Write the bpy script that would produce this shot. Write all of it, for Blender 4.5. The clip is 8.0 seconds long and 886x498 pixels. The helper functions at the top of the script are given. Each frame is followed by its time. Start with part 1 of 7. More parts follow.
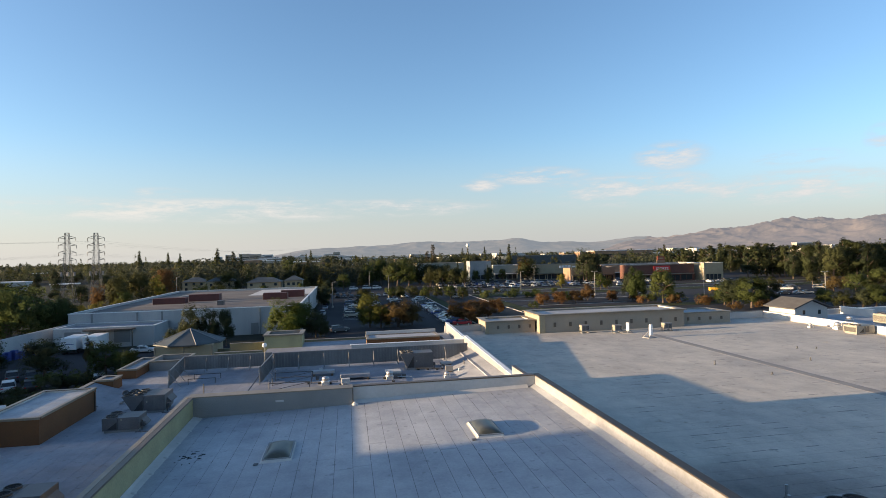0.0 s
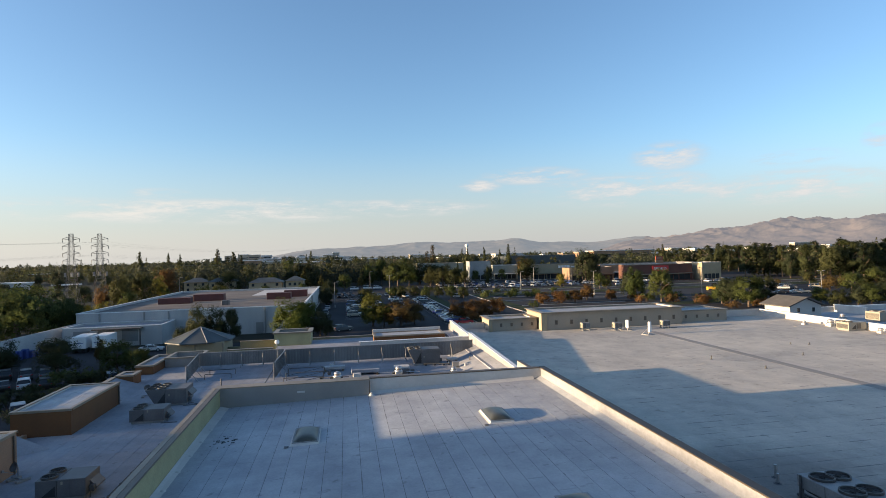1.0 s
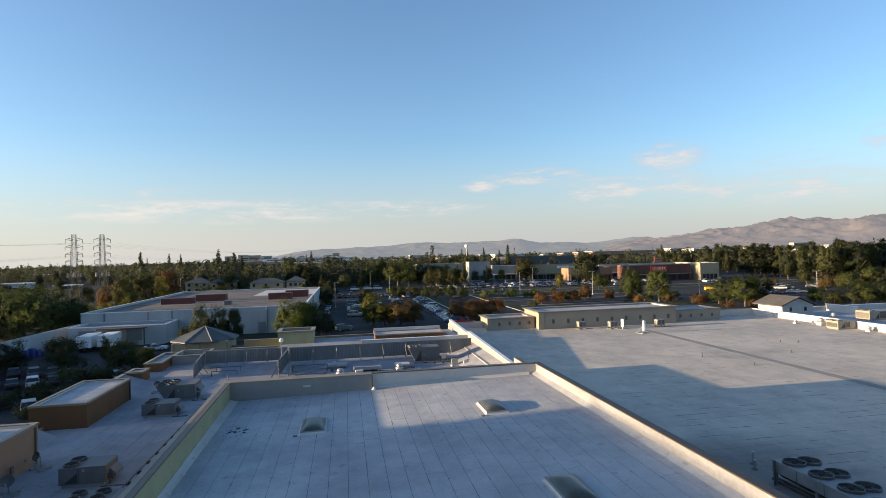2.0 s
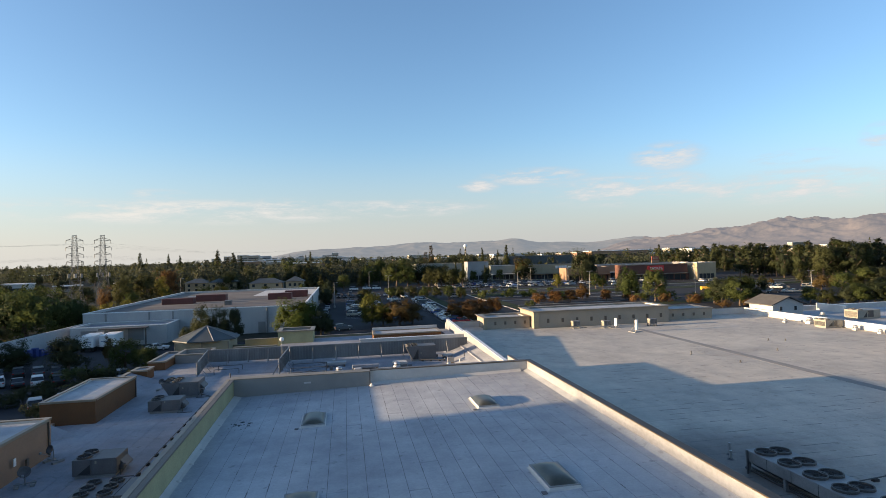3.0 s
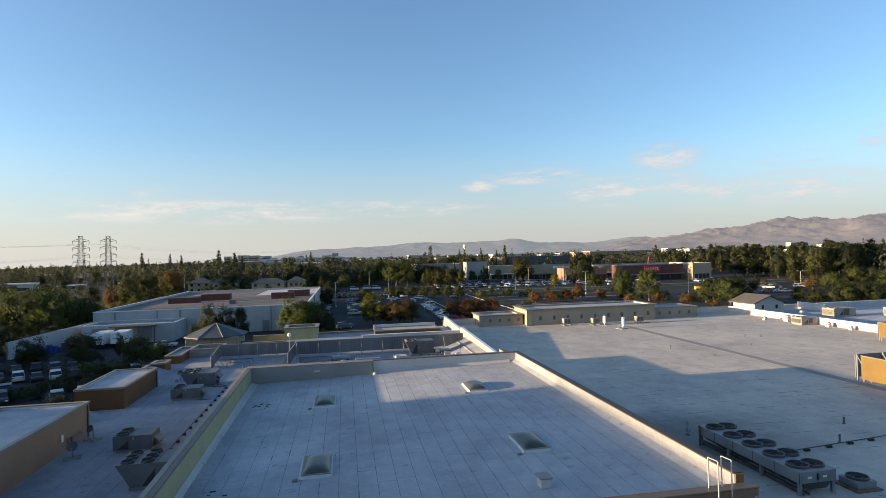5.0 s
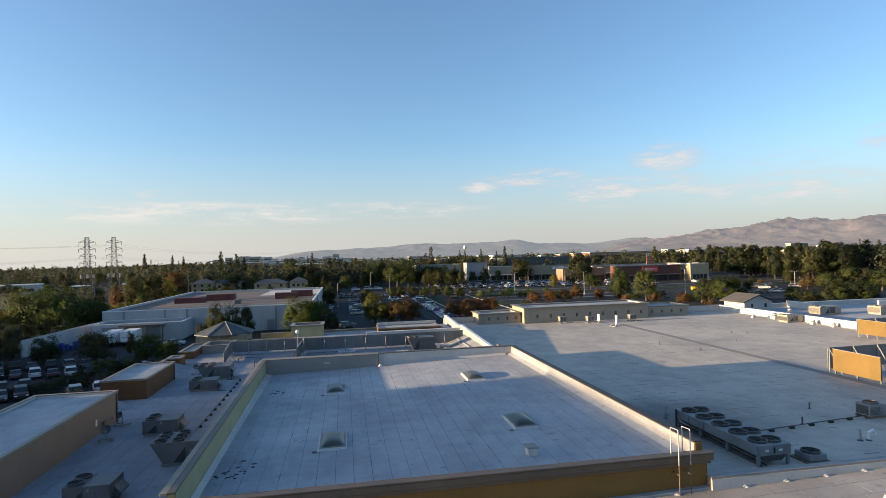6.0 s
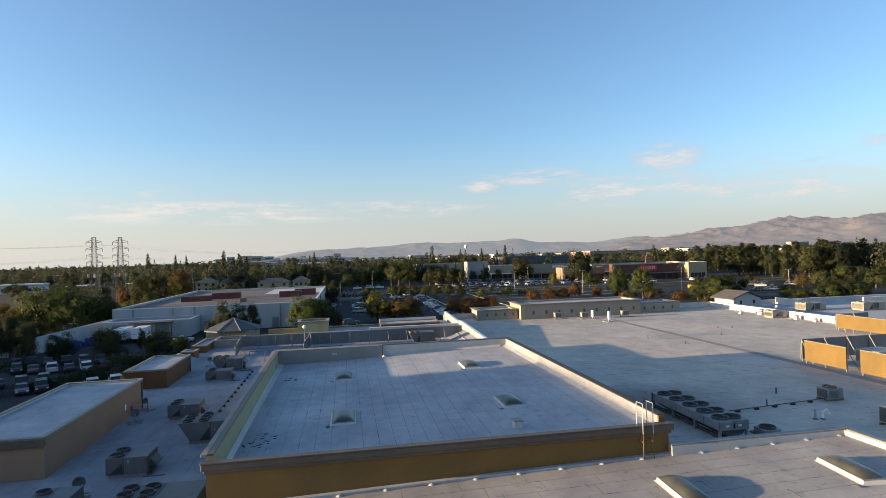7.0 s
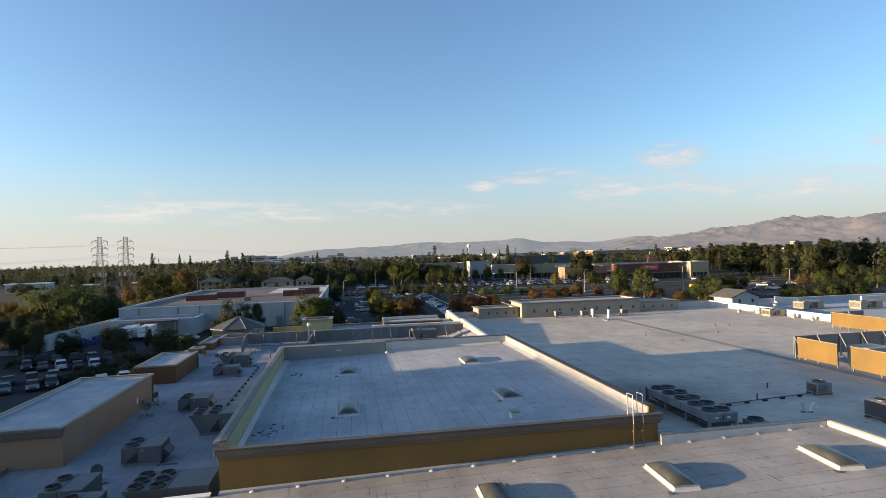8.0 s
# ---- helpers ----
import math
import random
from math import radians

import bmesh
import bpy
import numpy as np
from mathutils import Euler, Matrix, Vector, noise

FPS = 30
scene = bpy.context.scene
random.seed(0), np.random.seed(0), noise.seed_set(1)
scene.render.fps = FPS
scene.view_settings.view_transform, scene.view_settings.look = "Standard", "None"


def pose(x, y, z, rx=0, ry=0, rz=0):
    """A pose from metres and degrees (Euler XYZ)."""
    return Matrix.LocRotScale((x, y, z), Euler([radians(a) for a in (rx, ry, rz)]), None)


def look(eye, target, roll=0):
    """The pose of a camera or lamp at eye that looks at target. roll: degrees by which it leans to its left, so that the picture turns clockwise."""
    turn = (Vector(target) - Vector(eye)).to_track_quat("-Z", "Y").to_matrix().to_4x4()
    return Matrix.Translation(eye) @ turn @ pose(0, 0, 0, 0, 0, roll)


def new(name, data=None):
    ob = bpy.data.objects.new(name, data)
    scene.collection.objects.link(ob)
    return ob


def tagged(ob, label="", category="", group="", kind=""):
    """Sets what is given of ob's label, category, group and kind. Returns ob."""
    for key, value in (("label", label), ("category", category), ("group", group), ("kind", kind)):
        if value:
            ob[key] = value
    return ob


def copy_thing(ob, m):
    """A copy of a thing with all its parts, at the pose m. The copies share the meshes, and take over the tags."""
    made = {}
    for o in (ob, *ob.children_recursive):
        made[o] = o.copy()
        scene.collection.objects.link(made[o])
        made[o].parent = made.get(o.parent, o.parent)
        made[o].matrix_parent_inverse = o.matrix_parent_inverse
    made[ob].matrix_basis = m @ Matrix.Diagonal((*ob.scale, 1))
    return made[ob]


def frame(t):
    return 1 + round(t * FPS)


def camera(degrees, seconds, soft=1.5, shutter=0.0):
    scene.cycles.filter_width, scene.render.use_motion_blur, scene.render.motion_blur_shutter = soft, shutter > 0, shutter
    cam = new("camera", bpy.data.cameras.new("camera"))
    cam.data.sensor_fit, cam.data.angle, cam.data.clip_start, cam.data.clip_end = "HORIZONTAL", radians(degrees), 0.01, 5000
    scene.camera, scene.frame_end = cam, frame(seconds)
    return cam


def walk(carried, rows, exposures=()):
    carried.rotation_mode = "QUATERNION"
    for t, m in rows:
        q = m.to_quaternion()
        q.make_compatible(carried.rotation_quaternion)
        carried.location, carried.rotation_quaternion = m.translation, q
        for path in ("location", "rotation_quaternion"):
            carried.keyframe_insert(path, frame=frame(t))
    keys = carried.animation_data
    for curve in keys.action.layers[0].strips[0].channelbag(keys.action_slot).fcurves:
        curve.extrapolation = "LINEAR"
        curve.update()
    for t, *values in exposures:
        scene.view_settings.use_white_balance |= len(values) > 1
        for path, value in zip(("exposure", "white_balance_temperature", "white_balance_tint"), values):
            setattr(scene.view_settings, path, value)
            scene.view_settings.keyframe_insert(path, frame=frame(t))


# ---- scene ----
cam = camera(76.3, 8.0, soft=0.75)
PATH = [
    (0, (4.04, 15.763, 16.949), (4.376, 17.734, 16.966), -1.4),
    (0.5, (3.412, 14.776, 16.886), (3.75, 16.747, 16.904), -1.4),
    (1, (2.91, 13.875, 16.904), (3.251, 15.845, 16.922), -1.5),
    (1.5, (2.661, 13.002, 16.884), (3.002, 14.973, 16.904), -1.5),
    (3, (2.686, 10.55, 17.043), (3.031, 12.52, 17.062), -1.6),
    (3.5, (2.739, 9.73, 17.093), (3.085, 11.7, 17.112), -1.6),
    (4, (2.684, 8.824, 17.155), (3.03, 10.794, 17.173), -1.6),
    (4.5, (2.494, 7.717, 17.151), (2.841, 9.686, 17.17), -1.6),
    (5.8, (1.756, 3.7, 17.131), (2.1, 5.67, 17.151), -1.5),
    (6, (1.64, 3.048, 17.095), (1.985, 5.018, 17.118), -1.6),
    (6.5, (1.42, 1.222, 17.074), (1.763, 3.192, 17.096), -1.6),
    (7, (1.215, -0.524, 17.047), (1.556, 1.447, 17.067), -1.7),
    (7.5, (1.132, -1.572, 16.983), (1.468, 0.4, 17.003), -1.7),
    (8, (1.129, -1.866, 16.979), (1.46, 0.107, 16.998), -1.7),
]
walk(cam, [(t, look(eye, target, roll)) for t, eye, target, roll in PATH])

# ---- world and sun ----
SUN_EL = 6.2
world = bpy.data.worlds.new("sky")
scene.world = world
world.use_nodes = True
wn = world.node_tree.nodes
sky = wn.new("ShaderNodeTexSky")
sky.sky_type = "NISHITA"
sky.sun_disc = False
sky.sun_elevation = radians(SUN_EL + 4)
sky.sun_rotation = radians(-90)
sky.altitude = 20
sky.air_density = 1.0
sky.dust_density = 0.9
sky.ozone_density = 3.1
wn["Background"].inputs[1].default_value = 0.0603
world.node_tree.links.new(sky.outputs[0], wn["Background"].inputs[0])

sun = new("sun", bpy.data.lights.new("sun", "SUN"))
sun.data.energy, sun.data.angle, sun.data.color = 3.5, radians(0.6), (1.0, 0.715, 0.42)
sun.matrix_world = look((-500, 0, 500 * math.tan(radians(SUN_EL))), (0, 0, 0))
scene.view_settings.exposure = 2.18


# ---- materials ----
def nodes_of(name):
    m = bpy.data.materials.new(name)
    m.use_nodes = True
    return m, m.node_tree, m.node_tree.nodes["Principled BSDF"]


def link(tree, a, b):
    tree.links.new(a, b)


def noise_node(tree, co, scale, detail=5.0, rough=0.6, stretch=None):
    n = tree.nodes.new("ShaderNodeTexNoise")
    n.inputs["Scale"].default_value = scale
    n.inputs["Detail"].default_value = detail
    n.inputs["Roughness"].default_value = rough
    if stretch:
        mp = tree.nodes.new("ShaderNodeMapping")
        mp.inputs["Scale"].default_value = stretch
        link(tree, co, mp.inputs[0])
        co = mp.outputs[0]
    link(tree, co, n.inputs["Vector"])
    return n.outputs[0]


def ramp(tree, fac, lo, hi, a, b):
    r = tree.nodes.new("ShaderNodeValToRGB")
    r.color_ramp.elements[0].position, r.color_ramp.elements[1].position = lo, hi
    r.color_ramp.elements[0].color, r.color_ramp.elements[1].color = (*a, 1), (*b, 1)
    link(tree, fac, r.inputs[0])
    return r.outputs[0]


def mixed(tree, kind, fac, a, b):
    m = tree.nodes.new("ShaderNodeMix")
    m.data_type, m.blend_type = "RGBA", kind
    if isinstance(fac, float):
        m.inputs[0].default_value = fac
    else:
        link(tree, fac, m.inputs[0])
    link(tree, a, m.inputs[6])
    link(tree, b, m.inputs[7])
    return m.outputs[2]


def surface(name, col, dark=None, rough=0.8, grain=6.0, blot=0.35, bump=0.15, metal=0.0, spread=0.12, each=0.0, stretch=None, island=False):
    """A painted, coated or mineral surface: blotches, grain, fine relief, and a shift from piece to piece."""
    m, tree, p = nodes_of(name)
    co = tree.nodes.new("ShaderNodeTexCoord").outputs["Object"]
    dark = dark or tuple(c * 0.7 for c in col)
    big = noise_node(tree, co, blot, 6.0, 0.65, stretch)
    c = ramp(tree, big, 0.36, 0.66, dark, col)
    fine = noise_node(tree, co, grain, 6.0, 0.7)
    g = ramp(tree, fine, 0.3, 0.7, (1 - spread * 2,) * 3, (1 + spread * 0.4,) * 3)
    c = mixed(tree, "MULTIPLY", 1.0, c, g)
    if each:
        src = tree.nodes.new("ShaderNodeNewGeometry").outputs["Random Per Island"] if island else tree.nodes.new("ShaderNodeObjectInfo").outputs["Random"]
        e = ramp(tree, src, 0.0, 1.0, (1 - each,) * 3, (1.0 + each * 0.35,) * 3)
        c = mixed(tree, "MULTIPLY", 1.0, c, e)
    link(tree, c, p.inputs["Base Color"])
    r = tree.nodes.new("ShaderNodeMapRange")
    r.inputs[3].default_value, r.inputs[4].default_value = max(0.05, rough - 0.12), min(1.0, rough + 0.1)
    link(tree, fine, r.inputs[0])
    link(tree, r.outputs[0], p.inputs["Roughness"])
    p.inputs["Metallic"].default_value = metal
    if bump:
        b = tree.nodes.new("ShaderNodeBump")
        b.inputs["Strength"].default_value = bump
        b.inputs["Distance"].default_value = 0.03
        link(tree, fine, b.inputs["Height"])
        link(tree, b.outputs[0], p.inputs["Normal"])
    return m


def foliage(name, a, b):
    m, tree, p = nodes_of(name)
    g = tree.nodes.new("ShaderNodeNewGeometry").outputs["Random Per Island"]
    c = ramp(tree, g, 0.0, 1.0, a, b)
    o = tree.nodes.new("ShaderNodeObjectInfo").outputs["Random"]
    e = ramp(tree, o, 0.0, 1.0, (0.7, 0.75, 0.7), (1.25, 1.15, 1.1))
    c = mixed(tree, "MULTIPLY", 1.0, c, e)
    link(tree, c, p.inputs["Base Color"])
    p.inputs["Roughness"].default_value = 0.75
    p.inputs["Specular IOR Level"].default_value = 0.15
    t = tree.nodes.new("ShaderNodeBsdfTranslucent")
    link(tree, c, t.inputs[0])
    mx = tree.nodes.new("ShaderNodeMixShader")
    mx.inputs[0].default_value = 0.42
    link(tree, p.outputs[0], mx.inputs[1])
    link(tree, t.outputs[0], mx.inputs[2])
    link(tree, mx.outputs[0], tree.nodes["Material Output"].inputs[0])
    return m


def plain(name, col, rough=0.5, metal=0.0, coat=0.0):
    m, tree, p = nodes_of(name)
    p.inputs["Base Color"].default_value = (*col, 1)
    p.inputs["Roughness"].default_value = rough
    p.inputs["Metallic"].default_value = metal
    p.inputs["Coat Weight"].default_value = coat
    return m


def roofing(name, col, dark, soot_shade=None):
    """White-coated roll roofing: ponding stains, streaks, scuffs and mineral grain."""
    m, tree, p = nodes_of(name)
    co = tree.nodes.new("ShaderNodeNewGeometry").outputs["Position"]
    c = ramp(tree, noise_node(tree, co, 0.11, 7.0, 0.62), 0.38, 0.62, dark, col)
    c = mixed(tree, "MULTIPLY", 0.8, c, ramp(tree, noise_node(tree, co, 0.42, 8.0, 0.7), 0.36, 0.64, (0.80, 0.80, 0.81), (1.10, 1.10, 1.09)))
    streak = noise_node(tree, co, 0.5, 6.0, 0.7, (1.5, 0.5, 1))
    c = mixed(tree, "MULTIPLY", 0.7, c, ramp(tree, streak, 0.34, 0.6, (0.84, 0.84, 0.855), (1.03, 1.02, 1.0)))
    # soot round the condenser, widened to paint in shade between the blocks
    if soot_shade:
        sub = tree.nodes.new("ShaderNodeVectorMath")
        sub.operation = "DISTANCE"
        link(tree, co, sub.inputs[0])
        sub.inputs[1].default_value = soot_shade[:3]
        add = tree.nodes.new("ShaderNodeMath")
        add.operation = "MULTIPLY_ADD"
        link(tree, noise_node(tree, co, 0.9, 5.0, 0.65), add.inputs[0])
        add.inputs[1].default_value = -3.0
        link(tree, sub.outputs["Value"], add.inputs[2])
        rg = tree.nodes.new("ShaderNodeMapRange")
        rg.interpolation_type = "SMOOTHSTEP"
        link(tree, add.outputs[0], rg.inputs[0])
        rg.inputs[1].default_value, rg.inputs[2].default_value = soot_shade[3] * 0.1, soot_shade[3]
        c = mixed(tree, "MULTIPLY", 1.0, c, ramp(tree, rg.outputs[0], 0.0, 1.0, (0.5, 0.5, 0.52), (1, 1, 1)))
    fine = noise_node(tree, co, 9.0, 6.0, 0.75)
    c = mixed(tree, "MULTIPLY", 0.8, c, ramp(tree, fine, 0.3, 0.7, (0.84, 0.84, 0.84), (1.06, 1.06, 1.06)))
    spots = noise_node(tree, co, 2.3, 3.0, 0.5)
    c = mixed(tree, "MULTIPLY", 0.6, c, ramp(tree, spots, 0.27, 0.36, (0.55, 0.54, 0.53), (1, 1, 1)))
    o = tree.nodes.new("ShaderNodeObjectInfo").outputs["Random"]
    c = mixed(tree, "MULTIPLY", 1.0, c, ramp(tree, o, 0.0, 1.0, (0.985, 0.985, 0.985), (1.01, 1.01, 1.01)))
    link(tree, c, p.inputs["Base Color"])
    p.inputs["Roughness"].default_value = 0.78
    p.inputs["Specular IOR Level"].default_value = 0.3
    b = tree.nodes.new("ShaderNodeBump")
    b.inputs["Strength"].default_value = 0.6
    b.inputs["Distance"].default_value = 0.02
    link(tree, noise_node(tree, co, 7.0, 7.0, 0.75), b.inputs["Height"])
    link(tree, b.outputs[0], p.inputs["Normal"])
    return m


ZM_SOOT_SHADE = 6.3
M_ROOF = roofing("white_roof_coating", (0.43, 0.447, 0.467), (0.33, 0.347, 0.375))
M_ROOF_FRONT = roofing("weathered_roof_coating", (0.38, 0.365, 0.345), (0.285, 0.275, 0.265))
M_ROOF_GREY = roofing("grey_roof_coating", (0.54, 0.495, 0.425), (0.455, 0.42, 0.37), (22.2, 35.6, ZM_SOOT_SHADE, 6.0))
M_ROOF_DULL = roofing("dull_roof_coating", (0.30, 0.315, 0.35), (0.225, 0.235, 0.265))
M_DARKSEAM = surface("old_tar", (0.20, 0.20, 0.205), (0.13, 0.13, 0.135), grain=9)
M_SEAM = surface("seam_bitumen", (0.15, 0.15, 0.16), (0.07, 0.07, 0.075), grain=9)
M_COAT = surface("white_coating", (0.52, 0.51, 0.49), (0.42, 0.41, 0.40), 0.7, 5, 0.3, 0.12, spread=0.05)
# grimy white coat, also darkened to offset the low sun's glare
M_PARAPET = surface("dirty_sun_toned_coating", (0.30, 0.31, 0.33), (0.21, 0.215, 0.23), 0.8, 4, 0.5, 0.2, spread=0.12, stretch=(1, 0.5, 2))
M_PATCH = surface("bright_coating", (0.56, 0.55, 0.53), (0.46, 0.45, 0.44), 0.6, 9, 1.1, 0.4)
M_CAP = surface("tan_metal_cap", (0.27, 0.225, 0.165), (0.19, 0.16, 0.12), 0.5, 12, 0.7, 0.05)
M_CAPGREY = surface("dark_grey_metal_cap", (0.036, 0.036, 0.036), (0.024, 0.024, 0.025), 0.6, 12, 0.7, 0.05)
M_CAPDARK = surface("brown_metal_cap", (0.12, 0.092, 0.068), (0.08, 0.064, 0.05), 0.5, 12, 0.7, 0.05)
M_MUSTARD = surface("mustard_stucco", (0.19, 0.107, 0.027), (0.158, 0.09, 0.024), 0.9, 22, 0.4, 0.3)
M_ORANGE = surface("ochre_panel_paint", (0.165, 0.10, 0.02), (0.125, 0.078, 0.017), 0.75, 14, 0.5, 0.1, each=0.08)
M_BROWN = surface("rust_brown_stucco", (0.17, 0.072, 0.024), (0.13, 0.056, 0.02), 0.9, 22, 0.5, 0.3)
M_TAN = surface("tan_stucco", (0.31, 0.195, 0.125), (0.26, 0.165, 0.108), 0.9, 22, 0.4, 0.3)
M_CREAM = surface("cream_stucco", (0.37, 0.31, 0.205), (0.31, 0.26, 0.175), 0.9, 22, 0.4, 0.3)
M_YELLOWGREEN = surface("pale_olive_paint", (0.37, 0.345, 0.19), (0.29, 0.275, 0.155), 0.8, 12, 0.6, 0.15)
M_OLIVEWALL = surface("olive_stucco", (0.20, 0.195, 0.125), (0.16, 0.155, 0.10), 0.9, 22, 0.4, 0.3)
M_PALEFRONT = surface("pale_blue_grey_wall", (0.30, 0.32, 0.33), (0.24, 0.255, 0.265), 0.9, 9)
M_SAND = surface("sand_stucco", (0.35, 0.30, 0.235), (0.30, 0.26, 0.21), 0.9, 22, 0.4, 0.3)
M_GREYWALL = surface("grey_stucco", (0.28, 0.27, 0.255), (0.23, 0.22, 0.21), 0.9, 22, 0.4, 0.3)
M_SCREEN = surface("weathered_screen_metal", (0.235, 0.24, 0.245), (0.15, 0.152, 0.158), 0.55, 9, 0.55, 0.08, 0.3, each=0.15, stretch=(1, 1, 0.3))
M_GALV = surface("galvanised_steel", (0.55, 0.56, 0.57), (0.42, 0.43, 0.44), 0.42, 18, 1.2, 0.05, 0.75)
M_UNIT = surface("beige_grey_unit_paint", (0.13, 0.127, 0.13), (0.095, 0.093, 0.097), 0.55, 14, 0.8, 0.04, each=0.12)
M_UNITGREY = surface("grey_unit_paint", (0.27, 0.275, 0.275), (0.19, 0.195, 0.2), 0.5, 14, 0.8, 0.04, each=0.1)
M_UNITCREAM = surface("cream_unit_paint", (0.31, 0.29, 0.24), (0.25, 0.235, 0.195), 0.55, 14, 0.8, 0.04)
M_DARK = surface("dark_grille", (0.025, 0.025, 0.027), rough=0.6, grain=30)
M_RUBBER = surface("black_rubber", (0.03, 0.03, 0.03), rough=0.85, grain=25)
M_LOUVRE = surface("coil_fins", (0.09, 0.09, 0.092), rough=0.5, grain=40, metal=0.4)
M_COPPER = surface("pipe_insulation", (0.10, 0.10, 0.10), rough=0.8)
M_WOOD = surface("sleeper_wood", (0.24, 0.17, 0.11), (0.16, 0.11, 0.07), 0.9, 12, 1.5, 0.3)
M_SLATE = surface("slate_metal_roof", (0.075, 0.09, 0.095), (0.05, 0.06, 0.066), 0.6, 10, 0.5, 0.1, 0.0)
M_SHINGLE = surface("brown_shingles", (0.085, 0.083, 0.082), (0.058, 0.056, 0.056), 0.9, 9, 0.8, 0.5)
M_WHITEWALL = surface("white_painted_concrete", (0.46, 0.46, 0.45), (0.37, 0.375, 0.38), 0.85, 8, 0.25, 0.15, stretch=(1, 1, 0.25))
M_MAROON = surface("maroon_panel", (0.10, 0.028, 0.026), (0.07, 0.02, 0.02), 0.7, 9)
M_GRAVEL = surface("gravel_roof", (0.22, 0.20, 0.185), (0.13, 0.118, 0.11), 0.9, 4, 0.12, 0.3, stretch=(0.4, 1.6, 1))
M_ASPHALT = surface("asphalt", (0.043, 0.044, 0.049), (0.03, 0.031, 0.036), 0.9, 6, 0.09, 0.3)
M_ROAD = surface("road_asphalt", (0.055, 0.054, 0.055), (0.038, 0.038, 0.04), 0.9, 6, 0.12, 0.3)
M_LINE = surface("road_paint", (0.68, 0.67, 0.63), (0.4, 0.4, 0.38), 0.8, 9, 2.0)
M_KERB = surface("kerb_concrete", (0.42, 0.40, 0.37), (0.34, 0.32, 0.30), 0.9, 9)
M_GRASS = surface("verge_grass", (0.05, 0.062, 0.026), (0.035, 0.042, 0.02), 1.0, 3, 0.2, 0.5)
M_EARTH = surface("town_ground", (0.034, 0.037, 0.03), (0.022, 0.028, 0.02), 1.0, 0.6, 0.012, 0.2)
for _m in (M_ASPHALT, M_ROAD, M_EARTH, M_GRASS, M_GRAVEL):
    _m.node_tree.nodes["Principled BSDF"].inputs["Specular IOR Level"].default_value = 0.12
M_BARK = surface("bark", (0.14, 0.10, 0.075), (0.08, 0.06, 0.045), 0.95, 14, 2.0, 0.6)
M_STEEL = plain("painted_steel", (0.22, 0.225, 0.23), 0.5, 0.4)
M_LATTICE = plain("tower_steel", (0.11, 0.11, 0.11), 0.5, 0.5)
M_WHITE = surface("white_paint", (0.80, 0.80, 0.79), (0.72, 0.72, 0.72), 0.5, 10, 0.7, 0.03)
M_BLUE = surface("blue_tarpaulin", (0.03, 0.06, 0.25), (0.02, 0.04, 0.17), 0.6, 9)
M_RED = surface("red_sign", (0.55, 0.03, 0.03), (0.45, 0.025, 0.025), 0.5, 9)
M_SIGNORANGE = surface("orange_sign", (0.30, 0.07, 0.035), (0.24, 0.055, 0.03), 0.6, 9)
M_YELLOW = surface("yellow_machine", (0.62, 0.36, 0.03), (0.5, 0.28, 0.02), 0.5, 9)
M_BRICKRED = surface("red_brown_wall", (0.13, 0.055, 0.04), (0.10, 0.045, 0.035), 0.9, 9)
M_TEAL = surface("grey_green_wall", (0.22, 0.245, 0.22), (0.18, 0.20, 0.18), 0.9, 9)
M_FARWALL = surface("pale_wall", (0.42, 0.385, 0.325), (0.31, 0.285, 0.24), 0.9, 1, 0.05, 0.0, each=0.35)
M_GLASS = plain("window_glass", (0.03, 0.035, 0.04), 0.08, 0.0)
M_CARGLASS = plain("car_glass", (0.012, 0.014, 0.016), 0.06, 0.0, 0.4)
M_TYRE = plain("tyre_rubber", (0.02, 0.02, 0.02), 0.85)
M_RIM = plain("wheel_alloy", (0.5, 0.5, 0.5), 0.35, 0.8)
M_LAMP = plain("clear_lens", (0.75, 0.75, 0.73), 0.15)
M_TAIL = plain("red_lens", (0.35, 0.015, 0.012), 0.2)

# acrylic dome: smoky, half clear
M_DOME, _t, _p = nodes_of("bronze_acrylic")
_p.inputs["Base Color"].default_value = (0.36, 0.34, 0.25, 1)
_p.inputs["Roughness"].default_value = 0.3
_p.inputs["Specular IOR Level"].default_value = 0.5
_co = _t.nodes.new("ShaderNodeTexCoord").outputs["Object"]
link(_t, ramp(_t, noise_node(_t, _co, 2.5, 5.0, 0.6), 0.3, 0.7, (0.036, 0.037, 0.028), (0.075, 0.074, 0.055)), _p.inputs["Base Color"])

LEAF = {
    "willow": foliage("drooping_leaves", (0.042, 0.062, 0.023), (0.07, 0.092, 0.032)),
    "green": foliage("green_leaves", (0.042, 0.06, 0.02), (0.078, 0.098, 0.03)),
    "bright": foliage("fresh_leaves", (0.066, 0.094, 0.023), (0.118, 0.145, 0.037)),
    "dark": foliage("dark_leaves", (0.037, 0.048, 0.027), (0.054, 0.066, 0.034)),
    "olive": foliage("olive_leaves", (0.037, 0.044, 0.018), (0.057, 0.063, 0.024)),
    "autumn": foliage("rust_leaves", (0.10, 0.06, 0.027), (0.17, 0.098, 0.04)),
    "brown": foliage("brown_leaves", (0.078, 0.058, 0.024), (0.115, 0.084, 0.033)),
    "yellow": foliage("yellow_leaves", (0.092, 0.096, 0.022), (0.15, 0.145, 0.034)),
    "pine": foliage("pine_needles", (0.042, 0.052, 0.024), (0.066, 0.078, 0.032)),
    # far leaves greyed in base colour in place of distance haze
    "town": foliage("hazed_town_leaves", (0.034, 0.044, 0.033), (0.05, 0.06, 0.044)),
}
PAINT = {}
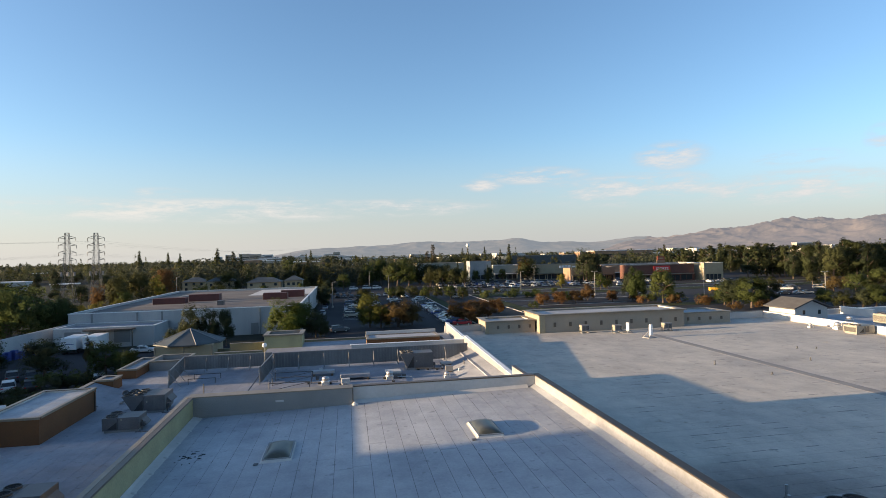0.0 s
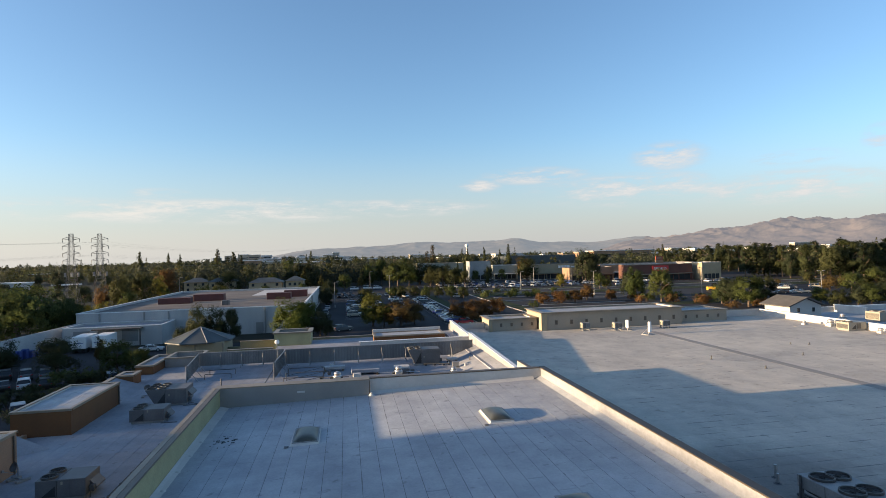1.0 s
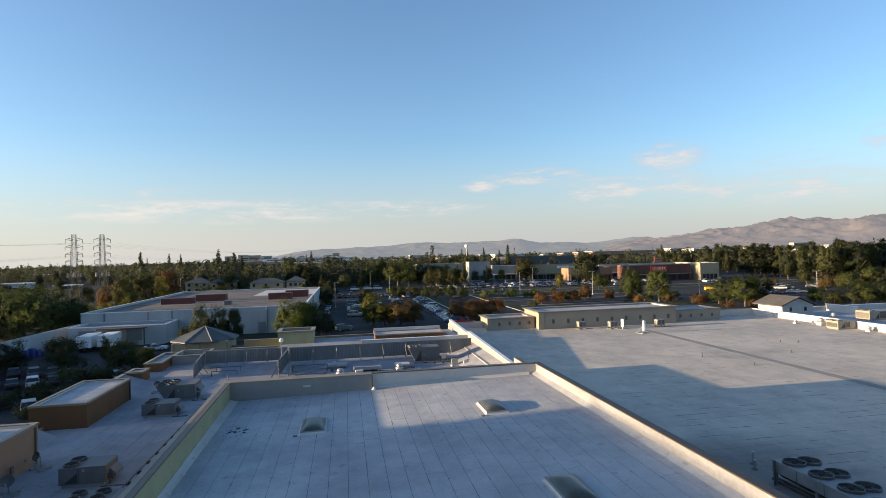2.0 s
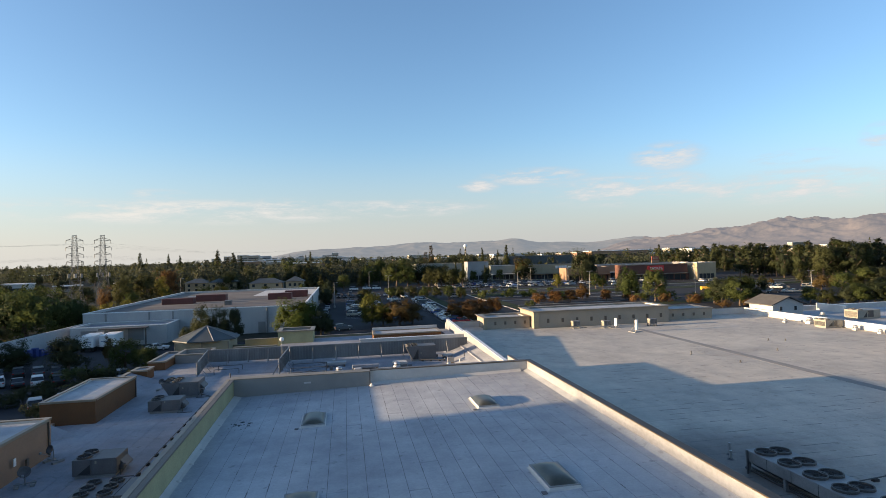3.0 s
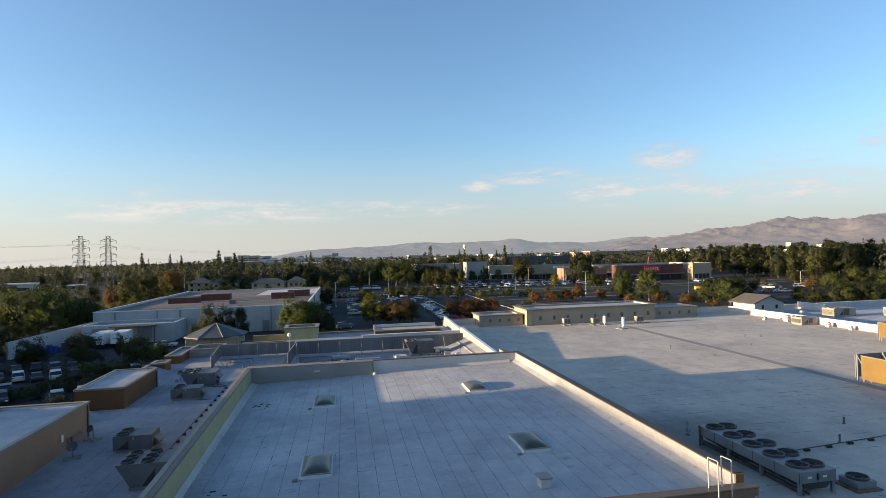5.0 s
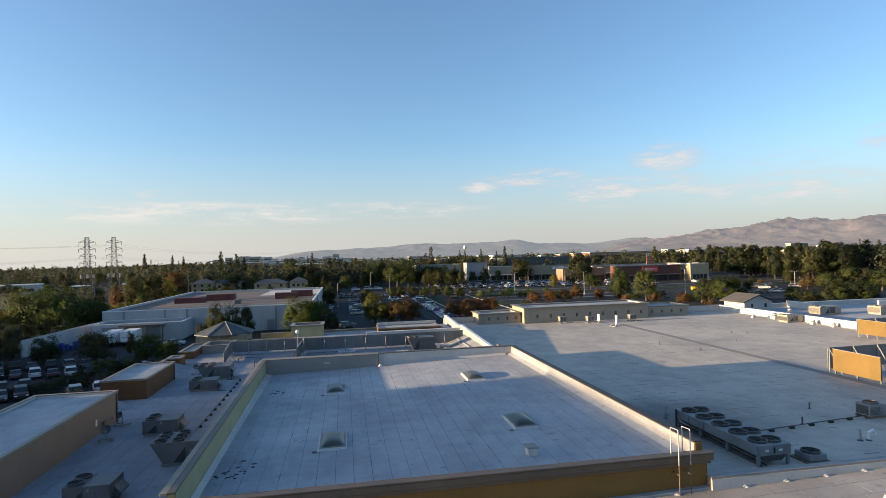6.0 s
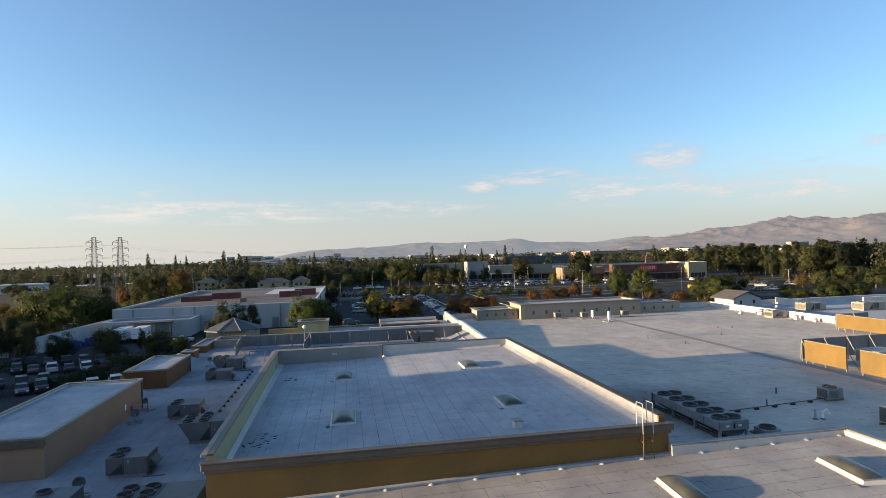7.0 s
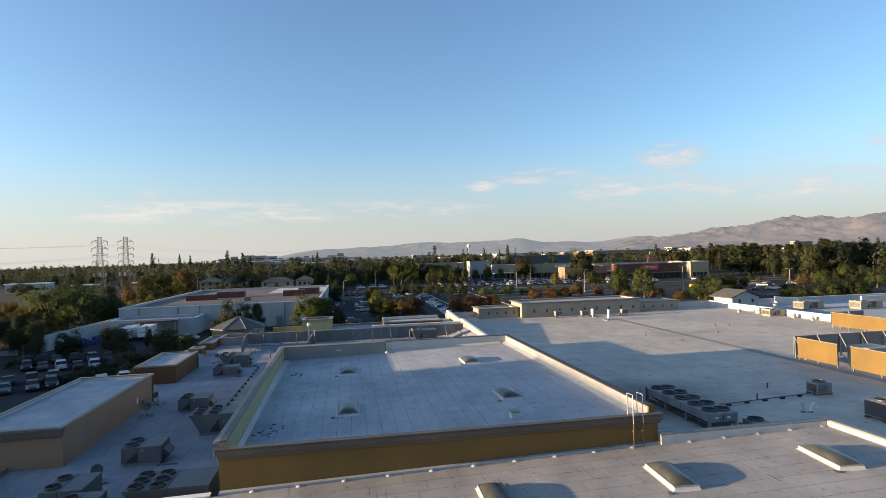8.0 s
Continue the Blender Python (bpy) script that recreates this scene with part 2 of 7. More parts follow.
for _n, _c in (("white", (0.5, 0.5, 0.5)), ("silver", (0.28, 0.285, 0.29)), ("grey", (0.09, 0.093, 0.098)), ("black", (0.015, 0.015, 0.017)),
               ("blue", (0.03, 0.06, 0.20)), ("red", (0.38, 0.02, 0.02)), ("beige", (0.40, 0.35, 0.27))):
    PAINT[_n] = plain(_n + "_car_paint", _c, 0.42, 0.25 if _n in ("silver", "grey") else 0.0, 0.12)


# ---- building helpers ----
def cube(bm, lo, hi, bevel=0.0):
    """An axis-aligned block from corner to corner, its edges eased."""
    x0, y0, z0 = lo
    x1, y1, z1 = hi
    v = [bm.verts.new(c) for c in ((x0, y0, z0), (x1, y0, z0), (x1, y1, z0), (x0, y1, z0), (x0, y0, z1), (x1, y0, z1), (x1, y1, z1), (x0, y1, z1))]
    fs = [bm.faces.new([v[i] for i in q]) for q in ((0, 3, 2, 1), (4, 5, 6, 7), (0, 1, 5, 4), (1, 2, 6, 5), (2, 3, 7, 6), (3, 0, 4, 7))]
    if bevel:
        es = list({e for f in fs for e in f.edges})
        bmesh.ops.bevel(bm, geom=es, offset=bevel, segments=1, affect="EDGES")
    return bm


def tube(bm, a, b, r0, r1=None, n=8, caps=True):
    """A straight tapered tube from a to b."""
    a, b = Vector(a), Vector(b)
    r1 = r0 if r1 is None else r1
    q = (b - a).to_track_quat("Z", "Y")
    rings = []
    for c, r in ((a, r0), (b, r1)):
        rings.append([bm.verts.new(c + q @ Vector((r * math.cos(2 * math.pi * i / n), r * math.sin(2 * math.pi * i / n), 0))) for i in range(n)])
    for i in range(n):
        bm.faces.new((rings[0][i], rings[0][(i + 1) % n], rings[1][(i + 1) % n], rings[1][i]))
    if caps:
        bm.faces.new(rings[0][::-1])
        bm.faces.new(rings[1])
    return bm


def lathe(bm, prof, n=14, at=(0, 0, 0)):
    """A turned shape about z from (radius, height) pairs."""
    rings = [[bm.verts.new((at[0] + r * math.cos(2 * math.pi * i / n), at[1] + r * math.sin(2 * math.pi * i / n), at[2] + z)) for i in range(n)] for r, z in prof]
    for a, b in zip(rings, rings[1:]):
        for i in range(n):
            bm.faces.new((a[i], a[(i + 1) % n], b[(i + 1) % n], b[i]))
    bm.faces.new(rings[0][::-1])
    bm.faces.new(rings[-1])
    return bm


def prism(bm, pts, axis, lo, hi):
    """A flat outline, given in the two other axes in cyclic order, drawn out along axis."""
    k = "xyz".index(axis)
    rings = []
    for w in (lo, hi):
        ring = []
        for p, q in pts:
            c = [0, 0, 0]
            c[k], c[(k + 1) % 3], c[(k + 2) % 3] = w, p, q
            ring.append(bm.verts.new(c))
        rings.append(ring)
    n = len(pts)
    for i in range(n):
        bm.faces.new((rings[0][i], rings[0][(i + 1) % n], rings[1][(i + 1) % n], rings[1][i]))
    bm.faces.new(rings[0][::-1])
    bm.faces.new(rings[1])
    return bm


def mesh_of(name, bm, material, smooth=False):
    bmesh.ops.recalc_face_normals(bm, faces=bm.faces)
    me = bpy.data.meshes.new(name)
    bm.to_mesh(me)
    bm.free()
    me.materials.append(material)
    if smooth:
        for p in me.polygons:
            p.use_smooth = True
    return me


def part(name, bm, material, parent=None, label="", smooth=False):
    """Links a bmesh as one mesh object under a thing or a part."""
    ob = new(name, mesh_of(name, bm, material, smooth))
    ob.parent = parent
    if label:
        ob["label"] = label
    return ob


def piece(name, me, parent, at=(0, 0, 0), rz=0.0, label=""):
    """One more object on a shared mesh."""
    ob = new(name, me)
    ob.parent = parent
    ob.location = at
    ob.rotation_euler = (0, 0, rz)
    if label:
        ob["label"] = label
    return ob


def thing(name, label, category, at=(0, 0, 0), rz=0.0, group=""):
    ob = new(name)
    ob.empty_display_size = 0.2
    ob.location = at
    ob.rotation_euler = (0, 0, radians(rz))
    return tagged(ob, label, category, group)


def slab(name, lo, hi, material, parent=None, label="", bevel=0.0):
    return part(name, cube(bmesh.new(), lo, hi, bevel), material, parent, label)


def setting(name, lo, hi, material, label, category, bevel=0.0):
    return tagged(slab(name, lo, hi, material, None, "", bevel), label, category, kind="structure")


def settle(root, x, y, z):
    """Puts a thing's origin at its base, leaving its parts where they stand."""
    root.location = (x, y, z)
    for c in root.children:
        c.location = Vector(c.location) - Vector((x, y, z))
    return root


def sheets(roof, x0, y0, x1, y1, z, wide, long, along, material, stagger=0.37, gap=0.014, thick=0.012, name="roofing_sheet", limit=300):
    """Lapped rolls of roofing, each a piece of its own on shared meshes."""
    cache = {}
    rnd = random.Random(int(x0 * 7 + y0 * 13 + 500))
    a0, a1, b0, b1 = (x0, x1, y0, y1) if along == "x" else (y0, y1, x0, x1)
    rows = max(1, round((b1 - b0) / wide))
    w = (b1 - b0) / rows
    made = 0
    for r in range(rows):
        p = a0 - rnd.random() * long * (0.2 + stagger)
        while p < a1 - 0.05:
            s, e = max(a0, p), min(a1, p + long)
            p += long
            if e - s < 0.15:
                continue
            la = round(e - s - gap, 2)
            key = la
            if key not in cache:
                h = (la / 2, (w - gap) / 2) if along == "x" else ((w - gap) / 2, la / 2)
                bm = bmesh.new()
                cube(bm, (-h[0], -h[1], 0), (h[0], h[1], thick))
                cache[key] = mesh_of(name, bm, material)
            cen = ((s + e) / 2, b0 + (r + 0.5) * w)
            at = (cen[0], cen[1], z) if along == "x" else (cen[1], cen[0], z)
            if made < limit:
                o = piece(name, cache[key], roof, at)
                tilt = rnd.uniform(0.0, 0.0004)
                o.rotation_euler = (tilt if along == "x" else rnd.uniform(-0.0006, 0.0006), rnd.uniform(-0.0004, 0.0004) if along == "x" else tilt, 0)
                made += 1


def sheet_fill(roof, areas, z, wide, long, material):
    """The outlying rolls of a roof, joined into one part."""
    rnd = random.Random(77)
    verts, faces = [], []
    for x0, y0, x1, y1 in areas:
        rows = max(1, round((y1 - y0) / wide))
        w = (y1 - y0) / rows
        for k in range(rows):
            p = x0 - rnd.random() * long
            while p < x1 - 0.05:
                a, b = max(x0, p) + 0.009, min(x1, p + long) - 0.009
                p += long
                if b - a < 0.1:
                    continue
                c, d = y0 + k * w + 0.009, y0 + (k + 1) * w - 0.009
                i = len(verts)
                verts += [(a, c, z), (b, c, z), (b, d, z), (a, d, z), (a, c, z + 0.012), (b, c, z + 0.012), (b, d, z + 0.012), (a, d, z + 0.012)]
                faces += [(i + 4, i + 5, i + 6, i + 7), (i, i + 1, i + 5, i + 4), (i + 1, i + 2, i + 6, i + 5), (i + 2, i + 3, i + 7, i + 6), (i + 3, i, i + 4, i + 7)]
    me = bpy.data.meshes.new("roofing_field")
    me.from_pydata(verts, [], faces)
    me.materials.append(material)
    return piece("roofing_field", me, roof)


def parapet(root, side, x0, y0, x1, y1, zin, ztop, th, wall, liner, cap, base, lip=0.06, name="parapet"):
    """One side of a roof edge: the wall up to the top, a coated inner face and a folded metal cap."""
    if side == "s":
        lo, hi, inn = (x0, y0), (x1, y0 + th), ("y", y0 + th)
    elif side == "n":
        lo, hi, inn = (x0, y1 - th), (x1, y1), ("y", y1 - th)
    elif side == "w":
        lo, hi, inn = (x0, y0 + th), (x0 + th, y1 - th), ("x", x0 + th)
    else:
        lo, hi, inn = (x1 - th, y0 + th), (x1, y1 - th), ("x", x1 - th)
    w = slab("wall", (lo[0], lo[1], base), (hi[0], hi[1], ztop), wall, root)
    t = 0.02
    if side in "sn":
        a = inn[1] if side == "s" else inn[1] - t
        slab("inner_face", (x0 + th + t, a, zin), (x1 - th - t, a + t, ztop - 0.03), liner, w)
    else:
        a = inn[1] if side == "w" else inn[1] - t
        slab("inner_face", (a, y0 + th, zin), (a + t, y1 - th, ztop - 0.03), liner, w)
    c = bmesh.new()
    if side in "sn":
        cube(c, (lo[0] - lip, lo[1] - lip, ztop), (hi[0] + lip, hi[1] + lip, ztop + 0.05), 0.012)
        cube(c, (lo[0] - lip, (lo[1] - lip) if side == "s" else (hi[1] + lip - 0.02), ztop - 0.10), (hi[0] + lip, (lo[1] - lip + 0.02) if side == "s" else (hi[1] + lip), ztop + 0.002))
    else:
        cube(c, (lo[0] - lip, lo[1] + lip, ztop), (hi[0] + lip, hi[1] - lip, ztop + 0.05), 0.012)
        cube(c, ((lo[0] - lip) if side == "w" else (hi[0] + lip - 0.02), lo[1] + lip, ztop - 0.10), ((lo[0] - lip + 0.02) if side == "w" else (hi[0] + lip), hi[1] - lip, ztop + 0.002))
    part("coping", c, cap, w)
    return w


def block(name, label, x0, y0, x1, y1, base, zroof, ztop, th=0.3, wall=None, liner=None, cap=None, sides="swne", roof=None, category="building", lip=0.06):
    """A flat-roofed volume with its parapets."""
    root = thing(name, label, category)
    r = slab("roof", (x0 + th, y0 + th, zroof - 0.3), (x1 - th, y1 - th, zroof), roof or M_ROOF, root)
    for s in sides:
        parapet(root, s, x0, y0, x1, y1, zroof, ztop, th, wall, liner or M_COAT, cap or M_CAP, base, lip)
    return root, r


# ================= the shopping centre =================
ZM, ZB, ZF, ZL = 6.3, 8.2, 7.45, 5.5      # levels of the main, upper, front and side roofs

def zu(x):
    """Height of the upper roof, which falls to the west."""
    return 8.0 + 0.025 * (x + 4.3)


def tilt_to(ob, x, z, slope):
    """Tilts a roof about a line along y, so that it rises to the east."""
    e = Euler((0, -math.atan(slope), 0))
    p = Vector((x, 0, z))
    ob.rotation_euler = e
    ob.location = p - e.to_matrix() @ p


# upper block with the skylights
upper = thing("upper_block", "raised flat-roofed block with mustard walls and white roof", "building")
roof_u = slab("roof", (-4.7, 24.05, ZB - 0.4), (15.6, 50.0, ZB), M_SEAM, upper, "white-coated roll roofing with dark seams")
BX0, BX1, BY0, BY1, BT = -4.61, 15.86, 23.8, 50.25, 9.16
w = slab("wall", (BX0, BY0, 5.0), (BX1, BY0 + 0.3, 8.86), M_MUSTARD, upper, "mustard stucco wall")
slab("inner_face", (BX0 + 0.34, BY0 + 0.3, 7.9), (BX1 - 0.34, BY0 + 0.32, 8.84), M_COAT, w)
bm = bmesh.new()
cube(bm, (BX0 - 0.15, BY0 - 0.28, 8.62), (BX1 + 0.13, BY0 + 0.02, 8.88), 0.02)
cube(bm, (BX0 - 0.08, BY0 - 0.16, 8.45), (BX1 + 0.07, BY0 - 0.002, 8.618), 0.02)
part("cornice", bm, M_CAPDARK, w, "brown moulded cornice")
bm = bmesh.new()
cube(bm, (BX0 - 0.17, BY0 - 0.30, 8.884), (BX1 + 0.15, BY0 + 0.06, 8.94), 0.015)
part("coping", bm, M_CAPDARK, w)
SKEW = 0.36 / (BY1 - BY0)                   # the west parapet stands a little out of square


def skewed(bm):
    for v in bm.verts:
        v.co.x -= SKEW * (v.co.y - BY0)
    return bm


w = part("wall", skewed(cube(bmesh.new(), (BX0 - 0.02, BY0 + 0.3, 5.0), (BX0 + 0.24, BY1 - 0.3, BT))), M_YELLOWGREEN, upper)
part("inner_face", skewed(cube(bmesh.new(), (BX0 + 0.24, BY0 + 0.34, 7.9), (BX0 + 0.265, BY1 - 0.3, BT - 0.03))), M_YELLOWGREEN, w, "pale olive painted face")
part("coping", skewed(cube(bmesh.new(), (BX0 - 0.22, BY0 + 0.1, BT - 0.08), (BX0 + 0.03, BY1 - 0.3, BT + 0.03), 0.012)), M_CAP, w, "tan metal coping")
part("coping", skewed(cube(bmesh.new(), (BX0 + 0.055, BY0 + 0.1, BT - 0.04), (BX0 + 0.3, BY1 - 0.3, BT + 0.045), 0.012)), M_CAPDARK, w, "brown metal coping")
part("coping_joint", skewed(cube(bmesh.new(), (BX0 + 0.03, BY0 + 0.1, BT - 0.04), (BX0 + 0.055, BY1 - 0.3, BT + 0.01))), M_DARK, w, "dark open joint")
w = slab("wall", (BX1 - 0.3, BY0 + 0.3, 5.0), (BX1, BY1 - 0.3, BT), M_MUSTARD, upper)
slab("inner_face", (BX1 - 0.33, BY0 + 0.34, 8.3), (BX1 - 0.302, BY1 - 0.3, BT - 0.03), M_PARAPET, w, "white-coated face")
bm = bmesh.new()
cube(bm, (BX1 - 0.345, BY0 + 0.37, BT), (BX1 + 0.06, BY1 + 0.04, BT + 0.04), 0.012)
part("coping", bm, M_CAPGREY, w)
w = slab("wall", (4.17, BY1 - 0.3, 5.0), (BX1, BY1, BT), M_SAND, upper)
slab("inner_face", (4.2, BY1 - 0.33, 8.0), (BX1 - 0.34, BY1 - 0.302, BT - 0.03), M_COAT, w, "white-coated face")
bm = bmesh.new()
cube(bm, (4.1, BY1 - 0.36, BT), (BX1 - 0.372, BY1 + 0.05, BT + 0.05), 0.012)
part("coping", bm, M_CAPDARK, w)
w = slab("wall", (BX0 - 0.37, BY1 - 0.75, 5.0), (4.16, BY1, BT), M_GREYWALL, upper)
bm = bmesh.new()
cube(bm, (BX0 - 0.4, BY1 - 0.78, BT), (4.2, BY1 + 0.05, BT + 0.06), 0.012)
part("coping", bm, M_CAP, w)
bm = bmesh.new()
cube(bm, (4.165, BY1 - 0.76, 8.0), (4.22, BY1 - 0.32, BT - 0.005), 0.01)
part("end_trim", bm, M_CAPDARK, w, "dark metal end trim")
bm = bmesh.new()
lathe(bm, [(0.14, 0), (0.2, 0.02), (0.09, 0.16), (0.05, 0.2)], 10, (4.3, BY1 - 0.95, zu(4.3)))
part("drain_boot", bm, M_PATCH, w)
for nm, pts, ax, lo, hi in (("cant_strip", [(zu(BX1) - 0.02, BX1 - 0.33), (zu(BX1) + 0.12, BX1 - 0.335), (zu(BX1) - 0.02, BX1 - 0.75)], "y", BY0 + 0.35, BY1 - 0.34),
                            ("cant_strip", [(zu(BX0) - 0.02, BX0 + 0.326), (zu(BX0) - 0.02, BX0 + 0.62), (zu(BX0) + 0.14, BX0 + 0.33)], "y", BY0 + 0.35, BY1 - 0.76)):
    bm = bmesh.new()
    prism(bm, pts, ax, lo, hi)
    for v in bm.verts:
        if v.co.x < BX0 + 0.4:
            v.co.x -= SKEW * (v.co.y - BY0) + 0.05
    part(nm, bm, M_COAT if pts[0][1] < 0 else M_ROOF, upper, "white-coated sloping base flashing")
bm = bmesh.new()
prism(bm, [(BY1 - 0.34, ZB), (BY1 - 0.34, ZB + 0.16), (BY1 - 0.62, ZB)], "x", 4.25, BX1 - 0.86)
for v in bm.verts:
    v.co.z += zu(v.co.x) - ZB
part("cant_strip", bm, M_COAT, upper, "white-coated sloping base flashing")
tilt_to(roof_u, -4.3, ZB, 0.025)
roof_u.location.z -= ZB - 8.0
settle(upper, (BX0 + BX1) / 2, (BY0 + BY1) / 2, 5.0)

# front roof under the camera
front = thing("front_block", "low flat-roofed block with white sheet roofing and parapets", "building")
roof_f = slab("roof", (-34.7, -59.7, ZF - 0.4), (25.0, 23.44, ZF), M_SEAM, front, "white-coated roof sheets")
FX, FY = 25.3, 23.75
w = slab("wall", (BX1 - 0.06, FY - 0.3, 0), (FX, FY, 7.92), M_SAND, front)
slab("inner_face", (BX1 - 0.06, FY - 0.33, ZF - 0.05), (FX - 0.34, FY - 0.302, 7.88), M_COAT, w, "white-coated face")
slab("coping", (BX1 - 0.06, FY - 0.3, 7.92), (FX + 0.05, FY + 0.05, 7.97), M_UNITGREY, w, "", 0.012)
w = slab("wall", (FX - 0.3, -60, 0), (FX, FY - 0.3, 7.92), M_SAND, front)
slab("inner_face", (FX - 0.33, -59.7, ZF), (FX - 0.302, FY - 0.34, 7.88), M_COAT, w, "white-coated face")
slab("coping", (FX - 0.28, -60, 7.92), (FX + 0.05, FY - 0.37, 7.97), M_UNITGREY, w, "", 0.012)
bm = bmesh.new()
prism(bm, [(0, -35), (6.36, -35), (7.02, BX0 - 0.35), (0, BX0 - 0.35)], "y", FY - 0.3, FY)
w = part("wall", bm, M_SAND, front)
bm = bmesh.new()
prism(bm, [(6.362, -35), (6.42, -35), (7.08, BX0 - 0.35), (7.022, BX0 - 0.35)], "y", FY - 0.36, FY + 0.03)
part("coping", bm, M_WHITE, w)
bm = bmesh.new()
prism(bm, [(ZF - 0.6, BX0), (ZF - 0.35, BX0), (ZF + 0.11, BX1), (ZF - 0.14, BX1)], "y", FY - 0.22, FY + 0.03)
part("upstand", bm, M_ROOF, front, "white-coated base flashing")
tilt_to(roof_f, 16, ZF, 0.0225)
w = slab("wall", (-35, -60, 0), (-34.7, FY - 0.31, 7.9), M_SAND, front)
w = slab("wall", (-34.7, -60, 0), (FX - 0.31, -59.7, 7.9), M_SAND, front)
settle(front, -5, -18, 0)

# main roof
main = thing("main_block", "wide flat-roofed store with grey-white roof and white parapets", "building")
roof_m = slab("roof", (15.8, 23.78, ZM - 0.4), (65.2, 91.0, ZM), M_ROOF_DULL, main, "grey-white coated roof")
roof_m2 = slab("roof", (25.32, -60, ZM - 0.4), (65.2, 23.76, ZM), M_ROOF_GREY, main)
# wall along the sunken roof
for y0, y1, z0, z1 in ((60.0, 79.0, 6.98, 7.55), (79.0, 91.3, 7.25, 7.63)):
    bm = bmesh.new()
    prism(bm, [(y0, 5.0), (y1, 5.0), (y1, z1), (y0, z0)], "x", 17.0, 17.3)
    w = part("wall", bm, M_PARAPET, main, "white-coated low wall")
    bm = bmesh.new()
    prism(bm, [(y0, z0 + 0.002), (y1, z1 + 0.002), (y1, z1 + 0.04), (y0, z0 + 0.04)], "x", 16.95, 17.36)
    part("coping", bm, M_WHITE, w)
w = slab("wall", (17.0, 50.1, 5.0), (17.26, 59.98, 7.72), M_PARAPET, main, "white-coated wall")
slab("coping", (16.97, 50.1, 7.72), (17.29, 60.0, 7.77), M_CAPDARK, w, "", 0.01)
w = slab("wall", (16.9, 91.3, 0), (24, 91.6, 7.1), M_COAT, main, "white-coated low wall")
slab("coping", (16.9, 91.25, 7.1), (24, 91.66, 7.15), M_CAP, w, "", 0.01)
w = slab("wall", (56.5, 91.0, 0), (65.2, 91.3, 7.25), M_COAT, main, "white-coated low wall")
slab("coping", (56.5, 90.94, 7.25), (65.2, 91.36, 7.3), M_CAPDARK, w, "", 0.01)
w = slab("wall", (65.2, -60, 0), (65.5, 91.3, 7.2), M_COAT, main, "white-coated low wall")
slab("coping", (65.14, -60, 7.2), (65.56, 91.3, 7.25), M_WHITE, w, "", 0.01)
settle(main, 40, 40, 0)

# roof beyond, to the east
east = thing("east_block", "flat-roofed store with white parapets beyond the main roof", "building")
roof_e = slab("roof", (65.5, 20, ZM - 0.5), (119.7, 91.7, ZM - 0.1), M_ROOF, east)
for lo, hi in (((65.5, 91.7, 0), (120, 92, 6.9)), ((119.7, 20, 0), (120, 91.7, 6.9)), ((79, 86, 6.2), (79.3, 91.6, 7.3)), ((90, 84, 6.2), (104, 84.3, 7.4))):
    w = slab("wall", lo, hi, M_COAT, east)
    slab("coping", (lo[0] - 0.05, lo[1] - 0.05, hi[2]), (hi[0] + 0.05, hi[1] + 0.05, hi[2] + 0.05), M_WHITE, w, "", 0.01)
settle(east, 92, 60, 0)

# side roof and sunken roof behind the upper block
side = thing("side_block", "lower flat roof with grey-white coating carrying cooling units", "building")
roof_s = slab("roof", (-18.0, 24.0, ZL - 0.4), (BX0 - 0.02, 84.0, ZL), M_SEAM, side, "white-coated roof")
roof_w = slab("roof", (BX0, 50.9, ZL - 0.4), (16.98, 84.0, ZL), M_ROOF_DULL, side, "sunken white-coated roof")
w = slab("wall", (-18.3, 24.0, 0), (-18.02, 84.0, 5.75), M_TAN, side)
slab("coping", (-18.36, 48.6, 5.75), (-17.96, 54.8, 5.8), M_CAP, w, "", 0.01)
slab("coping", (-18.36, 64.0, 5.75), (-17.96, 84.0, 5.8), M_CAP, w, "", 0.01)
settle(side, -10, 54, 0)

# towers on the side roof
tan_t, r = block("roof_tower", "tan stucco tower with brown coping and white flat roof", -20.75, 33.5, -15.2, 48.65, 0, 7.56, 7.74, 0.17, M_TAN, M_COAT, M_CAP, lip=0.06)
sheets(r, -20.57, 33.68, -15.38, 48.47, 7.562, 1.0, 8.0, "y", M_ROOF)
slab("cornice", (-21.0, 33.25, 7.3), (-15.1, 33.498, 7.735), M_CAPDARK, tan_t, "brown moulded cornice", 0.03)
slab("corner_pipe", (-15.18, 48.25, 5.5), (-15.1, 48.35, 7.6), M_CAPDARK, tan_t, "", 0.015)
settle(tan_t, -18, 40, 0)
brn_t, r = block("roof_tower", "rust-brown stucco tower with tan coping and white flat roof", -19.0, 55.25, -15.35, 63.45, 0, 7.06, 7.22, 0.16, M_BROWN, M_COAT, M_CAP, lip=0.05)
sheets(r, -18.83, 55.42, -15.52, 63.28, 7.062, 1.0, 8.0, "y", M_ROOF)
slab("corner_pipe", (-15.33, 63.05, 5.5), (-15.25, 63.15, 7.0), M_CAPDARK, brn_t, "", 0.015)
settle(brn_t, -17, 59, 0)
stub, r = block("roof_tower", "small rust-brown stucco tower with tan coping", -18.1, 70.0, -16.6, 72.0, 0, 6.42, 6.5, 0.25, M_BROWN, M_GREYWALL, M_CAP, "swne")
settle(stub, -17.3, 71, 0)
stub, r = block("roof_tower", "low rust-brown stucco upstand with tan coping", -18.2, 75.2, -16.5, 82.0, 0, 6.2, 6.4, 0.18, M_BROWN, M_GREYWALL, M_CAP, "swne")
settle(stub, -17.3, 78, 0)
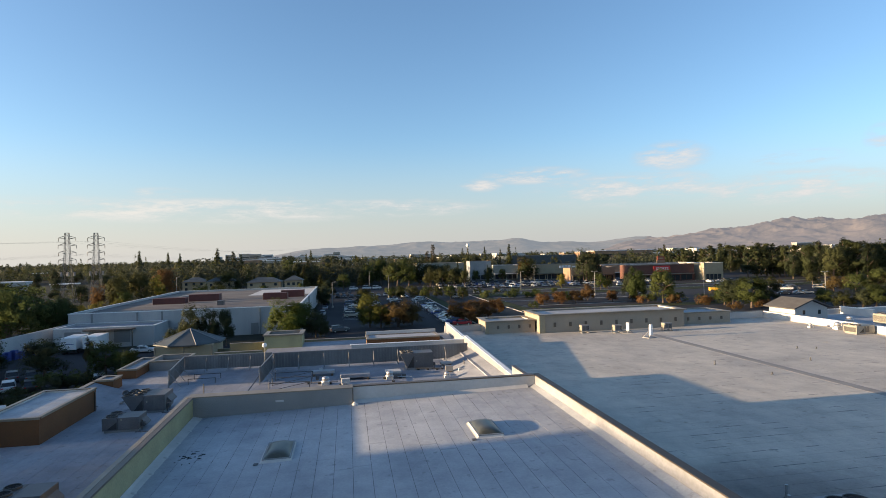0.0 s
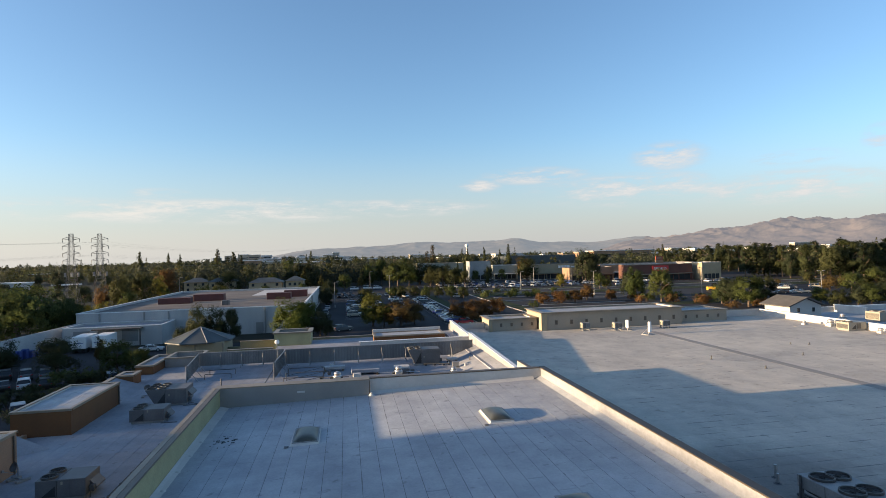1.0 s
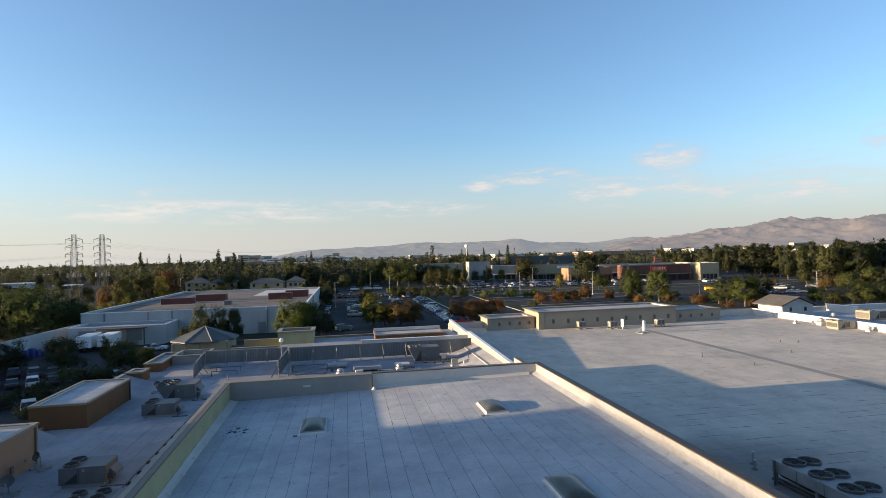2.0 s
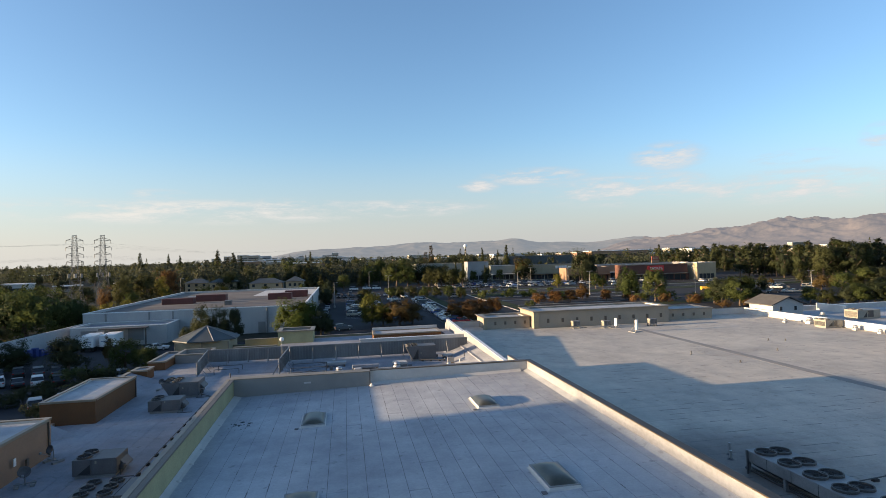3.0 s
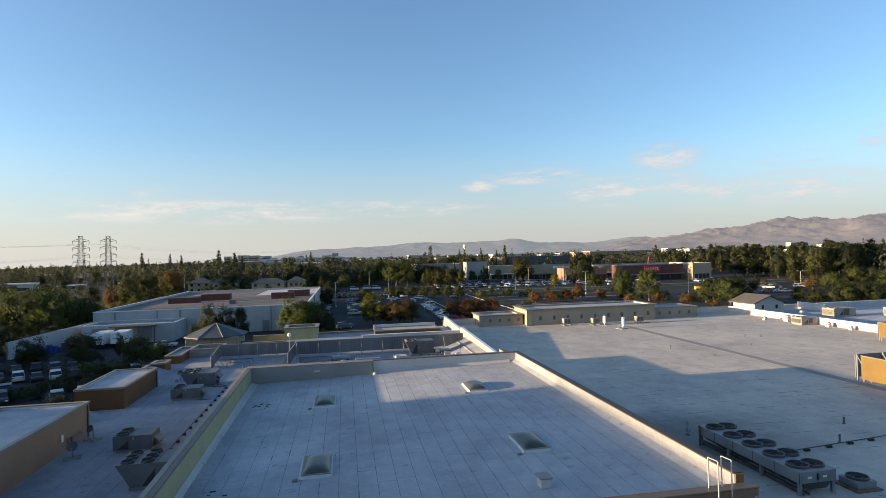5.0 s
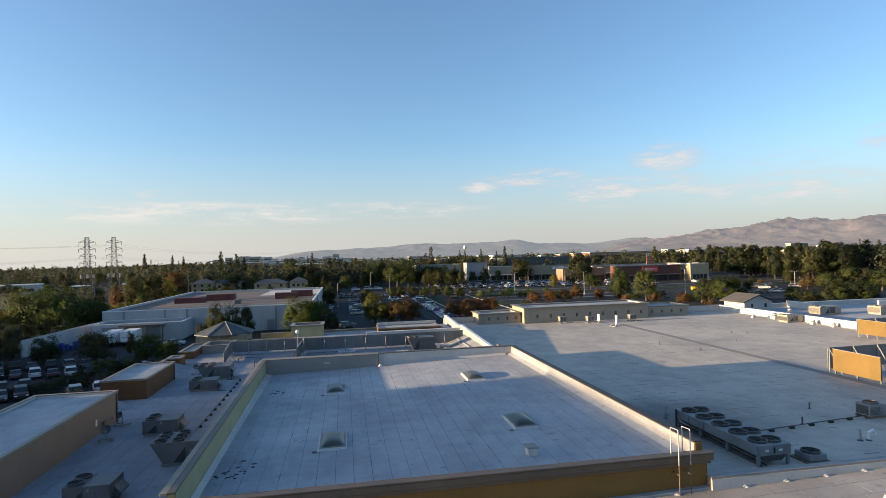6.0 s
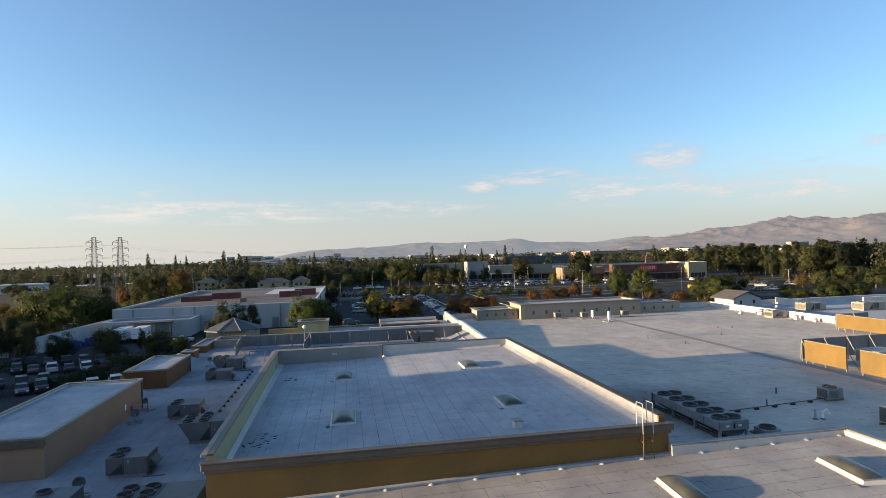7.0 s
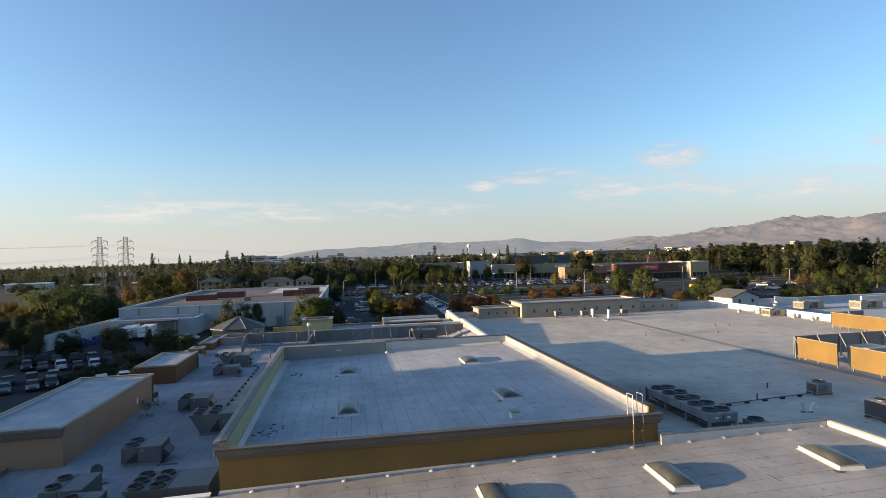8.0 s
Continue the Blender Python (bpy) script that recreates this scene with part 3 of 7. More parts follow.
stub, r = block("roof_upstand", "low grey stucco upstand round a roof recess", -16.4, 78.6, -12.9, 82.6, 5.0, 5.6, 6.5, 0.2, M_GREYWALL, M_GREYWALL, M_CAP, "swne")
settle(stub, -16, 78, 0)
# grey sloped crickets beside the towers
for nm, x, y, d in (("roof_saddle", -17.9, 50.4, 4.1), ("roof_saddle", -18.0, 25.6, 6.9)):
    bm = bmesh.new()
    prism(bm, [(y, ZL), (y + d, ZL), (y + d * 0.5, ZL + 1.15)], "x", x, x + 0.35)
    bm2 = [bm.verts.new((x + 0.35, y, ZL)), bm.verts.new((x + 2.6, y + d * 0.5, ZL + 0.01)), bm.verts.new((x + 0.35, y + d, ZL)), bm.verts.new((x + 0.35, y + d * 0.5, ZL + 1.13))]
    bm.faces.new((bm2[0], bm2[1], bm2[3]))
    bm.faces.new((bm2[1], bm2[2], bm2[3]))
    tagged(part(nm, bm, M_ROOF_DULL), "grey coated saddle sloping onto the flat roof", "roof saddle")

lw = thing("roof_upstand", "low rust-brown stucco upstand with tan coping", "building", (-18.2, 66.7, 0))
slab("wall", (-0.12, -3.2, 5.802), (0.18, 3.28, 6.4), M_BROWN, lw)
slab("coping", (-0.18, -3.22, 6.402), (0.22, 3.28, 6.46), M_CAP, lw, "", 0.012)
bm = bmesh.new()
prism(bm, [(ZL + 0.013, -18.0), (6.36, -18.0), (ZL + 0.02, -15.5)], "y", 64.4, 69.9)
tagged(part("roof_saddle", bm, M_ROOF_DULL), "grey coated saddle sloping onto the flat roof", "roof saddle")

bm = bmesh.new()
prism(bm, [(ZL + 0.013, 13.9), (6.6, 16.98), (ZL + 0.013, 16.98)], "y", 52.0, 78.9)
tagged(part("roof_saddle", bm, M_ROOF_DULL), "grey-white coated slope rising to the low wall", "roof saddle")

# low roofs and towers north of the sunken roof
north = thing("north_block", "flat-roofed shops behind the equipment screen", "building")
slab("roof", (-5.9, 84.0, 5.3), (16.98, 92.6, 5.7), M_ROOF_DULL, north)
w = slab("wall", (-11.2, 84.02, 0), (-5.9, 84.3, 6.2), M_OLIVEWALL, north, "olive wall")
slab("coping", (-11.2, 83.96, 6.2), (-5.9, 84.36, 6.26), M_CAP, w, "", 0.01)
w = slab("wall", (4.3, 79.0, 5.5), (17.0, 79.3, 7.1), M_COAT, north, "white-coated wall")
slab("coping", (4.2, 78.95, 7.1), (17.05, 79.35, 7.15), M_WHITE, w, "", 0.01)
w = slab("wall", (-11.2, 92.6, 0), (16.9, 92.9, 5.95), M_OLIVEWALL, north)
slab("coping", (-11.2, 92.55, 5.95), (16.9, 92.95, 6.0), M_CAP, w, "", 0.01)
settle(north, 3, 86, 0)
t3, r = block("roof_tower", "rust-brown stucco tower with tan coping and white roof", 6.2, 85.3, 15.2, 89.0, 5.0, 6.72, 6.76, 0.25, M_BROWN, M_COAT, M_CAP)
slab("parapet", (6.2, 88.75, 6.82), (15.2, 89.0, 7.2), M_COAT, t3, "", 0.01)
settle(t3, 10.7, 87, 5.0)
t4, r = block("roof_tower", "pale olive stucco tower with cream coping", -6.3, 88.6, -1.75, 92.4, 0, 6.9, 7.35, 0.25, M_YELLOWGREEN, M_GREYWALL, M_CAP, lip=0.16)
settle(t4, -4, 90, 0)

# ================= ground =================
bm = bmesh.new()
n = 24
vs = [[bm.verts.new((-5000 + 10000 * i / n, -5000 + 10000 * j / n, 0)) for j in range(n + 1)] for i in range(n + 1)]
for i in range(n):
    for j in range(n):
        bm.faces.new((vs[i][j], vs[i + 1][j], vs[i + 1][j + 1], vs[i][j + 1]))
tagged(part("ground", bm, M_EARTH), "dusty green and brown town ground", "ground", kind="structure")
setting("pavement_1", (-75, -60, 0.0), (-6, 133, 0.05), M_ASPHALT, "dark asphalt parking lot beside the shops", "parking lot")
setting("pavement_2", (-5.9, 92.9, 0.0), (34, 330, 0.05), M_ASPHALT, "dark asphalt parking lot with marked bays", "parking lot")
setting("pavement_3", (34.5, 264, 0.0), (260, 345, 0.05), M_ASPHALT, "dark asphalt parking lot before the far shops", "parking lot")
setting("pavement_4", (118, 94, 0.0), (260, 232, 0.05), M_ASPHALT, "dark asphalt parking lot between trees", "parking lot")
setting("road", (34.5, 240, 0.0), (400, 256, 0.04), M_ROAD, "asphalt street between the two parking lots", "road")
setting("road.001", (38, 95, 0.0), (52, 239.5, 0.045), M_ROAD, "asphalt access road with kerbs", "road")
setting("verge_1", (34.5, 228, 0.0), (37.6, 239.6, 0.14), M_GRASS, "grass strip beside the street", "verge")
setting("verge_2", (52.5, 228, 0.0), (250, 239.6, 0.14), M_GRASS, "grass strip beside the street", "verge")
setting("verge_3", (60, 256.4, 0.0), (250, 263.6, 0.14), M_GRASS, "grass strip beside the street", "verge")
setting("verge_4", (34.3, 100, 0.0), (37.6, 227.6, 0.14), M_GRASS, "grass strip beside parked cars", "verge")
setting("verge_5", (52.5, 120, 0.0), (57, 227.6, 0.10), M_GRASS, "planted strip with low shrubs", "verge")
setting("pavement_5", (57.2, 96, 0.0), (117.5, 227.6, 0.05), M_ASPHALT, "dark asphalt lot between autumn trees", "parking lot")
setting("verge_6", (60, 168, 0.0), (117, 176, 0.12), M_GRASS, "planted strip with autumn trees", "verge")
setting("kerb_1", (33.9, 100, 0.0), (34.25, 239, 0.17), M_KERB, "pale concrete kerb", "kerb", 0.02)
setting("kerb_2", (52.0, 120, 0.0), (52.4, 239.6, 0.17), M_KERB, "pale concrete kerb", "kerb", 0.02)
setting("kerb_3", (52.5, 239.65, 0.0), (250, 240.0, 0.17), M_KERB, "pale concrete kerb", "kerb", 0.02)
setting("kerb_5", (57.2, 203.0, 0.0), (117, 203.5, 0.17), M_KERB, "pale concrete kerb", "kerb", 0.02)
setting("kerb_6", (57.2, 218.6, 0.0), (117, 219.1, 0.17), M_KERB, "pale concrete kerb", "kerb", 0.02)
setting("kerb_7", (57.2, 184.0, 0.0), (92, 184.5, 0.17), M_KERB, "pale concrete kerb", "kerb", 0.02)
setting("kerb_4", (60, 256.02, 0.0), (250, 256.37, 0.17), M_KERB, "pale concrete kerb", "kerb", 0.02)

# bay markings
bm = bmesh.new()
for y in np.arange(146, 228, 2.75):
    cube(bm, (26.2, y, 0.05), (31.8, y + 0.12, 0.056))
    cube(bm, (2.4, y + 22, 0.05), (7.6, y + 22.12, 0.056))
for x in np.arange(40, 190, 2.75):
    for y in (280.0, 303.0):
        cube(bm, (x, y, 0.05), (x + 0.14, y + 11.0, 0.056))
tagged(part("bay_marking", bm, M_LINE), "worn white painted parking bay lines", "road marking", kind="stuff")

# ================= hills and clouds, far off =================
def ridge_east(h):
    """Height of the dry hills in metres for a heading in degrees."""
    g = lambda c, w: math.exp(-((h - c) / w) ** 2)
    right = 1 / (1 + math.exp(-(h - 31.2) / 2.9))
    return 158 * right + 12 * g(41.5, 2.4) + 10 * g(46.5, 2.5) + 30 * g(54, 6) + 74 * g(26.5, 4.2) + 22 * g(18.0, 7.5)


def ridge_north(h):
    """Height of the long low range further off."""
    g = lambda c, w: math.exp(-((h - c) / w) ** 2)
    return 81 * g(-3, 4.5) + 72 * g(3, 3.5) + 87 * g(7.5, 3) + 81 * g(11, 2.6) + 79 * g(14, 2.2) + 107 * g(17.2, 2.2) + 76 * g(21, 3) + 50 * g(25, 3) + 110 * g(29.5, 3.5)


def hills(name, label, d0, d1, h0, h1, ridge, keep, material, roughness):
    bm = bmesh.new()
    na, nd = 420, 60
    grid = []
    for i in range(na + 1):
        h = h0 + (h1 - h0) * i / na
        row = []
        for j in range(nd + 1):
            d = d0 + (d1 - d0) * j / nd
            s = j / nd
            x, y = 2 + d * math.sin(radians(h)), 8 + d * math.cos(radians(h))
            up = ridge(h) * keep(h) * math.sin(min(1.0, s * 1.12) * math.pi / 2) ** 1.3
            f = noise.fractal(Vector((x * 0.0030, y * 0.0030, 0.3)), 0.8, 2.1, 7)
            r = 1 - abs(noise.noise(Vector((x * 0.0075, y * 0.0055, 4.1)))) * 1.3
            z = up * (1 + roughness * (0.55 * f + 0.55 * (r - 0.75))) - 4 * (1 - s)
            row.append(bm.verts.new((x, y, z)))
        grid.append(row)
    for i in range(na):
        for j in range(nd):
            bm.faces.new((grid[i][j], grid[i + 1][j], grid[i + 1][j + 1], grid[i][j + 1]))
    return tagged(part(name, bm, material, smooth=True), label, "hills", kind="structure")


def hill_material(name, a, b, air_glow, strength):
    """Backdrop hills of dry grass, kilometres away, their haze painted as an even glow."""
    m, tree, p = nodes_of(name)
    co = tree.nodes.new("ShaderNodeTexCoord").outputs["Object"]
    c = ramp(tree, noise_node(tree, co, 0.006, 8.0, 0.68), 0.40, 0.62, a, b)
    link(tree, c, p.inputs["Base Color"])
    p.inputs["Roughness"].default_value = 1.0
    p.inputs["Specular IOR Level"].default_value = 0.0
    # emission stands in for the haze of the distance
    p.inputs["Emission Color"].default_value = (*air_glow, 1)
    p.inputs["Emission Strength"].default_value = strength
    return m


M_HILL_R = hill_material("hazed_dry_hills", (0.035, 0.034, 0.033), (0.10, 0.084, 0.072), (0.36, 0.345, 0.375), 0.134)
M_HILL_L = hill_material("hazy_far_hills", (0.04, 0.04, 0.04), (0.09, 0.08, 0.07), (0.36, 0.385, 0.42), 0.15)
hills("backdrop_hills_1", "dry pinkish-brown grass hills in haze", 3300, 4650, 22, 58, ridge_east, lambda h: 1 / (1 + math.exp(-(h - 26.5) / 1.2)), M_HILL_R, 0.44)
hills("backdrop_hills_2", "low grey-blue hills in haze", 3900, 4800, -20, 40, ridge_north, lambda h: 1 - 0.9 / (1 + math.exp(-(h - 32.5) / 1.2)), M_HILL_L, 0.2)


# thin cloud banks: across, height, half width, half height, density
CLOUDS = ((1136, 592, 121, 33, 0.8), (1593, 659, 270, 43, 0.9), (2280, 503, 466, 78, 0.9), (2553, 748, 158, 67, 0.75), (3240, 654, 136, 32, 0.6), (3607, 735, 58, 60, 0.6),
          (-1015, 405, 1020, 58, 0.85), (-446, 456, 344, 37, 0.8), (434, 417, 526, 43, 0.85), (3220, 442, 410, 74, 0.8), (-1384, 541, 129, 26, 0.6))


def cloud_material():
    """Backdrop of thin evening cloud over the horizon, with haze painted in as glow."""
    m, tree, p = nodes_of("cloud_haze_glow")
    for nd in list(tree.nodes):
        tree.nodes.remove(nd)
    co = tree.nodes.new("ShaderNodeTexCoord").outputs["Object"]
    sep = tree.nodes.new("ShaderNodeSeparateXYZ")
    link(tree, co, sep.inputs[0])

    def math_node(op, a, b=None):
        q = tree.nodes.new("ShaderNodeMath")
        q.operation = op
        for k, v in enumerate((a, b)):
            if v is None:
                continue
            if isinstance(v, (int, float)):
                q.inputs[k].default_value = v
            else:
                link(tree, v, q.inputs[k])
        return q.outputs[0]

    def rng(v, a, b, c, d):
        q = tree.nodes.new("ShaderNodeMapRange")
        q.interpolation_type = "SMOOTHSTEP"
        link(tree, v, q.inputs[0])
        for k, w in zip((1, 2, 3, 4), (a, b, c, d)):
            q.inputs[k].default_value = w
        return q.outputs[0]

    z = sep.outputs[2]
    x = sep.outputs[0]
    wisps = noise_node(tree, co, 0.0034, 10.0, 0.68, (0.55, 0.55, 2.6))
    w = rng(wisps, 0.40, 0.66, 0.0, 1.0)
    cloud = None
    for cx, cz, rx, rz, most in CLOUDS:
        u = math_node("DIVIDE", math_node("SUBTRACT", x, cx), rx * 1.9)
        v = math_node("DIVIDE", math_node("SUBTRACT", z, cz), rz * 2.1)
        q = math_node("ADD", math_node("MULTIPLY", u, u), math_node("MULTIPLY", v, v))
        e = rng(q, 0.0, 1.0, min(1.0, most * 1.25), 0.0)
        cloud = e if cloud is None else math_node("MAXIMUM", cloud, e)
    cloud = math_node("MULTIPLY", cloud, w)
    haze = math_node("MULTIPLY", rng(z, -60, 1060, 1.0, 0.0), 0.92)
    haze = math_node("POWER", haze, 1.1)
    alpha = math_node("SUBTRACT", math_node("ADD", cloud, haze), math_node("MULTIPLY", cloud, haze))
    em = tree.nodes.new("ShaderNodeEmission")
    side = rng(x, -3400, 2600, 0.0, 1.0)
    tint = ramp(tree, side, 0.0, 1.0, (0.78, 0.755, 0.71), (0.60, 0.595, 0.60))
    white = ramp(tree, side, 0.0, 1.0, (0.90, 0.87, 0.80), (0.84, 0.81, 0.79))
    tint = mixed(tree, "MIX", rng(z, 60, 620, 0.0, 1.0), tint, ramp(tree, side, 0.0, 1.0, (0.66, 0.68, 0.71), (0.565, 0.585, 0.625)))
    sel = math_node("MULTIPLY", cloud, 1.0)
    link(tree, mixed(tree, "MIX", sel, tint, white), em.inputs[0])
    em.inputs[1].default_value = 0.215
    tr = tree.nodes.new("ShaderNodeBsdfTransparent")
    mx = tree.nodes.new("ShaderNodeMixShader")
    link(tree, alpha, mx.inputs[0])
    link(tree, tr.outputs[0], mx.inputs[1])
    link(tree, em.outputs[0], mx.inputs[2])
    out = tree.nodes.new("ShaderNodeOutputMaterial")
    link(tree, mx.outputs[0], out.inputs[0])
    return m


bm = bmesh.new()
ring = []
for i in range(73):
    a = radians(-180 + 5 * i)
    ring.append([bm.verts.new((4850 * math.sin(a), 4850 * math.cos(a), z)) for z in (-20, 200, 500, 900, 1100)])
for a, b in zip(ring, ring[1:]):
    for k in range(4):
        bm.faces.new((a[k], b[k], b[k + 1], a[k + 1]))
clouds = tagged(part("backdrop_clouds", bm, cloud_material(), smooth=True), "thin white evening clouds and pale haze", "clouds", kind="structure")
clouds.visible_shadow = False

# ================= trees =================
def leaf_cloud(points, size, rnd, drop=0.0, per=7, ruffle=0.33, middle=5.0):
    """Small leaf sprays round each clump centre, facing out of the crown as leaves do."""
    verts, faces = [], []
    for (c, r) in points:
        for _ in range(per):
            d = rnd.normal(size=3)
            d /= np.linalg.norm(d) + 1e-6
            p = np.array(c) + d * r * rnd.uniform(0.35, 1.0)
            out = np.array((p[0], p[1], (p[2] - middle) * 0.8))
            out /= np.linalg.norm(out) + 1e-6
            n = out * 0.9 + d * 0.3 + rnd.normal(size=3) * ruffle
            n /= np.linalg.norm(n) + 1e-6
            u = rnd.normal(size=3)
            u[2] -= drop * 1.6
            u -= n * (u @ n)
            u /= np.linalg.norm(u) + 1e-6
            v = np.cross(n, u)
            s = size * rnd.uniform(0.6, 1.3)
            k = len(verts)
            verts += [tuple(p - u * s), tuple(p + v * s * 0.6 - u * s * 0.1), tuple(p + u * s), tuple(p - v * s * 0.6 - u * s * 0.1)]
            faces.append((k, k + 1, k + 2, k + 3))
    return verts, faces


def crown_points(kind, rnd):
    """Clump centres of a crown for a tree 10 m high."""
    pts = []
    if kind == "broad":
        lobes = [((0, 0, 5.2), 2.6), ((0.3, -0.2, 7.4), 1.7)]
        for k in range(20):
            z = rnd.uniform(1.8, 8.6)
            q = 2.5 * math.sin(min(1.0, (z - 0.6) / 2.9) * 1.57) * (1.12 - z / 10.5) ** 0.5
            a = rnd.uniform(0, 6.28)
            lobes.append(((q * math.cos(a), q * math.sin(a), z), rnd.uniform(0.7, 1.45)))
        for c, r in lobes:
            for _ in range(26):
                d = rnd.normal(size=3)
                d /= np.linalg.norm(d)
                pts.append((np.array(c) + d * r * rnd.uniform(0.55, 1.12) * np.array((1, 1, 1.1)), 0.55))
    elif kind == "willow":
        for _ in range(42):
            a, q = rnd.uniform(0, 6.28), rnd.uniform(0.2, 1) ** 0.6 * 5.2
            top = 9.6 - 0.09 * q * q + rnd.normal() * 0.4
            for _ in range(20):
                t = rnd.uniform(0, 1)
                pts.append((np.array((q * math.cos(a) + rnd.normal() * 0.7, q * math.sin(a) + rnd.normal() * 0.7, top - t * (2.2 + q * 1.0))), 0.55))
    elif kind == "conifer":
        for k in range(26):
            z = 1.2 + 8.7 * k / 26
            q = 2.5 * (1 - k / 27) ** 1.15 + 0.08
            for _ in range(int(5 + 9 * q)):
                a, rr = rnd.uniform(0, 6.28), q * rnd.uniform(0.3, 1.08)
                pts.append((np.array((rr * math.cos(a), rr * math.sin(a), z - 0.22 * rr + rnd.normal() * 0.12)), 0.34))
    elif kind == "poplar":
        for _ in range(210):
            z = rnd.uniform(0.8, 10)
            q = 0.85 * math.sin(min(1, (z - 0.2) / 4.5) * 1.57) * (1.08 - z / 10.5) ** 0.45
            a = rnd.uniform(0, 6.28)
            pts.append((np.array((q * math.cos(a), q * math.sin(a), z)), 0.32))
    elif kind == "pine":
        for _ in range(20):
            c = np.array((rnd.normal() * 1.0, rnd.normal() * 1.0, rnd.uniform(1.7, 9.4)))
            c[:2] *= 1.5 - c[2] / 8.5
            for _ in range(24):
                d = rnd.normal(size=3)
                d /= np.linalg.norm(d)
                pts.append((c + d * np.array((1.15, 1.15, 0.7)) * (1.25 - c[2] / 14) * rnd.uniform(0.5, 1.05), 0.45))
    elif kind == "shrub":
        for _ in range(10):
            c = np.array((rnd.normal() * 2.4, rnd.normal() * 2.4, rnd.uniform(2.0, 6.4)))
            for _ in range(22):
                d = rnd.normal(size=3)
                d /= np.linalg.norm(d)
                pts.append((c + d * np.array((2.1, 2.1, 2.4)) * rnd.uniform(0.5, 1.0), 0.75))
        pts = [(np.array((p[0], p[1], max(0.6, p[2]))), r) for p, r in pts]
    return pts


def trunk_mesh(kind, rnd, lean):
    bm = bmesh.new()
    h = {"broad": 6.2, "willow": 7.4, "conifer": 9.4, "poplar": 8.8, "pine": 9.0, "shrub": 3.0}[kind]
    r = {"broad": 0.26, "willow": 0.42, "conifer": 0.24, "poplar": 0.2, "pine": 0.22, "shrub": 0.16}[kind]
    p = Vector((0, 0, -0.15))
    for k in range(4):
        q = Vector((lean * k * 0.1 + rnd.normal() * 0.06, rnd.normal() * 0.06, h * (k + 1) / 4))
        tube(bm, p, q, r * (1 - k * 0.2), r * (1 - (k + 1) * 0.2), 7)
        p = q
    if kind not in ("conifer", "poplar"):
        for k in range(7):
            a = k * 2.4 + rnd.uniform(0, 0.6)
            z0 = h * rnd.uniform(0.35, 0.8)
            q = 2.3 if kind != "shrub" else 1.6
            tube(bm, (0, 0, z0), (q * math.cos(a), q * math.sin(a), z0 + rnd.uniform(0.8, 2.2)), r * 0.42, r * 0.12, 5)
    return bm


TREE_SIZE = {"broad": 0.19, "willow": 0.22, "conifer": 0.20, "poplar": 0.18, "pine": 0.2, "shrub": 0.3}
TREE_WORDS = {"broad": "leafy tree", "willow": "wide drooping tree", "conifer": "tall pointed conifer", "poplar": "slim columnar tree", "pine": "tall open pine", "shrub": "dense low shrub"}
LEAF_WORDS = {"willow": "soft green", "green": "green", "bright": "fresh green", "dark": "dark green", "olive": "olive green", "autumn": "rust-orange", "brown": "brown", "yellow": "yellowing", "pine": "dark green"}
CROWNS, TRUNKS, TREES = {}, {}, {}


def tree(kind, colour, x, y, h, wide=1.0, turn=None, z=0.0, where="at the parking lot", variant=0):
    """A tree h metres high; wide stretches its crown sideways."""
    far = sum(math.hypot(x - 2, y - 8) > q for q in (215, 345))
    key = (kind, colour, variant % 3, where, far)
    ck = (kind, variant % 3, far)
    rnd = np.random.RandomState(sum(map(ord, kind)) + 31 * (variant % 3))
    if ck not in CROWNS:
        CROWNS[ck] = leaf_cloud(crown_points(kind, rnd), TREE_SIZE[kind] * (0.85, 1.0, 1.35)[far], rnd, 1.2 if kind == "willow" else 0.0, (14, 8, 4)[far], (0.2, 0.15, 0.12)[far])
        TRUNKS[ck] = mesh_of("trunk", trunk_mesh(kind, rnd, 0.4), M_BARK)
    turn = (x * 37.7 + y * 91.3) % 360 if turn is None else turn
    s = h / 10
    m = Matrix.LocRotScale((x, y, z), Euler((0, 0, radians(turn))), (s * wide, s * wide, s))
    if key in TREES:
        o = copy_thing(TREES[key], Matrix())
        o.matrix_basis = m
        return o
    cat = "shrub" if kind == "shrub" else "tree"
    root = thing("shrub" if kind == "shrub" else "tree", "%s with %s leaves %s" % (TREE_WORDS[kind], LEAF_WORDS[colour], where), cat, group="trees and shrubs")
    piece("trunk", TRUNKS[ck], root)
    v, f = CROWNS[ck]
    me = bpy.data.meshes.new("crown")
    me.from_pydata(v, [], f)
    me.materials.append(LEAF[colour])
    piece("crown", me, root)
    root.matrix_basis = m
    TREES[key] = root
    return root


def trees(kind, colour, where, *spots):
    for k, (x, y, h, wide) in enumerate(spots):
        tree(kind, colour, x, y, h, wide, where=where, variant=k)


LOT, STREET, SHOPS = "beside the parking lot", "along the street", "before the far shops"
FARL = "beyond the white store"
trees("willow", "willow", "behind the white wall", (-67, 149, 13.2, 1.2), (-59.5, 152, 9.6, 0.9), (-74, 155, 9.6, 1.1))
trees("broad", "dark", LOT, (-50.2, 112.6, 5.5, 1.55), (-40.2, 107.6, 6.3, 1.6), (-60, 116.5, 8.4, 1.0), (-63, 122, 7.4, 1.1), (-55.5, 112, 8.0, 0.7), (-70, 118, 9.5, 1.1), (-78, 130, 9, 1.1))
trees("broad", "brown", "behind the white wall", (-66, 128, 7.4, 1.0), (-84, 158, 8.5, 1.1), (-78, 150, 7.5, 1.1))
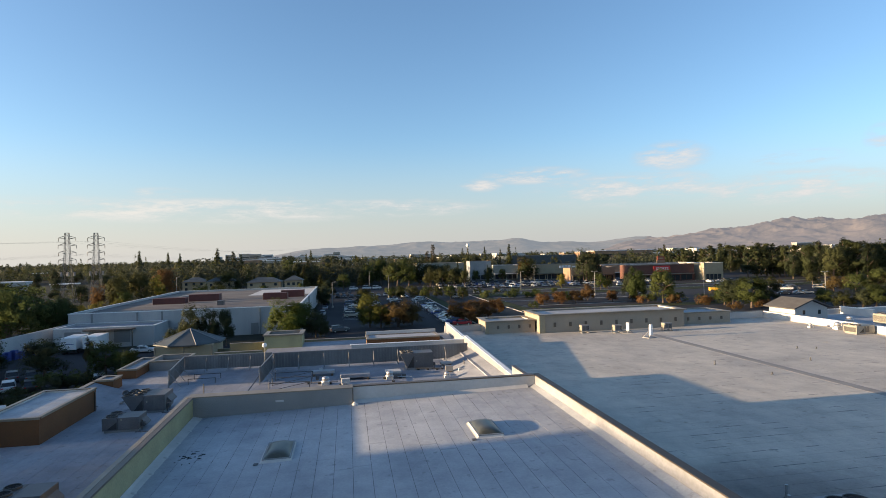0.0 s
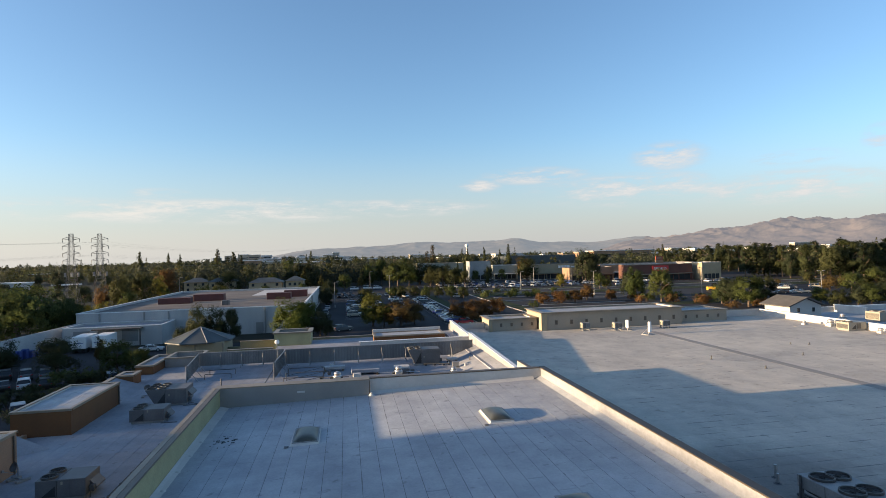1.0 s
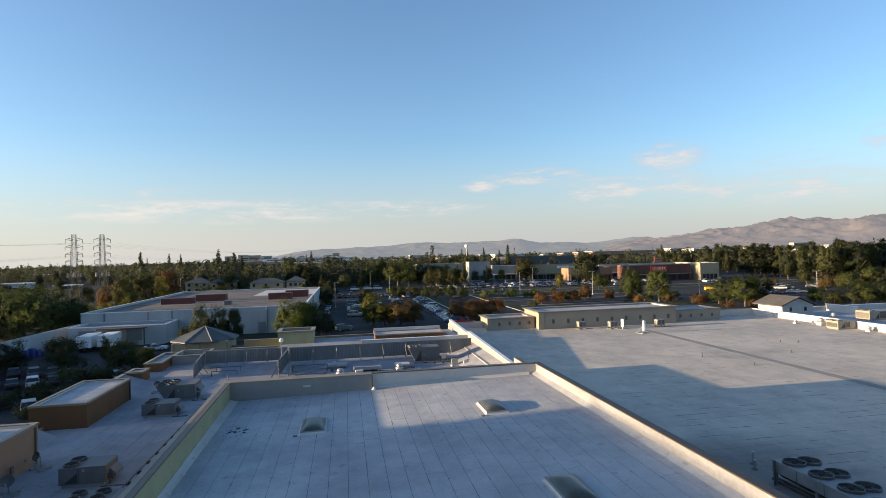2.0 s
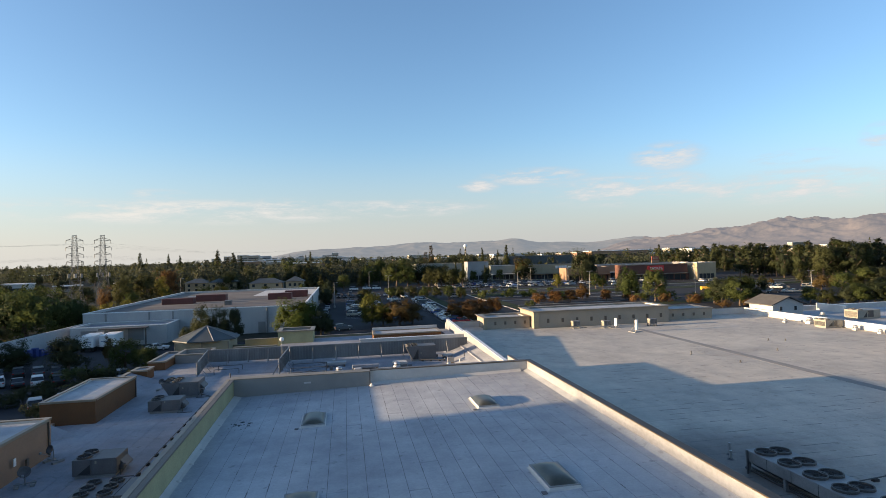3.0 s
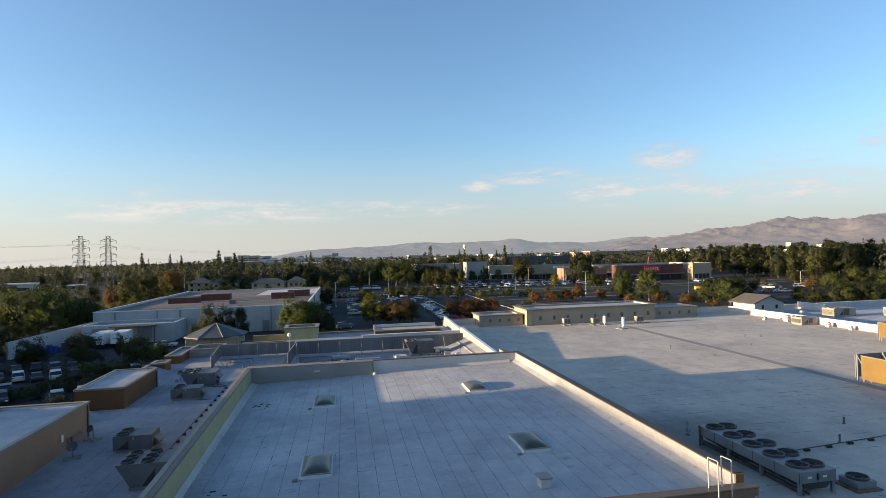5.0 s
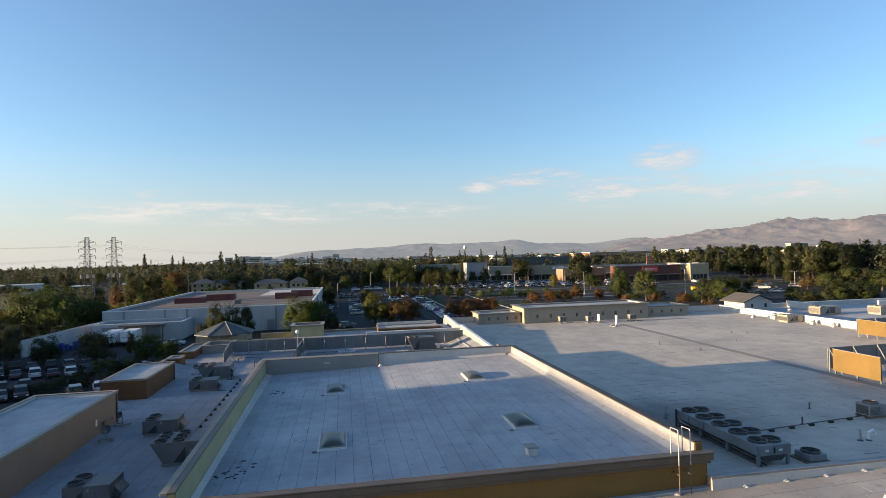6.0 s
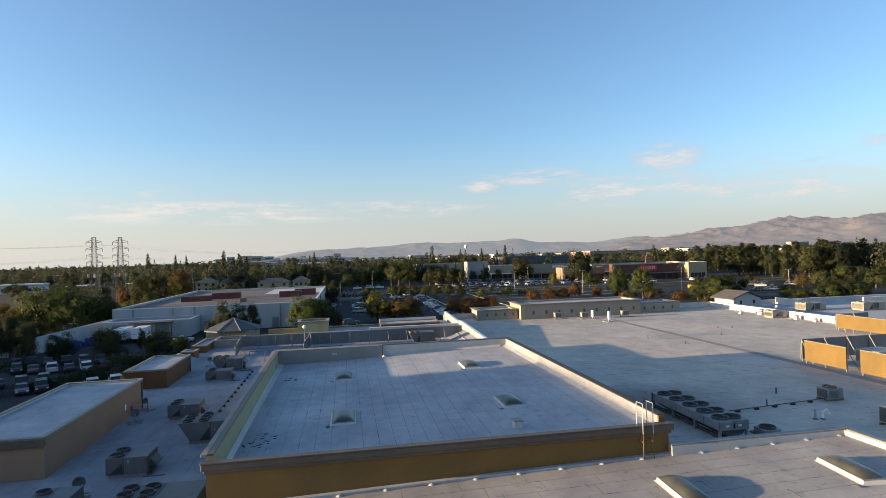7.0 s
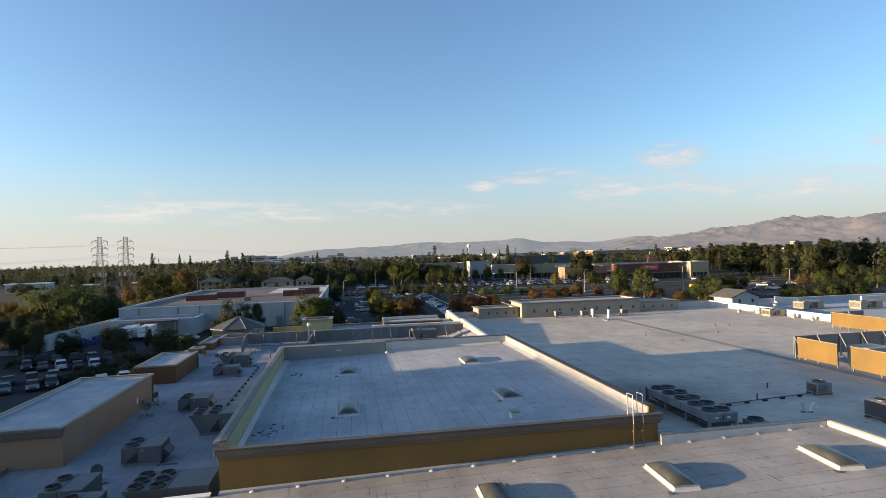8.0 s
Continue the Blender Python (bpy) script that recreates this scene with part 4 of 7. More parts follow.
trees("broad", "dark", "behind the white wall", (-74, 138, 7.0, 1.3), (-70, 131, 6.5, 1.3), (-80, 144, 7.5, 1.3), (-86, 150, 8.0, 1.3), (-90, 164, 8.4, 1.3), (-64, 133, 5.4, 1.4))
trees("broad", "green", LOT, (-31.9, 107.6, 5.6, 1.55), (-27.5, 104, 4.6, 1.2))
trees("broad", "dark", "by the white store wall", (-26, 131, 9.0, 0.75), (-25, 116, 6.0, 0.75), (-19.5, 131, 7.6, 0.75), (-22.5, 131, 8.6, 0.8))
trees("broad", "brown", LOT, (-38, 117, 5.0, 0.62))
trees("broad", "brown", "in the middle of the lot", (15.6, 148, 7.0, 1.9), (19, 150, 5.8, 1.5))
trees("broad", "bright", LOT, (-8.9, 137, 9.2, 1.35), (-6.2, 138.5, 8.2, 1.3))
trees("broad", "dark", LOT, (-2.8, 137.5, 6.6, 1.25), (-1, 136, 4.1, 1.0), (-3.5, 243, 8.0, 1.3), (-5, 218, 7.0, 1.1), (-4.4, 230, 6.6, 1.2), (-3.2, 206, 5.6, 1.0))
trees("broad", "olive", LOT, (-24, 121, 6.2, 1.1), (9, 203, 6.8, 1.5))
trees("broad", "yellow", LOT, (9, 150, 8.8, 1.3), (11.5, 148.5, 5.8, 1.5))
trees("broad", "autumn", LOT, (30.5, 152, 6.0, 1.6), (35, 154, 5.6, 1.7), (39.5, 157, 5.2, 1.9), (45, 167, 4.8, 1.3), (33, 148, 5.0, 1.6))
trees("broad", "autumn", STREET, (65, 187, 4.4, 1.9), (70, 186, 4.6, 1.9), (75.5, 186, 4.5, 1.9), (84, 196, 6.0, 1.4), (89, 188, 4.2, 1.6))
trees("shrub", "green", STREET, (54, 216, 4.0, 1.2), (62, 214, 3.7, 1.3), (69, 217, 3.5, 1.5), (73, 216, 3.2, 1.2), (76, 194, 4.2, 0.9))
trees("broad", "dark", SHOPS, (124, 287, 19.7, 0.95), (129, 290, 17.5, 0.95), (84, 331, 9.2, 1.2), (108, 362, 7.2, 1.2), (13, 413, 12.3, 1.3), (-4, 398, 19.0, 0.7), (62, 345, 12, 1.2), (-28, 338, 11, 0.9))
trees("broad", "green", SHOPS, (16, 337, 14.6, 0.95), (23, 342, 16.7, 0.8), (31, 326, 14.2, 1.5), (24, 378, 13.1, 1.3), (2, 300, 9.0, 1.3), (111, 243, 7.4, 1.2), (-35, 426, 18.4, 1.3), (37, 322, 12.5, 1.3))
trees("broad", "olive", SHOPS, (44, 330, 15.3, 1.55), (50, 328, 12.5, 1.4), (56, 333, 11.0, 1.7), (109, 336, 15.6, 1.4), (-19, 407, 12.8, 1.7), (27, 330, 12.0, 1.2))
trees("broad", "brown", SHOPS, (118, 372, 15.3, 1.25), (109, 338, 11, 0.8))
trees("broad", "yellow", SHOPS, (115, 245, 6.2, 1.2), (100, 260, 7.3, 1.05))
trees("broad", "green", STREET, (97, 187, 12.0, 0.95), (101, 178, 11.4, 1.15), (113, 154, 9.2, 1.5), (112, 164, 7.2, 1.31), (135, 153, 5.1, 1.7), (141, 143, 6.4, 1.7), (148, 141, 7.4, 1.6), (174, 181, 7.8, 1.6), (190, 188, 8.8, 1.6), (192, 176, 8.1, 1.6))
trees("broad", "dark", STREET, (101, 199, 10.8, 0.95), (111, 159, 8.8, 1.35), (124, 161, 7.6, 1.5), (138, 144, 5.6, 1.7), (145, 142, 7.0, 1.6), (194, 185, 8.7, 1.7))
trees("broad", "olive", STREET, (134, 146, 5.1, 1.7), (198, 225, 6.1, 1.6), (186, 187, 5.7, 1.6), (186, 234, 4.2, 1.6))
trees("broad", "brown", STREET, (177, 193, 6.6, 1.6), (194, 205, 4.9, 1.6), (209, 203, 4.6, 1.5), (181, 223, 3.4, 1.6))
trees("shrub", "autumn", STREET, (110, 170, 3.3, 1.3), (106, 152, 2.8, 1.4), (118, 155, 3.5, 1.4), (96, 186, 3.0, 1.3), (102, 186, 2.6, 1.4))
trees("broad", "autumn", FARL, (-81, 228, 10.0, 0.85), (-79, 297, 14.4, 1.1), (-84, 302, 12.5, 1.0), (-112, 389, 13.3, 1.1))
trees("broad", "olive", FARL, (-77, 234, 13.0, 1.0), (-75, 251, 13.8, 1.15), (-82, 246, 12.0, 1.1), (-57, 506, 13.3, 1.3), (-19, 440, 13.4, 1.2), (-79, 195, 5.0, 1.6))
trees("broad", "yellow", FARL, (-72, 259, 12.0, 1.1), (-65, 166, 5.8, 1.4), (-64, 174, 6.5, 1.5), (-64, 185, 6.6, 1.5), (-70, 181, 5.6, 1.4), (-50, 265, 6.5, 1.8), (-66, 205, 6.0, 1.4))
trees("broad", "green", FARL, (-56, 263, 7.3, 1.8), (-34, 286, 5.0, 1.5), (-17, 284, 5.4, 1.4), (-47, 289, 4.4, 1.4), (-70, 222, 7.4, 1.3))
trees("broad", "dark", FARL, (-93, 292, 13.9, 1.3), (-101, 262, 8.6, 1.4), (-47, 524, 20.3, 1.1), (-13, 520, 19.9, 0.75), (-140, 440, 11, 1.2), (-126, 350, 8.5, 1.3), (-118, 372, 10, 1.3), (-160, 470, 12, 1.3), (-185, 480, 12, 1.4), (-205, 500, 13, 1.3), (-225, 510, 12, 1.3), (-170, 330, 6.5, 1.5), (-148, 320, 6.2, 1.5), (-158, 345, 7.5, 1.5), (-134, 330, 7.0, 1.5), (-128, 300, 6.4, 1.5), (-114, 290, 7.4, 1.5), (-140, 298, 5.4, 1.6), (-155, 305, 5.0, 1.6), (-122, 262, 5.6, 1.5), (-112, 240, 6.0, 1.4), (-130, 280, 5.2, 1.5), (-182, 360, 7.4, 1.4), (-196, 372, 6.6, 1.4), (-205, 396, 8.4, 1.3), (-166, 384, 8.8, 1.3), (-140, 386, 9.4, 1.3), (-86, 214, 8.0, 1.3), (-90, 190, 7.4, 1.4), (-98, 205, 8.6, 1.4), (-78, 174, 6.4, 1.3), (-104, 322, 11.5, 1.3), (-62, 310, 9.0, 1.3))
trees("broad", "brown", FARL, (-84, 166, 6.0, 1.4), (-92, 174, 6.6, 1.4), (-99, 186, 6.8, 1.3))
trees("conifer", "pine", "far behind the shops", (-102, 509, 26.4, 1.0), (-87, 496, 23.5, 1.3), (-80, 490, 20.6, 1.2), (-90, 488, 19.5, 1.3), (-169, 529, 26.4, 0.8), (-148, 535, 24.5, 0.7), (-154, 592, 23.9, 0.75), (97, 392, 21.4, 0.6), (121, 415, 23.4, 0.82), (122, 442, 20.0, 0.65), (91, 419, 21.6, 0.55), (-25, 487, 22.8, 0.8), (-29, 492, 20.0, 0.8))
trees("shrub", "dark", "along the shop wall", (-22, 74, 3.4, 1.0), (-24, 78, 3.6, 1.0), (-21.5, 69, 3.0, 1.0), (-27, 81, 3.4, 1.0), (-22.5, 64, 3.0, 1.0), (-26, 88, 4.0, 1.0), (-24, 92, 3.8, 1.0), (-22, 86, 3.4, 1.0), (-30, 86, 3.0, 0.9))
trees("shrub", "autumn", STREET, (93, 176, 3.2, 1.0), (101, 172, 3.8, 1.0), (108, 168, 3.4, 1.0), (118, 172, 3.6, 1.0))
trees("shrub", "green", "under the street trees", (97, 180, 3.6, 1.2), (106, 178, 4.2, 1.2), (113, 174, 4.0, 1.2), (122, 165, 4.0, 1.2), (58, 176, 2.8, 1.1))
trees("broad", "olive", "at the lot's kerb", (24, 233, 5.6, 1.2), (29, 231, 5.0, 1.3), (37.5, 226, 5.0, 1.3), (46, 221, 5.2, 1.4))
trees("broad", "green", "at the lot's kerb", (33, 229, 5.4, 1.2), (42, 224, 5.6, 1.3), (21, 236, 5.0, 1.2))
trees("broad", "olive", "across the street", (53, 306, 11.5, 1.35), (58, 300, 10.5, 1.3), (62.5, 296, 9.0, 1.1), (47, 310, 11.0, 1.1))
trees("conifer", "pine", "across the street", (61, 306, 13.0, 0.6), (76, 302, 11.0, 0.6))
trees("poplar", "brown", "far behind the shops", (66, 424, 23.5, 1.0), (62, 426, 19.0, 1.1))
trees("shrub", "olive", STREET, (26, 252, 5.0, 1.0), (31, 256, 4.6, 1.0), (39, 258, 4.4, 1.1), (45, 252, 4.0, 1.2), (56, 240, 3.6, 1.0))
trees("shrub", "green", STREET, (62, 232, 3.6, 0.9), (69, 231, 3.6, 1.0), (77, 230, 3.4, 1.0), (86, 233, 3.0, 1.0), (21, 250, 4.4, 1.1), (35, 252, 4.2, 1.0), (51, 246, 4, 1.0))
trees("shrub", "dark", LOT, (-33.7, 97, 3.0, 1.3), (-30.5, 99, 2.8, 1.3), (-36.2, 91.5, 1.6, 2.0), (-33, 92.5, 2.0, 1.6), (-51.5, 102.5, 2.2, 1.6), (-54, 104, 2.4, 1.5), (-31, 79, 2.6, 1.0), (-28, 77, 2.4, 1.2), (-24.5, 84, 3.2, 1.0), (-23, 80, 2.8, 1.1), (-50, 112, 3.2, 1.2), (-38.5, 87.2, 2.4, 1.3), (-36.9, 88.4, 2.6, 1.3), (-35.1, 88.6, 2.4, 1.3), (-40.5, 86.4, 2.2, 1.4), (-37.5, 94.5, 2.0, 1.4))
trees("shrub", "green", "between the parking rows", (-36.6, 99.0, 2.8, 1.3), (-34.4, 99.8, 3.0, 1.3), (-32.2, 101, 2.8, 1.3))

palm = thing("palm", "tall fan palm with a shaggy brown trunk", "palm", group="trees and shrubs")
bm = bmesh.new()
tube(bm, (0, 0, -0.1), (0.15, 0, 9.4), 0.34, 0.24, 8)
part("trunk", bm, M_BARK, palm)
bm = bmesh.new()
lathe(bm, [(0.3, 7.4), (0.85, 7.7), (0.8, 8.8), (0.3, 9.6)], 9, (0.12, 0, 0))
part("dead_fronds", bm, LEAF["brown"], palm, "hanging brown dead fronds")
bm = bmesh.new()
for k in range(46):
    a, up = k * 2.4, 1.1 - 1.9 * k / 46
    q = Vector((math.cos(a) * math.cos(up), math.sin(a) * math.cos(up), math.sin(up)))
    s = q.cross(Vector((0, 0, 1))).normalized() * 0.32
    o = Vector((0.15, 0, 9.5))
    bm.faces.new([bm.verts.new(c) for c in (o, o + q * 1.0 + s, o + q * 1.9 - Vector((0, 0, 0.35)), o + q * 1.0 - s)])
part("fronds", bm, LEAF["olive"], palm, "stiff green fan fronds")
settle(palm, 0.1, 0, 0)
palm.location = (4.5, 352, 0)

# unseen tree added to shade the tan tower's roof
tree("broad", "dark", -91, 43.4, 17.0, 0.9, where="west of view, added to cast shade")
trees("broad", "green", SHOPS, (69, 345, 9.5, 1.2), (79, 342, 7.5, 1.1), (96, 345, 7.5, 1.2))
# unseen trees added to keep the low sun off the tower roofs
for _x, _y, _h in ((-32, 40.9, 11.9), (-32.5, 43.4, 12.1), (-33, 46.4, 12.1), (-58, 59.5, 12.8), (-58, 63.5, 12.6)):
    tree("broad", "dark", _x, _y, _h, 1.25, where="west of view, added to cast shade")
trees("broad", "dark", "far behind the shops", (80, 430, 17, 1.2), (88, 440, 18, 1.2), (101, 436, 16, 1.3), (112, 452, 16, 1.2), (70, 440, 14, 1.3), (129, 470, 17, 1.2), (146, 480, 17, 1.2), (163, 476, 16, 1.3), (178, 470, 16, 1.3), (190, 462, 15, 1.3), (204, 470, 16, 1.2), (214, 452, 15, 1.3), (226, 446, 15, 1.3))
rnd = random.Random(5)
# unseen tree row added to shade the side roof and west lot
for k in range(26):
    tree("broad", "dark", -92 - rnd.uniform(0, 14), 45 + k * 3.3, rnd.uniform(16.3, 17.7) if k < 7 else rnd.uniform(10, 13.4), 1.15, where="west of view, added to cast shade", variant=k)
for k in range(78):
    h = 30.5 + k * 0.27 + rnd.uniform(-0.2, 0.2)
    d = (345 if k % 2 else 385) + rnd.uniform(-15, 25)
    if h < 37.5:
        d += 85
    tree(("pine", "conifer", "pine", "pine", "broad")[k % 5], "pine" if k % 3 else "dark", 2 + d * math.sin(radians(h)), 9 + d * math.cos(radians(h)), rnd.uniform(14.0, 20.5), rnd.uniform(0.85, 1.25), where="beyond the street", variant=k)
for k in range(92):
    h = rnd.uniform(-32, 9)
    d = rnd.uniform(270, 640)
    if 4.5 < h < 17:
        d = rnd.uniform(410, 580)
    if h < -19 and d < 540:
        continue
    tree(rnd.choice(("broad", "broad", "broad", "pine", "conifer")), rnd.choice(("dark", "dark", "dark", "pine", "olive", "green")), 2 + d * math.sin(radians(h)), 9 + d * math.cos(radians(h)),
         rnd.triangular(5, 19, 10), rnd.uniform(0.8, 1.7), where="far behind the shops", variant=k)


# woods filling the town to the horizon
def woods():
    rs = np.random.RandomState(11)
    quads, tones = [], []
    for k in range(7000):
        h = radians(rs.uniform(-36, 56))
        d = 330 + 2900 * rs.rand() ** 1.7
        x, y = 2 + d * math.sin(h), 9 + d * math.cos(h)
        if 20 < x < 260 and y < 400 or h < radians(-19) and d < 540:
            continue
        t = rs.triangular(5, 9, 18) * (1.0 if d < 1400 else 0.9)
        w = t * rs.uniform(0.3, 0.52)
        pointed = rs.rand() < 0.09
        if pointed:
            w *= 0.5
            t *= 1.3
        n, leaf = (130, 0.105) if d < 700 else ((54, 0.17) if d < 1200 else (24, 0.3))
        a, f = rs.uniform(0, 6.28, n), rs.uniform(0.1, 1.0, n)
        q = w * (1.05 - f) if pointed else w * np.sin(np.minimum(1, f + 0.12) * math.pi * 0.93) ** 0.6 * rs.uniform(0.55, 1, n)
        c = np.stack((x + q * np.cos(a), y + q * np.sin(a), f * t), 1)
        s = w * leaf * rs.uniform(0.7, 1.3, n)[:, None]
        face = np.stack((np.cos(a), np.sin(a), (f - 0.45) * 1.6), 1) + rs.normal(size=(n, 3)) * 0.13
        face /= np.linalg.norm(face, axis=1)[:, None]
        u = rs.normal(size=(n, 3))
        u -= face * (u * face).sum(1)[:, None]
        u /= np.linalg.norm(u, axis=1)[:, None]
        v = np.cross(face, u) * 0.8
        quads.append(np.stack((c - u * s, c + v * s, c + u * s, c - v * s), 1).reshape(-1, 3))
        tones += [rs.choice((0, 0, 0, 0, 0, 1, 1, 2))] * n
    verts = np.concatenate(quads)
    faces = np.arange(len(verts)).reshape(-1, 4)
    me = bpy.data.meshes.new("woods")
    me.from_pydata(verts.tolist(), [], faces.tolist())
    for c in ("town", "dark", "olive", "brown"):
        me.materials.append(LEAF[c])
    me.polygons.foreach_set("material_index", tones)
    tagged(new("woods", me), "dark green trees of a town reaching to the horizon", "woods", kind="stuff")


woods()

# ================= buildings round the centre =================
def panes(wall, x0, x1, y, z0, z1, count, gap=0.35):
    w = (x1 - x0) / count
    for k in range(count):
        a, b = x0 + k * w + gap / 2, x0 + (k + 1) * w - gap / 2
        slab("window", (a, y - 0.07, z0), (b, y + 0.05, z1), M_GLASS, wall, "", 0.02)


def shop(name, label, x0, y0, x1, y1, h, wall, cap, fascia=None, glass=6, canopy=True, rise=None):
    """A low retail building: walls with a shopfront, parapet roof, fascia and canopy."""
    root, r = block(name, label, x0, y0, x1, y1, 0, h - 0.6, h, 0.35, wall, M_GREYWALL, cap, roof=M_GRAVEL)
    front_wall = [c for c in root.children if c.name.startswith("wall")][0]
    panes(front_wall, x0 + 1.0, x1 - 1.0, y0, 0.4, min(3.1, h * 0.55), glass)
    if canopy:
        slab("canopy", (x0 + 0.3, y0 - 2.0, 3.5), (x1 - 0.3, y0 - 0.02, 3.85), cap, root, "", 0.03)
        for k in range(5):
            x = x0 + 0.6 + (x1 - x0 - 1.5) * k / 4
            slab("post", (x, y0 - 1.9, 0), (x + 0.3, y0 - 1.6, 3.5), wall, root, "", 0.02)
    if fascia:
        slab("fascia", (x0 + (x1 - x0) * 0.2, y0 - 0.3, 3.9), (x1 - (x1 - x0) * 0.2, y0 - 0.02, h + 0.9), fascia, root, "", 0.05)
    return root


def lettering(text, size, at, material, parent, label):
    """Raised sign letters in the built-in font, facing -y."""
    cu = bpy.data.curves.new("letters", "FONT")
    cu.body, cu.size, cu.extrude, cu.align_x = text, size, 0.06, "CENTER"
    cu.space_character = 1.05
    tmp = bpy.data.objects.new("letters", cu)
    scene.collection.objects.link(tmp)
    bpy.context.view_layer.update()
    me = bpy.data.meshes.new_from_object(tmp.evaluated_get(bpy.context.evaluated_depsgraph_get()))
    bpy.data.objects.remove(tmp)
    me.materials.clear()
    me.materials.append(material)
    ob = new("lettering", me)
    ob.parent = parent
    ob.location = Vector(at) - Vector(parent.location)
    ob.rotation_euler = (radians(90), 0, 0)
    ob["label"] = label
    return ob


# long store at the far edge of the main roof
st, r = block("store_tower", "grey-beige stucco block with tan cornice above the main roof", 28.6, 86.0, 49.0, 92.5, 0, 8.5, 8.68, 0.3, M_SAND, M_COAT, M_CAP, lip=0.3)
for k in range(9):
    x = 30.4 + k * 2.15
    bm = bmesh.new()
    cube(bm, (x, 85.93, 7.05), (x + 0.34, 86.0, 7.62), 0.015)
    v = part("wall_vent", bm, M_CAPDARK, st)
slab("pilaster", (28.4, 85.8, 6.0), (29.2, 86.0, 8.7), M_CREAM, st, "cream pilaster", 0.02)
settle(st, 39, 89, 0)
st, r = block("store_tower", "lower cream stucco wing with moulded tan cornice", 21.9, 87.6, 28.4, 92.5, 0, 7.74, 7.92, 0.3, M_SAND, M_COAT, M_CAP, lip=0.28)
for k in range(4):
    slab("wall_vent", (23.2 + k * 1.45, 87.53, 6.9), (23.5 + k * 1.45, 87.6, 7.35), M_CAPDARK, st, "", 0.012)
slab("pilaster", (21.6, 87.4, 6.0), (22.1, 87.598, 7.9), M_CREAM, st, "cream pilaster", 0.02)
settle(st, 25, 90, 0)
st, r = block("store_tower", "lower grey-beige stucco wing with flat tan coping", 49.1, 87.4, 57.0, 92.5, 0, 7.74, 7.92, 0.3, M_SAND, M_COAT, M_CAP, lip=0.12)
for k in range(4):
    slab("wall_vent", (50.4 + k * 1.7, 87.33, 6.85), (50.7 + k * 1.7, 87.4, 7.3), M_CAPDARK, st, "", 0.012)
settle(st, 53, 90, 0)

# gabled hut on the roof
hut = thing("roof_hut", "pale grey hut with brown gabled shingle roof on the roof", "hut")
hx0, hx1, hy0, hy1, hz = 66.2, 71.4, 86.0, 91.0, 8.0
bm = bmesh.new()
cube(bm, (hx0, hy0, 6.2), (hx1, hy1, hz))
part("wall", bm, M_WHITEWALL, hut, "pale painted wall")
bm = bmesh.new()
mid = (hx0 + hx1) / 2
for y in (hy0, hy1 - 0.2):
    bm = bmesh.new()
    q = [bm.verts.new(c) for c in ((hx0, y, hz), (hx1, y, hz), (mid, y, 9.05), (hx0, y + 0.2, hz), (hx1, y + 0.2, hz), (mid, y + 0.2, 9.05))]
    for f in ((0, 1, 2), (5, 4, 3), (0, 3, 4, 1), (1, 4, 5, 2), (2, 5, 3, 0)):
        bm.faces.new([q[i] for i in f])
    part("gable", bm, M_WHITEWALL, hut)
for s in (-1, 1):
    bm = bmesh.new()
    e = mid + s * (hx1 - hx0) / 2 + s * 0.55
    q = [bm.verts.new(c) for c in ((e, hy0 - 0.5, 7.9), (mid, hy0 - 0.5, 9.12), (mid, hy1 + 0.5, 9.12), (e, hy1 + 0.5, 7.9), (e, hy0 - 0.5, 8.06), (mid, hy0 - 0.5, 9.3), (mid, hy1 + 0.5, 9.3), (e, hy1 + 0.5, 8.06))]
    for f in ((0, 1, 2, 3), (7, 6, 5, 4), (0, 4, 5, 1), (1, 5, 6, 2), (2, 6, 7, 3), (3, 7, 4, 0)):
        bm.faces.new([q[i] for i in f])
    part("roof_slope", bm, M_SHINGLE, hut, "brown shingles")
for x in (67.4, 69.9):
    slab("window", (x, hy0 - 0.05, 7.1), (x + 0.4, hy0 + 0.02, 7.7), M_GLASS, hut, "", 0.01)
settle(hut, mid, 88.5, 6.2)

# pavilion with a pyramid roof
pav = thing("pavilion", "cream pavilion with a dark grey standing-seam pyramid roof", "building")
px, py = -17.4, 98.0
cube_bm = cube(bmesh.new(), (px - 3.6, py - 3.2, 0), (px + 3.6, py + 3.2, 5.7))
part("wall", cube_bm, M_CREAM, pav, "cream stucco wall")
bm = bmesh.new()
apex = bm.verts.new((px, py, 7.55))
edge = [bm.verts.new((px + 4.3 * math.cos(radians(a)) / math.cos(radians(22.5)), py + 3.9 * math.sin(radians(a)) / math.cos(radians(22.5)), 5.8)) for a in range(22, 382, 45)]
low = [bm.verts.new((v.co.x, v.co.y, 5.65)) for v in edge]
for k in range(8):
    bm.faces.new((edge[k], edge[(k + 1) % 8], apex))
    bm.faces.new((low[k], low[(k + 1) % 8], edge[(k + 1) % 8], edge[k]))
bm.faces.new(low[::-1])
pr = part("roof", bm, M_SLATE, pav, "grey metal roof")
for k in range(8):
    a = radians(22 + 45 * k)
    bm = bmesh.new()
    tube(bm, (px + 4.3 * math.cos(a) / 0.924, py + 3.9 * math.sin(a) / 0.924, 5.82), (px, py, 7.58), 0.06, 0.05, 5)
    part("hip_cap", bm, M_STEEL, pr)
for k in range(3):
    slab("corner_trim", (px - 3.65 + k * 3.55, py - 3.27, 0), (px - 3.45 + k * 3.55, py - 3.2, 5.6), M_CAP, pav, "", 0.01)
settle(pav, px, py, 0)
setting("wall_pavilion", (-14.3, 97.6, 0), (-6.4, 97.9, 4.6), M_OLIVEWALL, "pale olive screen wall beside the pavilion", "wall")

